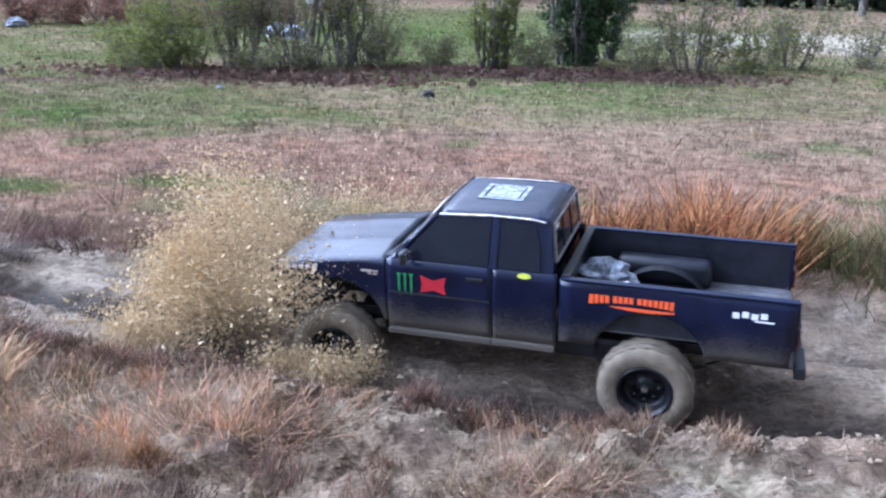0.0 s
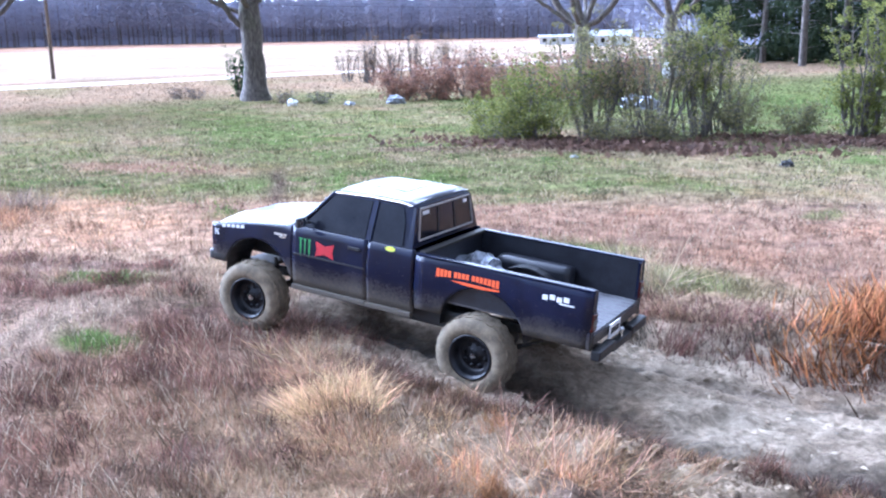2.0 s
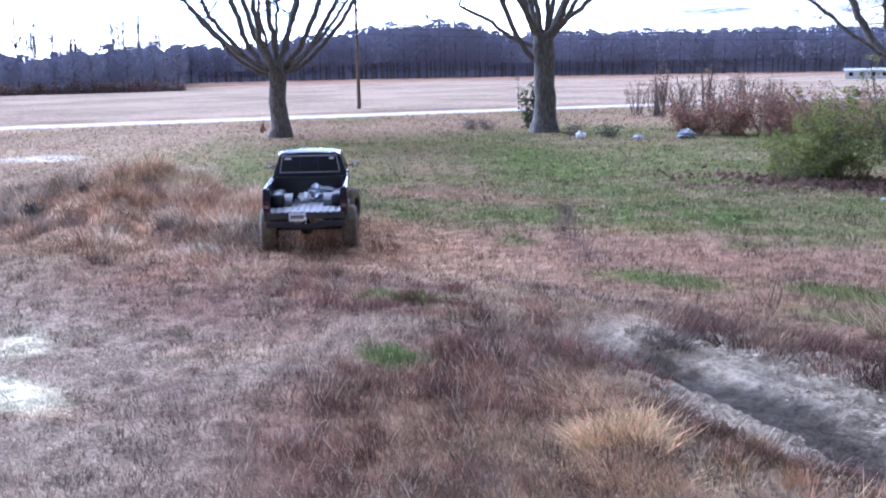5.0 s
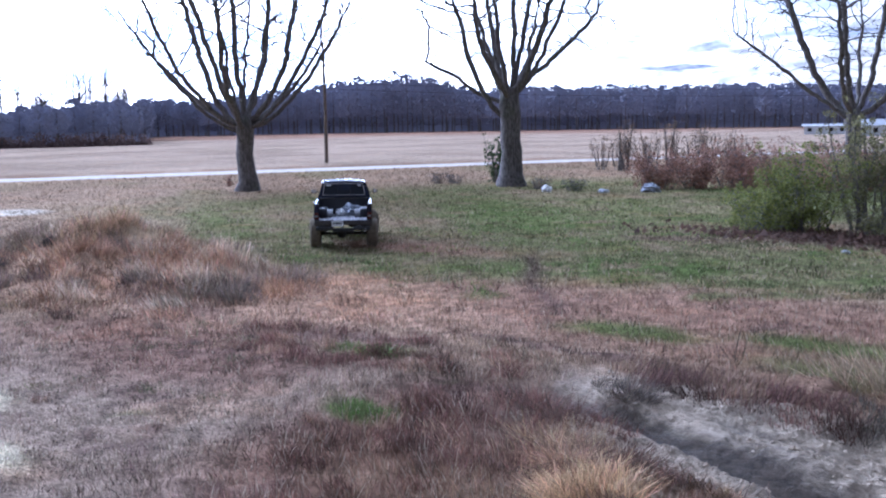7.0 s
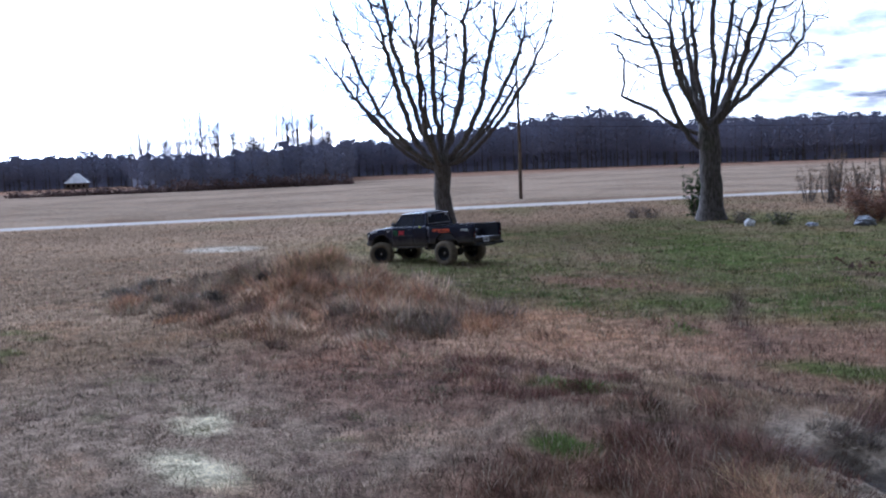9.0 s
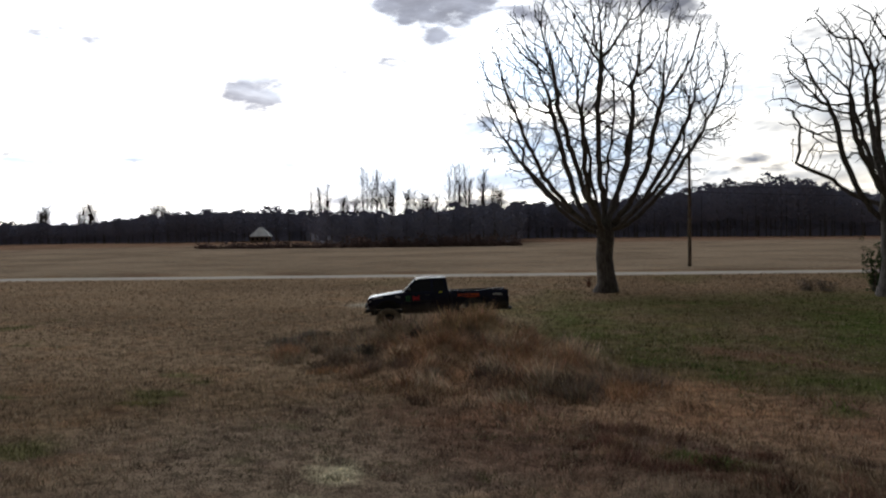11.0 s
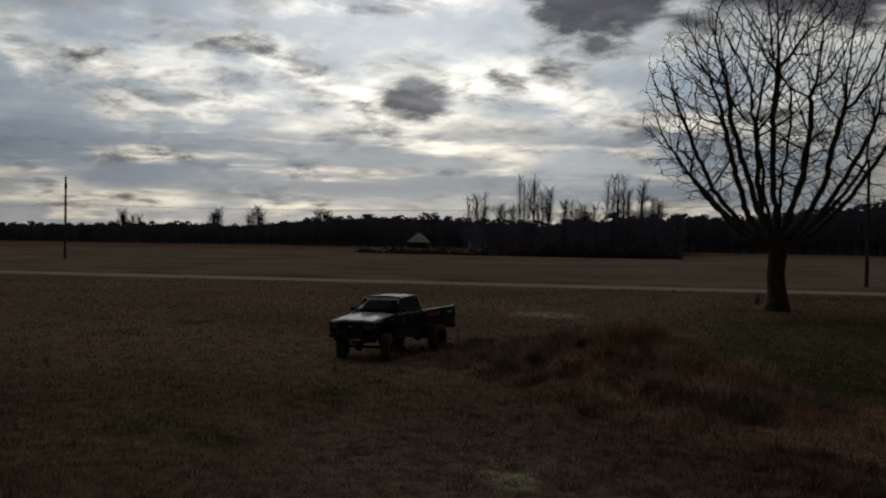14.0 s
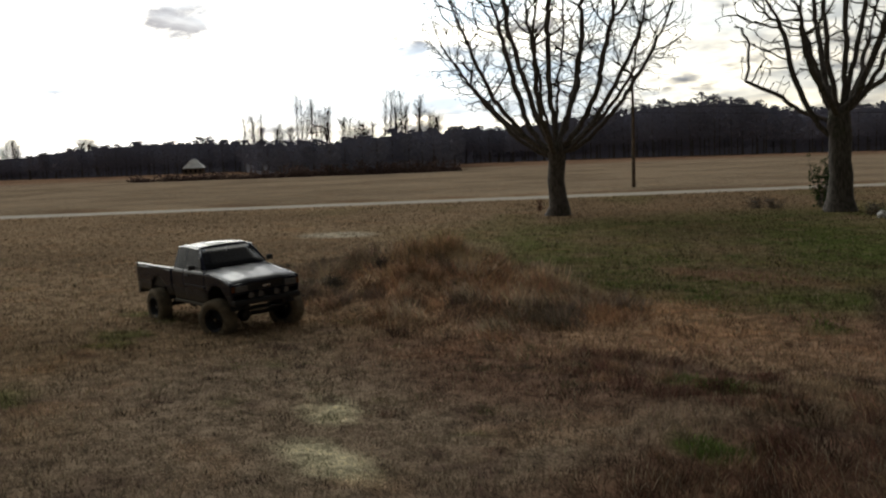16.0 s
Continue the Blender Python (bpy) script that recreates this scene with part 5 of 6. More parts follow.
for cx, cy, rx, n, hh in ((-4.45, 8.5, 0.4, 600, 0.26), (-3.7, 8.35, 0.45, 500, 0.22), (-2.7, 8.25, 0.5, 600, 0.24), (-1.7, 8.1, 0.5, 500, 0.22), (-5.6, 9.3, 0.6, 800, 0.30)):
    tussock("weed_clump", cx, cy, rx, 0.28, n, hh, (0.15, 0.088, 0.062), "dark brown weeds drooping over the mud", 1.2, 0.0045)
tussock("weed_clump", -5.3, 10.55, 0.36, 0.24, 600, 0.22, (0.13, 0.10, 0.075), "dark grey-brown weed at the mud's end", 1.2, 0.004)
tussock("weed_stalks", -5.0, 13.2, 0.30, 0.1, 22, 0.50, (0.09, 0.07, 0.05), "dark bare weed stalks standing in the grass", 0.25, 0.007)
tussock("straw_tussock", -1.6, 6.9, 0.8, 0.35, 800, 0.40, (0.40, 0.25, 0.15), "brown straw tussock on the muddy bank", 1.0, 0.004)
tussock("straw_tussock", -5.0, 8.6, 0.7, 0.4, 600, 0.32, (0.44, 0.30, 0.18), "tan straw tussock at the mouth of the run", 1.0, 0.004)
tussock("straw_tussock", 0.6, 6.3, 1.0, 0.4, 700, 0.30, (0.32, 0.21, 0.13), "tan straw tussock on the near bank", 1.0, 0.004)
tussock("straw_tussock", -23.6, 15.3, 1.2, 1.0, 1300, 0.62, (0.47, 0.31, 0.18), "tall buff grass on the mound", 0.5, 0.010)
tussock("straw_tussock", -25.6, 14.2, 2.6, 1.5, 1900, 0.50, (0.30, 0.22, 0.15), "grey-brown weeds on the mound", 0.7, 0.010)
tussock("straw_tussock", -20.2, 14.2, 3.2, 1.6, 2400, 0.42, (0.38, 0.22, 0.13), "rusty weeds on the mound", 0.7, 0.009)
tussock("straw_tussock", -2.6, 12.6, 0.9, 0.6, 700, 0.75, (0.36, 0.27, 0.17), "dry reeds at the far edge of the run", 0.7, 0.005)
tussock("grass_tuft", -7.6, 8.2, 0.42, 0.2, 500, 0.10, (0.14, 0.21, 0.05), "small bright green grass tuft", 1.0, 0.004)
tussock("grass_tuft", -9.4, 10.4, 0.6, 0.3, 500, 0.12, (0.13, 0.19, 0.05), "small bright green grass tuft", 1.0, 0.004)


def clumps(name, centres, n, reach, low, high, tones, label, w, category="weeds"):
    """Many small weed clumps, each of its own tone, height and lean."""
    k = len(centres)
    cen = np.array(centres)
    tone = np.array(tones)[RNG.integers(0, len(tones), k)] * RNG.uniform(0.45, 1.35, (k, 1))
    tall, comb, wide = RNG.uniform(low, high, k), RNG.uniform(0, 2 * np.pi, k), RNG.uniform(0.5, 1.2, k)
    g = RNG.integers(0, k, n)
    x = cen[g, 0] + RNG.normal(0, reach, n) * wide[g]
    y = cen[g, 1] + RNG.normal(0, reach * 0.8, n) * wide[g]
    d = np.hypot(x - cen[g, 0], y - cen[g, 1]) / reach
    h = tall[g] * RNG.uniform(0.25, 1, n) * np.clip(1.1 - 0.28 * d, 0.25, 1)
    c = tone[g] * RNG.uniform(0.5, 1.4, (n, 1)) * (1 + RNG.normal(0, 0.06, (n, 3)))
    return blades(name, x, y, h, w * RNG.uniform(0.5, 1.3, n), h * RNG.uniform(0.2, 1.1, n), c, STRAW, label, category, None, 0.35, comb[g] + RNG.normal(0, 1.0, n))


def scatter(k, cx, cy, rx, ry):
    a, q = RNG.uniform(0, 2 * np.pi, k), np.sqrt(RNG.uniform(0, 1, k))
    return [(cx + rx * q[i] * math.cos(a[i]), cy + ry * q[i] * math.sin(a[i])) for i in range(k)]


clumps("mound_weeds", scatter(110, -21.0, 13.4, 7.0, 3.8), 22000, 0.34, 0.20, 0.58, ((0.50, 0.36, 0.24), (0.38, 0.24, 0.155), (0.42, 0.24, 0.14), (0.22, 0.165, 0.125), (0.40, 0.31, 0.22)), "lumpy brown and buff dead weeds on the mound", 0.0085)
clumps("mound_weeds", scatter(90, -17.0, 12.2, 6.5, 2.8), 12000, 0.30, 0.08, 0.28, ((0.38, 0.235, 0.15), (0.30, 0.19, 0.13), (0.21, 0.14, 0.105), (0.42, 0.30, 0.20)), "low tan and brown weeds before the mound", 0.0075)
clumps("lawn_tufts", [p for p in scatter(170, -13.0, 21.5, 9.5, 6.0) if abs(p[0] - float(np.interp(p[1], (14.4, 16.9, 21.3), (-8.2, -10.5, -13.2)))) > 0.9], 12000, 0.28, 0.05, 0.14, ((0.15, 0.19, 0.055), (0.20, 0.21, 0.075), (0.11, 0.145, 0.05), (0.28, 0.22, 0.12)), "uneven green and straw tufts in the lawn", 0.0095, "grass")
clumps("mound_weeds", scatter(24, -25.6, 12.6, 3.2, 1.8), 5200, 0.30, 0.2, 0.42, ((0.17, 0.15, 0.125), (0.22, 0.185, 0.145), (0.12, 0.10, 0.085)), "grey dead weeds below the mound", 0.0085)
clumps("bank_weeds", [(-5.6 + 0.17 * k, float(track_y(-5.6 + 0.17 * k)) + 1.75 + 0.35 * math.sin(2.3 * k)) for k in range(40)], 10000, 0.24, 0.10, 0.30, ((0.20, 0.115, 0.085), (0.15, 0.09, 0.07), (0.27, 0.18, 0.12), (0.11, 0.09, 0.065)), "purple-brown weeds along the far bank", 0.0055)
clumps("rust_weeds", scatter(70, -5.7, 7.7, 2.1, 2.4) + scatter(40, -9.8, 10.6, 3.0, 1.2), 15000, 0.20, 0.10, 0.24, ((0.20, 0.105, 0.078), (0.25, 0.135, 0.095), (0.15, 0.08, 0.06), (0.34, 0.22, 0.145)), "rusty purple-brown weeds in uneven clumps", 0.0045)
clumps("ash_weeds", scatter(90, -12.5, 7.4, 4.5, 3.6), 7000, 0.20, 0.05, 0.16, ((0.24, 0.16, 0.12), (0.30, 0.23, 0.17), (0.16, 0.115, 0.09), (0.20, 0.18, 0.10)), "thin dead weeds on grey matted ground", 0.0042)


def build_clods(name, x, y, keep, tone, size, label):
    """Crumbs and lumps of drying mud, strewn where they are kept."""
    x, y = x[keep], y[keep]
    n = len(x)
    s = 0.009 + size * RNG.uniform(0, 1, n) ** 4
    p = np.stack([x, y, ground_z(x, y) + 0.2 * s], 1)
    base = np.array([(1, 0, 0), (-1, 0, 0), (0, 1, 0), (0, -1, 0), (0, 0, 0.8), (0, 0, -0.6)])
    a = RNG.uniform(0, 2 * np.pi, n)
    ca, sa = np.cos(a), np.sin(a)
    v = np.stack([base * (1, 1, 0.7)] * n) * RNG.uniform(0.65, 1.3, (n, 6, 1)) + RNG.normal(0, 0.18, (n, 6, 3))
    v = np.stack([v[..., 0] * ca[:, None] - v[..., 1] * sa[:, None], v[..., 0] * sa[:, None] + v[..., 1] * ca[:, None], v[..., 2]], 2)
    v = (v * s[:, None, None] + p[:, None, :]).reshape(-1, 3)
    i = (np.arange(n) * 6)[:, None]
    f = np.concatenate([i + np.array(t) for t in ((0, 2, 4), (2, 1, 4), (1, 3, 4), (3, 0, 4), (2, 0, 5), (1, 2, 5), (3, 1, 5), (0, 3, 5))])
    col = np.array(tone) * RNG.uniform(0.6, 1.2, (n, 1))
    ob = mesh_object(name, v, f, CLOD, colours=np.repeat(np.clip(col, 0, 1), 6, 0))
    tagged(ob, label, "mud", kind="stuff")


def strew_clods():
    n = 30000
    x, off = RNG.uniform(-6.2, 7.0, n), RNG.uniform(-2.2, 1.5, n)
    y = track_y(x) + off
    keep = (in_run(x, y)[0] > 0.3) & (RNG.uniform(0, 1, n) > 0.8 * sstep(x, -2.6, -0.8)) & (ruts(x, off) < RNG.uniform(0, 0.5, n)) & (wave(x, y, 2.1, 3.0) + 0.6 * wave(x, y, 5.5, 1.0) > -0.35)
    build_clods("mud_clods", x, y, keep, (0.46, 0.375, 0.275), 0.03, "crumbs and lumps of drying grey-brown mud")
    n = 26000
    x, off = RNG.uniform(-4.6, 6.0, n), RNG.uniform(-2.0, 0.05, n)
    y = track_y(x) - near_edge(x) + off
    keep = (wave(x, y, 2.6, 5.0) + 0.8 * wave(x, y, 6.1, 2.0) > -0.1 - 0.5 * (off > -0.5)) & (RNG.uniform(0, 1, n) < np.clip(1.1 + 0.5 * off, 0.15, 1))
    build_clods("bank_clods", x, y, keep, (0.30, 0.225, 0.15), 0.030, "crumbled brown earth thrown up along the bank")


CLOD = mat_vertex("mud_crumb", 0.9, 0.12)
strew_clods()
clumps("bank_tufts", scatter(44, -0.6, 6.4, 2.9, 1.3), 6500, 0.13, 0.10, 0.26, ((0.27, 0.16, 0.10), (0.19, 0.11, 0.075), (0.36, 0.24, 0.15), (0.13, 0.08, 0.058)), "brown dead tufts over the lumpy dirt bank", 0.0036)


def build_reeds():
    n = 6000
    k = 24
    kx, ky, comb, tall = RNG.uniform(0.0, 3.7, k), RNG.normal(11.25, 0.45, k), RNG.uniform(0, 2 * np.pi, k), RNG.uniform(0.55, 1.1, k)
    g = RNG.integers(0, k, n)
    x, y = kx[g] + RNG.normal(0, 0.32, n), ky[g] + 0.06 * kx[g] + RNG.normal(0, 0.22, n)
    h = RNG.uniform(0.25, 1.0, n) * tall[g] * np.clip(0.5 + 0.28 * x, 0.45, 1.0)
    fallen = RNG.uniform(0, 1, n) < 0.30
    h[fallen] *= 0.18
    y[fallen] -= RNG.uniform(0.0, 0.8, fallen.sum())
    lean = np.where(fallen, RNG.uniform(0.3, 0.8, n), h * RNG.uniform(0.15, 1.1, n))
    face = np.where(fallen, RNG.uniform(0, 2 * np.pi, n), comb[g] + RNG.normal(0, 0.7, n))
    c = np.array((0.37, 0.165, 0.066)) * RNG.choice((0.18, 0.5, 1.0, 1.45), (n, 1)) * RNG.uniform(0.8, 1.2, (n, 1)) * (1 + RNG.normal(0, 0.06, (n, 3)))
    c[fallen] = np.array((0.40, 0.31, 0.23)) * RNG.uniform(0.5, 1.25, (fallen.sum(), 1))
    blades("reeds", x, y, h, 0.0095 * RNG.uniform(0.5, 1.3, n), lean, c, STRAW, "orange-brown dead reeds bending over the mud", "reeds", None, 0.4, face)


build_reeds()
clumps("olive_weeds", scatter(40, 5.2, 11.4, 1.7, 0.7), 5200, 0.26, 0.35, 0.95, ((0.17, 0.165, 0.06), (0.28, 0.245, 0.10), (0.12, 0.11, 0.045), (0.33, 0.24, 0.13)), "tall olive and tan weeds beyond the mud", 0.0075)
clumps("lip_weeds", [(-4.5 + 0.13 * k, float(track_y(-4.5 + 0.13 * k)) - float(near_edge(-4.5 + 0.13 * k)) - 0.28 + 0.22 * math.sin(1.9 * k)) for k in range(46)], 9000, 0.13, 0.06, 0.20, ((0.24, 0.145, 0.09), (0.15, 0.085, 0.06), (0.34, 0.22, 0.13), (0.10, 0.065, 0.048)), "brown dead grass hanging over the lip of the run", 0.0042)
clumps("straw_tufts", scatter(22, -2.8, 7.0, 1.6, 0.7), 3800, 0.16, 0.10, 0.27, ((0.50, 0.33, 0.18), (0.40, 0.21, 0.10), (0.30, 0.18, 0.11)), "tangled orange and tan straw on the bank", 0.0034)


def leafy(centres, radii, n, size, rnd):
    """Small leaf faces in uneven clumps about the centres."""
    k = rnd.integers(0, len(centres), n)
    d = rnd.normal(0, 1, (n, 3))
    d /= np.linalg.norm(d, axis=1)[:, None]
    p = np.array(centres)[k] + d * (np.array(radii)[k] * rnd.uniform(0.35, 1.0, n) ** 0.6)[:, None]
    u = rnd.normal(0, 1, (n, 3))
    u /= np.linalg.norm(u, axis=1)[:, None]
    v = np.cross(u, rnd.normal(0, 1, (n, 3)))
    v /= np.linalg.norm(v, axis=1)[:, None]
    s = size * rnd.uniform(0.5, 1.4, n)[:, None]
    q = np.stack([p - u * s, p + v * s * 0.45, p + u * s, p - v * s * 0.45], 1).reshape(-1, 3)
    i = np.arange(n) * 4
    return q, np.stack([i, i + 1, i + 2, i + 3], 1)


def shrub(x, y, width, height, seed, mat, label, leaves=5000, size=0.045, stems=14, low=0.25, category="shrub", name="shrub", depth=None):
    rnd = np.random.default_rng(seed)
    r2 = random.Random(seed)
    ob = tagged(new(name), label, category)
    ob.matrix_world = pose(x, y, float(ground_z([x], [y])[0]))
    depth = depth or width * 0.7
    paths, cen, rad = [], [], []
    for k in range(stems):
        a = r2.uniform(0, 2 * math.pi)
        top = Vector((math.cos(a) * width * 0.5 * r2.uniform(0.2, 0.95), math.sin(a) * depth * 0.5 * r2.uniform(0.2, 0.95), height * r2.uniform(0.6, 0.97)))
        root = Vector((top.x * 0.35, top.y * 0.35, -0.05))
        path = []
        for j in range(6):
            f = j / 5
            q = root.lerp(top, f) + Vector((r2.gauss(0, 0.05), r2.gauss(0, 0.05), 0)) * height * 0.35
            path.append((q, 0.030 * height / 2.5 * (1 - 0.75 * f)))
            if f > low:
                for _ in range(3):
                    c = q + Vector((r2.gauss(0, 0.16) * width * 0.5, r2.gauss(0, 0.16) * depth * 0.5, r2.gauss(0, 0.09) * height))
                    cen.append(c)
                    rad.append(r2.uniform(0.06, 0.18) * width * 0.5)
                    paths.append([(q, 0.010), (q.lerp(c, 0.6), 0.007), (c, 0.004)])
        paths.append(path)
    mesh_object("branchwork", *tubes(paths, 6), BARK, ob, True)
    q, f = leafy(cen, rad, leaves, size, rnd)
    mesh_object("foliage", q, f, mat, ob)
    return ob


shrub(-8.4, 28.8, 3.6, 2.3, 41, SHRUB, "yellow-green shrub spreading over fallen leaves", 9500, 0.045, 18, 0.10)
shrub(-7.0, 29.8, 3.0, 3.5, 40, SHRUB_DULL, "olive shrub with a rounded feathery head", 7500, 0.042, 18, 0.35)
shrub(-5.2, 30.4, 4.2, 3.6, 42, SHRUB_DULL, "tall thin olive shrub with bare stems below", 5200, 0.04, 22, 0.48)
shrub(-3.9, 30.8, 2.6, 4.0, 43, SHRUB, "tall yellow-green shrub with many slender stems", 6500, 0.042, 16, 0.45)
shrub(-2.6, 30.6, 2.4, 1.5, 44, SHRUB_DULL, "low sparse scrub among brown stalks", 1800, 0.045, 10, 0.2)
shrub(0.7, 31.6, 2.6, 4.0, 45, SHRUB, "upright yellow-green shrub beside a cedar", 11000, 0.045, 16, 0.12)
shrub(3.6, 33.6, 4.2, 5.2, 46, CEDAR, "dark bushy green cedar tree in scrub", 17000, 0.07, 20, 0.05, "cedar", "cedar_tree")
shrub(7.4, 32.5, 3.6, 2.8, 47, SHRUB_DULL, "dull green scrub with bare stems", 5000, 0.05, 14, 0.2)
shrub(11.0, 34.0, 3.8, 2.2, 48, SHRUB_DULL, "dull green scrub with bare stems", 4500, 0.05, 14, 0.2)
shrub(-10.2, 29.4, 3.0, 1.2, 49, SHRUB, "low green scrub at the lawn's edge", 4200, 0.05, 12, 0.1)
for k, (x, y, w, h, m) in enumerate(((-9.4, 28.2, 2.6, 0.9, SHRUB), (-4.4, 29.0, 2.4, 1.0, SHRUB_DULL), (-6.2, 28.4, 2.4, 0.9, SHRUB_DULL), (2.0, 31.2, 2.4, 1.4, SHRUB_DULL),
                                        (5.6, 31.2, 2.8, 1.6, SHRUB_DULL), (9.0, 32.2, 2.8, 1.7, SHRUB), (4.9, 35.5, 3.2, 4.0, CEDAR), (14.0, 35, 3.6, 1.8, SHRUB_DULL),
                                        (-3.2, 32.6, 3.2, 2.9, SHRUB_DULL), (-1.0, 32.0, 1.6, 1.0, SHRUB_DULL))):
    tagged(shrub(x, y, w, h, 160 + k, m, "tangled low scrub with half-bare twigs", int(700 + 1300 * h), 0.042, 13, 0.1), group="scrub along the lawn")
shrub(-29.45, 44.3, 1.7, 2.5, 51, CEDAR, "small dark evergreen against the tree trunk", 9000, 0.038, 16, 0.05, "shrub", "evergreen_shrub")
shrub(-42.0, 36.0, 0.5, 0.6, 52, RUST_LEAF, "small brown sapling by the tree", 300, 0.05, 5, 0.1)
for k in range(9):
    x = -19.4 + 1.35 * k
    y = 43.2 + 0.22 * k + (k % 3) * 0.7
    tagged(shrub(x, y, 3.4, 1.6 + 0.35 * (k % 3), 60 + k, RUST_LEAF, "pinkish-brown dead brambles in a rough bank", 4200, 0.055, 18, 0.0), group="brambles behind the lawn")
for k in range(11):
    x = -30.0 + 1.05 * k + (k % 2) * 0.4
    y = 57.5 - 0.35 * k
    tagged(shrub(x, y, 2.0, 2.1 + 0.5 * (k % 3), 80 + k, WEED, "tall dead weed stalks with tan seed heads", 700, 0.045, 14, 0.40, "weed", "tall_weed"), group="dead weeds near the road")


def build_litter_leaves():
    n = 6400
    x = np.concatenate([RNG.normal(-6.2, 2.6, n // 2), RNG.normal(2.5, 3.0, n // 2)])
    y = np.concatenate([RNG.normal(27.6, 0.7, n // 2), RNG.normal(30.2, 0.8, n // 2)])
    z = ground_z(x, y) + RNG.uniform(0.0, 0.10, n)
    u = RNG.normal(0, 1, (n, 3))
    u[:, 2] *= 0.4
    u *= 0.05
    v = np.cross(u, RNG.normal(0, 1, (n, 3))) * 0.7
    p = np.stack([x, y, z], 1)
    q = np.stack([p - u, p + v, p + u, p - v], 1).reshape(-1, 3)
    i = np.arange(n) * 4
    ob = mesh_object("fallen_leaves", q, np.stack([i, i + 1, i + 2, i + 3], 1), LITTERLEAF)
    tagged(ob, "dark reddish fallen leaves under the shrubs", "leaves", kind="stuff")


build_litter_leaves()

# small rubbish by the tree and in the scrub
for k, (x, y, sx, sz, mat, label) in enumerate((
        (-23.6, 39.6, 0.24, 0.2, BAG, "crumpled white plastic bag on the grass"),
        (-18.9, 41.0, 0.40, 0.26, FOIL, "heap of pale crumpled rubbish"),
        (-21.0, 40.4, 0.3, 0.10, FOIL, "flattened grey rubbish"),
        (-6.4, 25.2, 0.14, 0.06, FOIL, "small pale scrap in the leaves"),
        (-1.0, 25.0, 0.16, 0.12, BLACK, "small black lump on the grass"))):
    crumple("litter", (sx, sx * 0.8, sz), mat, 3.1 * k, label, "litter", pose(x, y, float(ground_z([x], [y])[0]) - 0.02, 0, 0, 50 * k))
crumple("plastic_sack", (0.25, 0.2, 0.34), BAG, 9.7, "white plastic sack caught in shrub stems", "litter", pose(-4.9, 31.4, 1.75))
crumple("plastic_sheet", (0.62, 0.4, 0.30), FOIL, 12.7, "pale torn sheet behind the shrub", "litter", pose(-5.9, 31.6, 0.75))
for k, (x, y) in enumerate(((-22.6, 40.6), (-24.8, 40.9), (-31.2, 42.6), (-32.2, 42.4))):
    shrub(x, y, 1.6, 0.6, 120 + k, WEED if k else CEDAR, "small heap of dark wiry cut brush", 260, 0.04, 20, 0.1, "brush", "brush_heap")


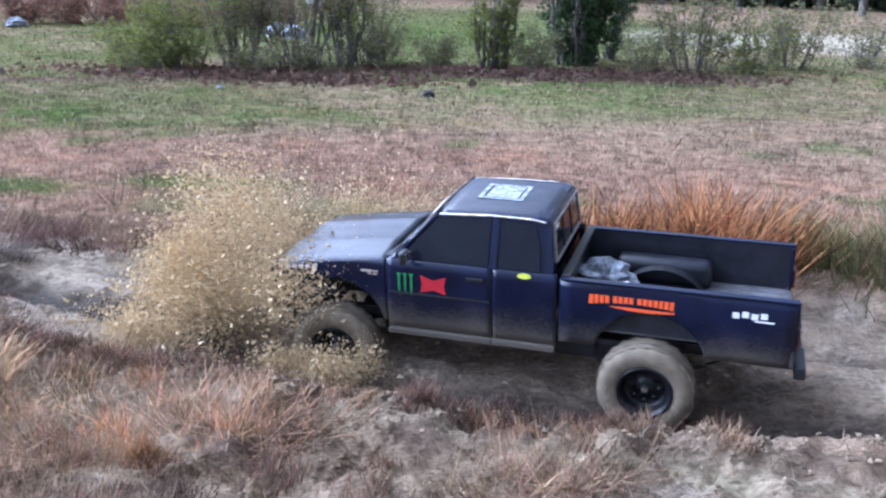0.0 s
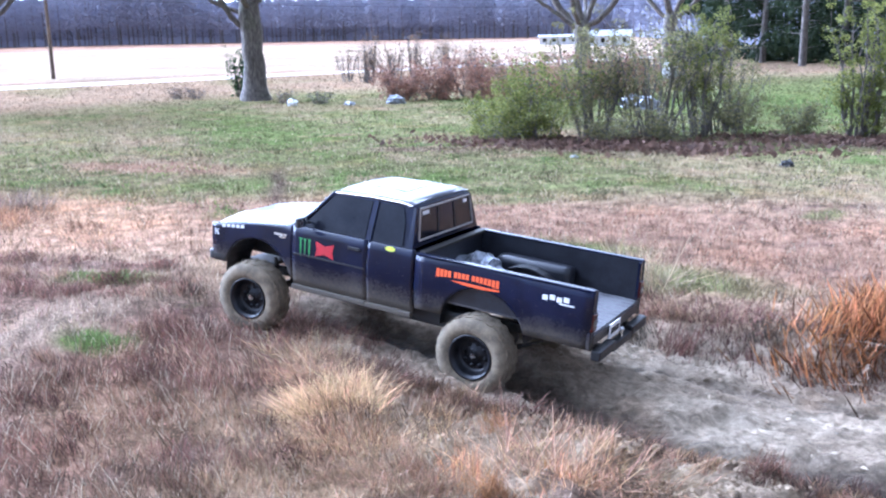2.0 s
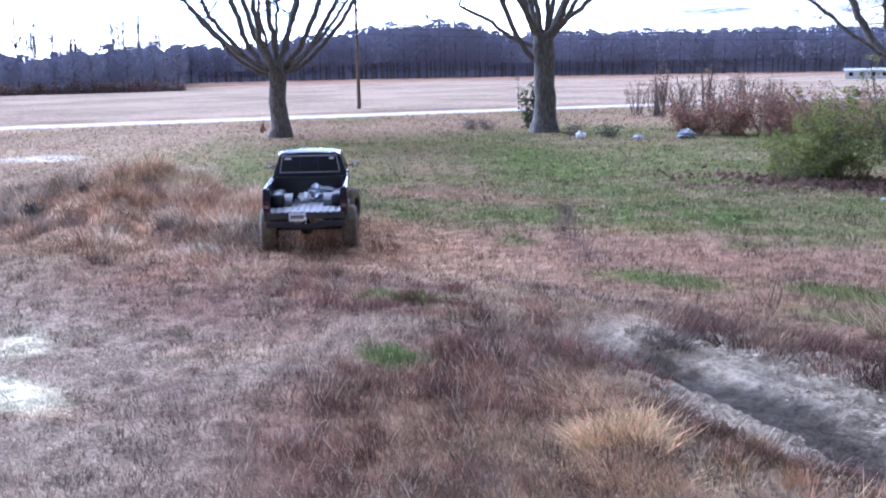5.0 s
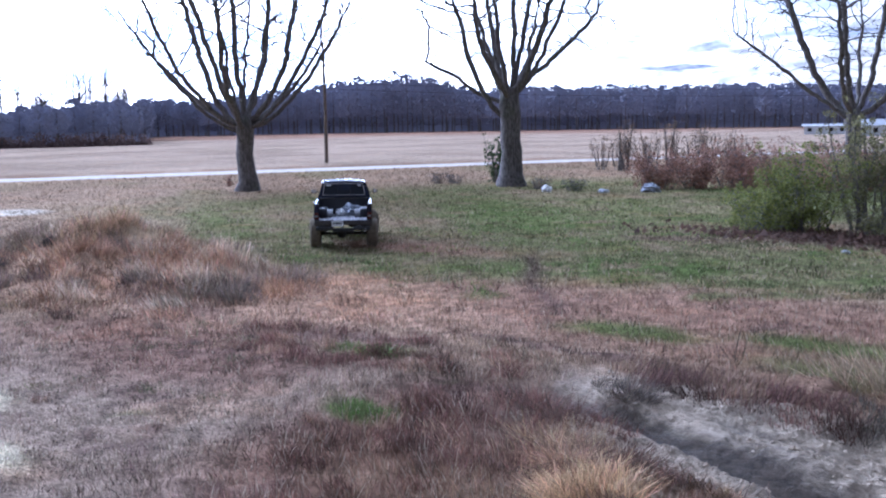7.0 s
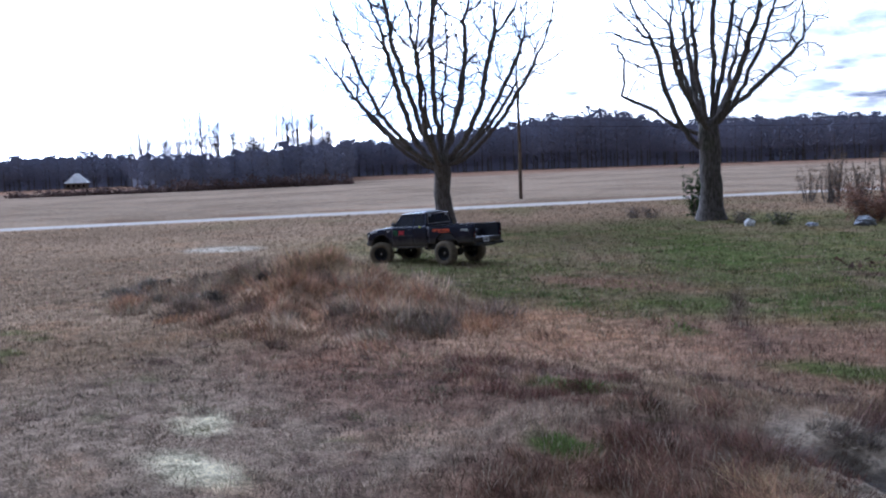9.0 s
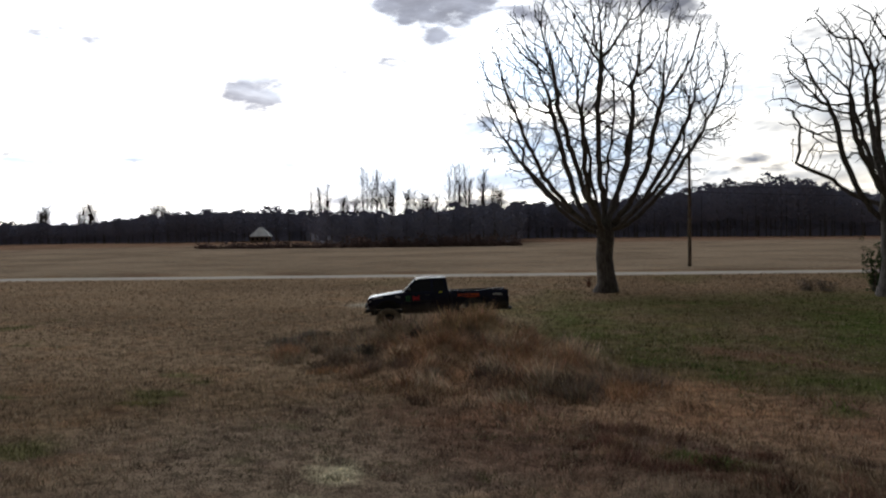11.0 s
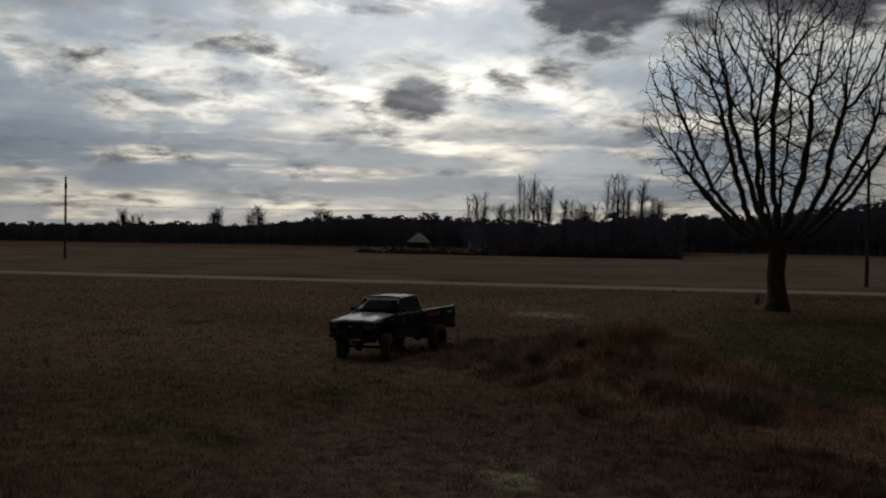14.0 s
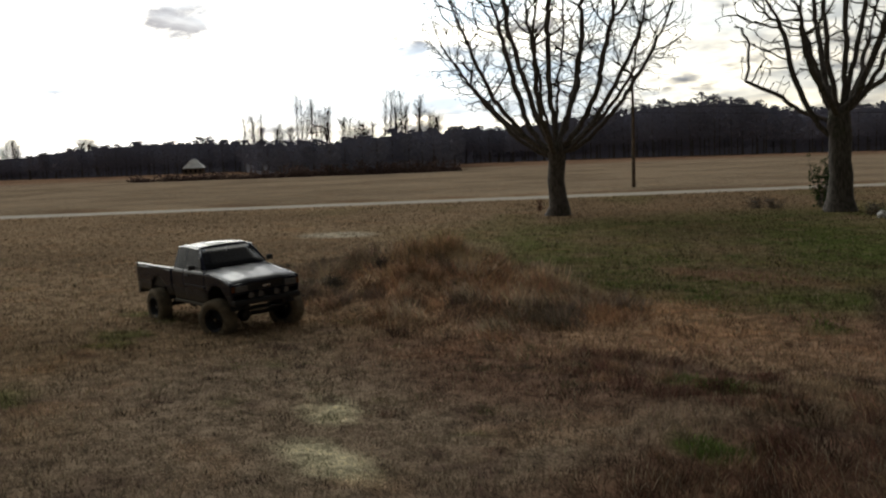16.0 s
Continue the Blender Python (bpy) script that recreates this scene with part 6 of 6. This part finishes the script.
# ---- distance ----
def build_woods():
    """Far pine woods along the fields: crowns of many needles' clumps over bare trunks, several rows deep."""
    rnd = np.random.default_rng(21)
    az_k = (-30, -16, 6, 12, 20, 26, 35, 37.5, 42, 44, 46.4, 51, 53.4, 54, 58, 61, 65, 66.4, 70, 73, 76, 79, 82, 85, 90, 120)
    r_k = (90, 95, 130, 250, 255, 258, 270, 272, 280, 283, 283, 284, 284, 190, 186, 184, 200, 292, 295, 296, 300, 315, 312, 310, 328, 340)
    h_k = (15, 15, 14.5, 10.2, 11.0, 11.6, 12.2, 16.0, 15.8, 14.0, 12.4, 10.3, 10.8, 8.4, 7.3, 6.5, 7.1, 9.1, 9.8, 9.2, 7.9, 6.0, 6.4, 6.2, 5.5, 5.3)
    verts, faces, trunks = [], [], []
    base = 0
    for row in range(4):
        az = -24.0
        while az < 112:
            r = np.interp(az, az_k, r_k) + row * 6 + rnd.normal(0, 2)
            h = np.interp(az, az_k, h_k) * rnd.uniform(0.84, 1.03) + row * 0.2
            if rnd.uniform() < 0.04:
                h *= 1.10
            a = math.radians(az)
            x, y = -math.sin(a) * r, math.cos(a) * r
            trunks.append([(Vector((x, y, -0.3)), 0.16), (Vector((x + rnd.normal(0, 0.2), y, h * 0.5)), 0.12), (Vector((x, y, h * 0.9)), 0.05)])
            n = 270
            t = rnd.uniform(0, 1, n)
            low = 0.34 if row < 2 else 0.12
            z = h * (low + (1 - low) * t)
            wide = (1.0 + h * 0.16) * np.sqrt(np.clip(1 - ((t - 0.42) / 0.60) ** 2, 0.03, 1)) * rnd.uniform(0, 1.1, n) ** 0.6
            b = rnd.uniform(0, 2 * np.pi, n)
            p = np.stack([x + np.cos(b) * wide, y + np.sin(b) * wide, z], 1)
            turn, size = a + rnd.normal(0, 0.55, n), (0.24 + h * 0.008) * rnd.uniform(0.5, 1.5, n)
            u = np.stack([np.cos(turn), np.sin(turn), rnd.normal(0, 0.25, n)], 1) * size[:, None]
            v = np.stack([rnd.normal(0, 0.2, n), rnd.normal(0, 0.2, n), np.ones(n)], 1) * size[:, None] * 0.7
            verts.append(np.stack([p - u, p + v, p + u, p - v], 1).reshape(-1, 3))
            i = base + np.arange(n) * 4
            faces.append(np.stack([i, i + 1, i + 2, i + 3], 1))
            base += n * 4
            az += math.degrees(rnd.uniform(2.2, 4.8) / r)
    ob = mesh_object("hazed_woods", np.concatenate(verts), np.concatenate(faces), HAZED_WOODS)
    tagged(ob, "dark pine woods beyond the fields, coloured with bluish haze", "woods", kind="stuff")
    ob = mesh_object("woods_trunks", *tubes(trunks, 4), BARK)
    tagged(ob, "slender dark trunks of the far woods", "woods", kind="stuff")
    # added backing sheet, nearly crown high, closing sky gaps; haze is in its colour
    rows = [[], [], []]
    for k in range(0, 1400):
        az = -26 + 140 * k / 1399
        r = float(np.interp(az, az_k, r_k)) + 16
        a = math.radians(az)
        hh = float(np.interp(az, az_k, h_k)) * 0.97 * (0.96 + 0.06 * noise.noise((k * 0.33, 0, 0)) + 0.06 * noise.noise((k * 1.4, 3, 0)))
        for i, (dr, f) in enumerate(((0, -0.05), (1.5, 0.7), (6, 1.0))):
            rows[i].append((-math.sin(a) * (r + dr), math.cos(a) * (r + dr), hh * f))
    bm = bmesh.new()
    grid(bm, rows)
    ob = part("woods_backing", bm, HAZED_WOODS, None)
    tagged(ob, "haze-coloured backing sheet closing the gaps in the far woods", "woods", kind="stuff")


build_woods()


def build_far_hedge():
    """Low brown thicket along the far field's edge."""
    rnd = np.random.default_rng(77)
    cen, rad = [], []
    for k in range(420):
        az = rnd.uniform(53.6, 72.5)
        r = 181 + 9 * max(0, (az - 64) / 8) + rnd.normal(0, 1.5)
        h = (0.35 + 1.5 * rnd.uniform() ** 2) * (1.2 if az < 64 else 0.7)
        a = math.radians(az)
        cen.append((-math.sin(a) * r, math.cos(a) * r, h * 0.45))
        rad.append(h * 0.8)
    q, f = leafy(cen, rad, 15000, 0.27, rnd)
    q[:, 2] = np.maximum(q[:, 2], -0.05)
    tagged(mesh_object("far_hedge", q, f, BRUSH), "low brown thicket along the far field edge", "thicket", kind="stuff")


BRUSH = mat_leaf("brown_brush", (0.085, 0.058, 0.055), (0.17, 0.115, 0.10), 0.9)
build_far_hedge()


def build_near_grove():
    """Dark pines beyond the scrub, tall enough to pass out of view."""
    for k in range(16):
        az = 6.0 - 2.1 * k
        r = 78 + (k * 7) % 13
        a = math.radians(az)
        x, y = -math.sin(a) * r, math.cos(a) * r
        t = tagged(new("pine_tree"), "tall dark pine with a bare lower trunk", "tree", "pines beyond the scrub")
        t.matrix_world = pose(x, y, 0, 0, 0, 40 * k)
        h = 11 + (k * 5) % 4
        rnd = random.Random(300 + k)
        paths = [[(Vector((0, 0, -0.2)), 0.30), (Vector((0.1, 0, h * 0.5)), 0.20), (Vector((0, 0.1, h)), 0.05)]]
        cen, rad = [], []
        for j in range(34):
            f = 0.10 + 0.88 * j / 33
            b = rnd.uniform(0, 6.28)
            L = (1.15 - f) * h * 0.20 * rnd.uniform(0.5, 1.2)
            p, q = Vector((0, 0, h * f)), Vector((math.cos(b) * L, math.sin(b) * L, h * f + rnd.uniform(-0.3, 0.4)))
            paths.append([(p, 0.05), (q, 0.015)])
            for s in (0.55, 1.0):
                cen.append(p.lerp(q, s))
                rad.append(rnd.uniform(0.35, 0.75))
        mesh_object("trunk", *tubes(paths, 6), BARK, t, True)
        mesh_object("crown", *leafy(cen, rad, 2600, 0.16, np.random.default_rng(400 + k)), PINE, t)


def build_grove_thicket():
    """Dark young growth filling the grove between its trunks."""
    rnd = np.random.default_rng(91)
    cen, rad = [], []
    for k in range(520):
        az = math.radians(rnd.uniform(-34, 8.5))
        r = rnd.uniform(83, 100)
        cen.append((-math.sin(az) * r, math.cos(az) * r, 7.0 * rnd.uniform() ** 1.4 + 0.2))
        rad.append(rnd.uniform(0.6, 1.5))
    q, f = leafy(cen, rad, 60000, 0.30, rnd)
    q[:, 2] = np.maximum(q[:, 2], -0.05)
    tagged(mesh_object("grove_thicket", q, f, PINE), "dense dark young growth inside the pine grove", "thicket", kind="stuff")


build_near_grove()
build_grove_thicket()


def far_bare_tree(x, y, h, seed):
    rnd = random.Random(seed)
    paths = []
    for k in range(5):
        dx = rnd.uniform(-3.2, 3.2)
        top = h * rnd.uniform(0.72, 1.0)
        paths.append([(Vector((dx, 0, 0)), 0.22), (Vector((dx + rnd.gauss(0, 0.4), 0, top * 0.6)), 0.15), (Vector((dx + rnd.gauss(0, 0.5), 0, top)), 0.05)])
        for j in range(92):
            f = rnd.uniform(0.36, 0.93)
            b = rnd.uniform(0, 6.28)
            L = 3.4 * rnd.uniform(0.5, 1.1) * (1.25 - 0.6 * f)
            p = Vector((dx, 0, top * f))
            paths.append([(p, 0.045), (p + Vector((math.cos(b) * L * 0.48, math.sin(b) * L * 0.48, L * 0.6)), 0.034), (p + Vector((math.cos(b) * L * 0.85, math.sin(b) * L * 0.85, L * 1.05)), 0.018)])
    t = tagged(new("tall_bare_tree"), "tall slender bare trees above the woods", "tree", "bare trees above the woods")
    a = math.atan2(-x, y)
    t.matrix_world = pose(x, y, 0, 0, 0, math.degrees(a))
    mesh_object("trunk", *tubes(paths[::93], 5), BARK, t, True)
    mesh_object("crown", *tubes([p for i, p in enumerate(paths) if i % 93], 3), BARK, t)


for k, (az, el, r) in enumerate(((62.4, 3.9, 305), (61.4, 3.5, 300), (57.2, 3.9, 290), (56.2, 3.9, 292), (65.4, 2.8, 318), (59.9, 2.4, 300), (63.6, 2.3, 310), (54.9, 2.6, 290), (58.6, 2.3, 296), (78.6, 1.6, 360), (81, 1.4, 370), (85.5, 1.3, 380), (74.4, 1.6, 340))):
    a = math.radians(az)
    far_bare_tree(-math.sin(a) * r, math.cos(a) * r, EYE + r * math.tan(math.radians(el)), 500 + k)


def farmhouse(x, y, turn, w, d, wall, roof, label, clad=SIDING, hip=False):
    ridge = 0.5 if hip else w / 2 + 0.4
    h = tagged(new("farmhouse"), label, "house")
    h.matrix_world = pose(x, y, 0, 0, 0, turn)
    bm = bmesh.new()
    box(bm, -w / 2, w / 2, -d / 2, d / 2, 0, wall)
    wl = part("wall", bm, clad, h)
    bm = bmesh.new()
    vs = [bm.verts.new(p) for p in ((-w / 2 - 0.4, -d / 2 - 0.4, wall), (w / 2 + 0.4, -d / 2 - 0.4, wall), (w / 2 + 0.4, d / 2 + 0.4, wall), (-w / 2 - 0.4, d / 2 + 0.4, wall),
                                    (-ridge, 0, wall + roof), (ridge, 0, wall + roof))]
    for q in ((0, 1, 5, 4), (2, 3, 4, 5), (0, 4, 3), (1, 2, 5), (3, 2, 1, 0)):
        bm.faces.new([vs[i] for i in q])
    part("roof", bm, ROOFTIN if hip else GREYTIN, h, "pale tin roof" if hip else "dull grey tin roof")
    for k in range(4):
        bm = bmesh.new()
        cx = -w / 2 + w * (k + 0.5) / 4
        box(bm, cx - 0.3, cx + 0.3, -d / 2 - 0.03, -d / 2 + 0.02, wall * 0.35, wall * 0.8)
        part("window", bm, TINT, wl)


farmhouse(-262, 101, 60, 5.2, 5.0, 1.7, 2.6, "small farmhouse with dark walls and a steep pale roof", POLEWOOD, True)
farmhouse(-44.5, 164, 14, 6.5, 4, 1.3, 0.35, "long low white shed by the woods")
farmhouse(-33, 150, 14, 6.5, 4, 1.5, 0.9, "low white farm building by the woods")

# load in the bed, and mud in the air

TRUCK_ROWS = [  # seconds, x, y, z, heading, nose down, lean
    (0.0, 1.88, 8.98, -0.46, 164.2, 1.1, -3.3),
    (0.5, 0.12, 9.40, -0.49, 167.6, -1.9, 0.3),
    (1.0, -1.17, 9.52, -0.40, 169.3, -2.9, -0.7),
    (1.5, -2.29, 9.67, -0.34, 172.4, -4.2, 0.5),
    (2.0, -3.23, 9.76, -0.22, 172.4, -5.2, 0.9),
    (2.5, -4.30, 9.83, -0.13, 175.4, -4.4, 1.2),
    (3.0, -5.79, 9.90, 0.08, 177.5, 0.7, 1.7),
    (3.5, -7.88, 9.74, 0.16, 171.4, 1.5, -0.2),
    (4.0, -10.05, 10.30, 0.10, 159.5, 0.8, -0.0),
    (4.5, -12.17, 11.43, 0.04, 146.0, 0.5, 0.1),
    (5.0, -14.07, 13.03, 0.00, 133.6, 0.4, 0.4),
    (5.5, -15.60, 14.94, -0.02, 122.6, 0.5, 0.9),
    (6.0, -16.77, 16.89, -0.03, 115.7, 0.9, 1.9),
    (6.5, -17.68, 18.57, -0.01, 121.4, 0.9, 1.2),
    (7.0, -18.60, 19.94, -0.02, 131.7, 0.4, 0.8),
    (7.5, -19.70, 21.04, -0.04, 142.6, 0.6, -2.1),
    (8.0, -21.07, 21.82, -0.00, 157.0, 1.9, 0.9),
    (8.5, -22.68, 22.26, 0.03, 172.6, 1.9, 0.5),
    (9.0, -24.31, 22.17, 0.02, 189.2, 2.4, 0.7),
    (9.5, -25.53, 21.72, 0.01, 208.5, 1.3, 0.4),
    (10.0, -26.49, 20.96, 0.00, 224.9, 0.9, 0.4),
    (10.5, -27.28, 19.95, 0.01, 235.6, 1.0, 0.7),
    (11.0, -27.97, 18.78, 0.01, 240.4, 1.5, 1.5),
    (11.5, -28.59, 17.55, 0.01, 241.8, 1.6, 2.2),
    (12.0, -29.15, 16.35, -0.05, 245.5, 2.2, 2.2),
    (12.5, -29.79, 15.06, -0.07, 258.8, 1.9, 2.2),
    (13.0, -29.89, 13.82, -0.08, 278.5, 1.8, 2.2),
    (13.5, -29.51, 12.27, -0.10, 293.9, 1.5, 1.5),
    (14.0, -28.77, 10.85, -0.12, 307.8, 1.2, 1.4),
    (14.5, -27.55, 9.71, -0.13, 324.2, 0.4, 1.2),
    (15.0, -25.90, 8.75, -0.12, 339.2, 0.2, 1.6),
    (15.5, -24.23, 8.16, -0.13, 350.0, 0.0, 1.8),
    (16.0, -22.35, 7.92, -0.12, 363.7, -0.4, 2.0),
]
cargo = crumple("crumpled_foil_load", (0.30, 0.26, 0.17), FOIL, 2.2, "crumpled silver-blue wrappings lying in the truck bed", "cargo", Matrix())


cargo_b = crumple("crumpled_white_sack", (0.13, 0.11, 0.11), BAG, 5.9, "crumpled white sack lying in the truck bed", "cargo", Matrix())


def build_splash():
    """Clots of flung mud, each cluster a rigid piece with its own flight."""
    rnd = np.random.default_rng(5)
    flights = []
    tet = np.array([(1, 1, 1), (1, -1, -1), (-1, 1, -1), (-1, -1, 1)]) / 1.7
    for k in range(40):
        n = int(rnd.integers(2800, 4200))
        wide = rnd.uniform(0.14, 0.36)
        if k > 33:
            n, wide = 1500, 0.13
        c = rnd.normal(0, 1, (n, 3)) * wide * np.array((1.0, 0.7, 0.8))
        s = 0.0048 + 0.022 * rnd.uniform(0, 1, n) ** 9
        rot = rnd.normal(0, 1, (n, 1, 3)) * 0.5
        v = (c[:, None] + (tet[None] + rot * np.array(tet[None][:, :, [1, 2, 0]])) * s[:, None, None]).reshape(-1, 3)
        i = np.arange(n)[:, None] * 4
        f = np.concatenate([i + np.array(q) for q in ((0, 1, 2), (0, 3, 1), (0, 2, 3), (1, 3, 2))])
        ob = mesh_object("mud_spray", v, f, WETMUD)
        tagged(ob, "spray of wet tan mud flung off a wheel", "mud", "mud flung from the run")
        start = Vector((-2.75 + rnd.normal(0, 0.42), 9.75 + rnd.normal(0, 0.45), 0.10 + rnd.normal(0, 0.36)))
        speed = Vector((rnd.normal(-3.4, 0.8), rnd.normal(-0.4, 0.8), rnd.uniform(-0.8, 0.9)))
        if 25 < k < 34:  # thrown up behind the hood
            start = Vector((-1.5 + rnd.normal(0, 0.5), 11.1 + rnd.normal(0, 0.25), 0.30 + rnd.normal(0, 0.25)))
            speed = Vector((rnd.normal(-2.5, 0.9), rnd.normal(0.5, 0.5), rnd.uniform(-1.8, -0.4)))
        if k > 33:  # heavy clots low beside the wheel
            start = Vector((-1.75 + 0.17 * (k - 34), 8.50 + rnd.normal(0, 0.12), -0.28 + rnd.uniform(0, 0.12)))
            speed = Vector((rnd.normal(-1.8, 0.5), rnd.normal(-0.8, 0.3), rnd.uniform(-0.4, 0.4)))
        flights.append((ob, start, speed))
    return flights


flights = build_splash()


# ---- what moves ----
def along(t):
    """The truck's pose row at a time, straight between rows."""
    return [float(np.interp(t, [r[0] for r in TRUCK_ROWS], [r[i] for r in TRUCK_ROWS])) for i in range(1, 7)]


def motions():
    walk(truck, [(t, pose(x, y, z, r, p, w)) for t, x, y, z, w, p, r in TRUCK_ROWS])
    walk(cargo, [(t, pose(x, y, z, r, p, w) @ pose(0.54, -0.22, 0.876, 0, 0, 20)) for t, x, y, z, w, p, r in TRUCK_ROWS])
    walk(cargo_b, [(t, pose(x, y, z, r, p, w) @ pose(0.28, 0.10, 0.876, 0, 0, 70)) for t, x, y, z, w, p, r in TRUCK_ROWS])
    # wheels roll by the way that the truck has gone, and the front ones steer
    spin, turns = 0.0, []
    for k in range(161):
        t = k / 10
        a, b = along(max(t - 0.25, 0)), along(min(t + 0.25, 16))
        gone = math.hypot(b[0] - a[0], b[1] - a[1]) / (min(t + 0.25, 16) - max(t - 0.25, 0))
        bend = radians(b[3] - a[3]) / (min(t + 0.25, 16) - max(t - 0.25, 0))
        steer = max(-30, min(30, math.degrees(math.atan2(BASE * bend, max(gone, 0.8)))))
        slip = 1.0 + 0.5 * max(0, 1 - t / 1.2)
        turns.append((t, min(math.degrees(spin), 1e6), steer))
        spin += min(gone * slip / TYRE_R * 0.1, radians(85))
    for w, x, s in wheels:
        rows = []
        for t, a, steer in turns:
            m = pose(x, s * TYRE_Y, HUB_Z, 0, 0, (steer if x else 0) + (0 if s > 0 else 180))
            rows.append((t, m @ Matrix.Rotation(radians(a if s > 0 else -a), 4, "Y")))
        walk(w, rows)
    for ob, start, speed in flights:
        rows = []
        for k in range(13):
            t = k * 0.06
            p = start + speed * t + Vector((0, 0, -4.9 * t * t))
            rows.append((t, pose(p.x, p.y, max(p.z, -1.6), 60 * t, 40 * t, 0)))
        rows.append((16.0, rows[-1][1]))
        walk(ob, rows)


motions()
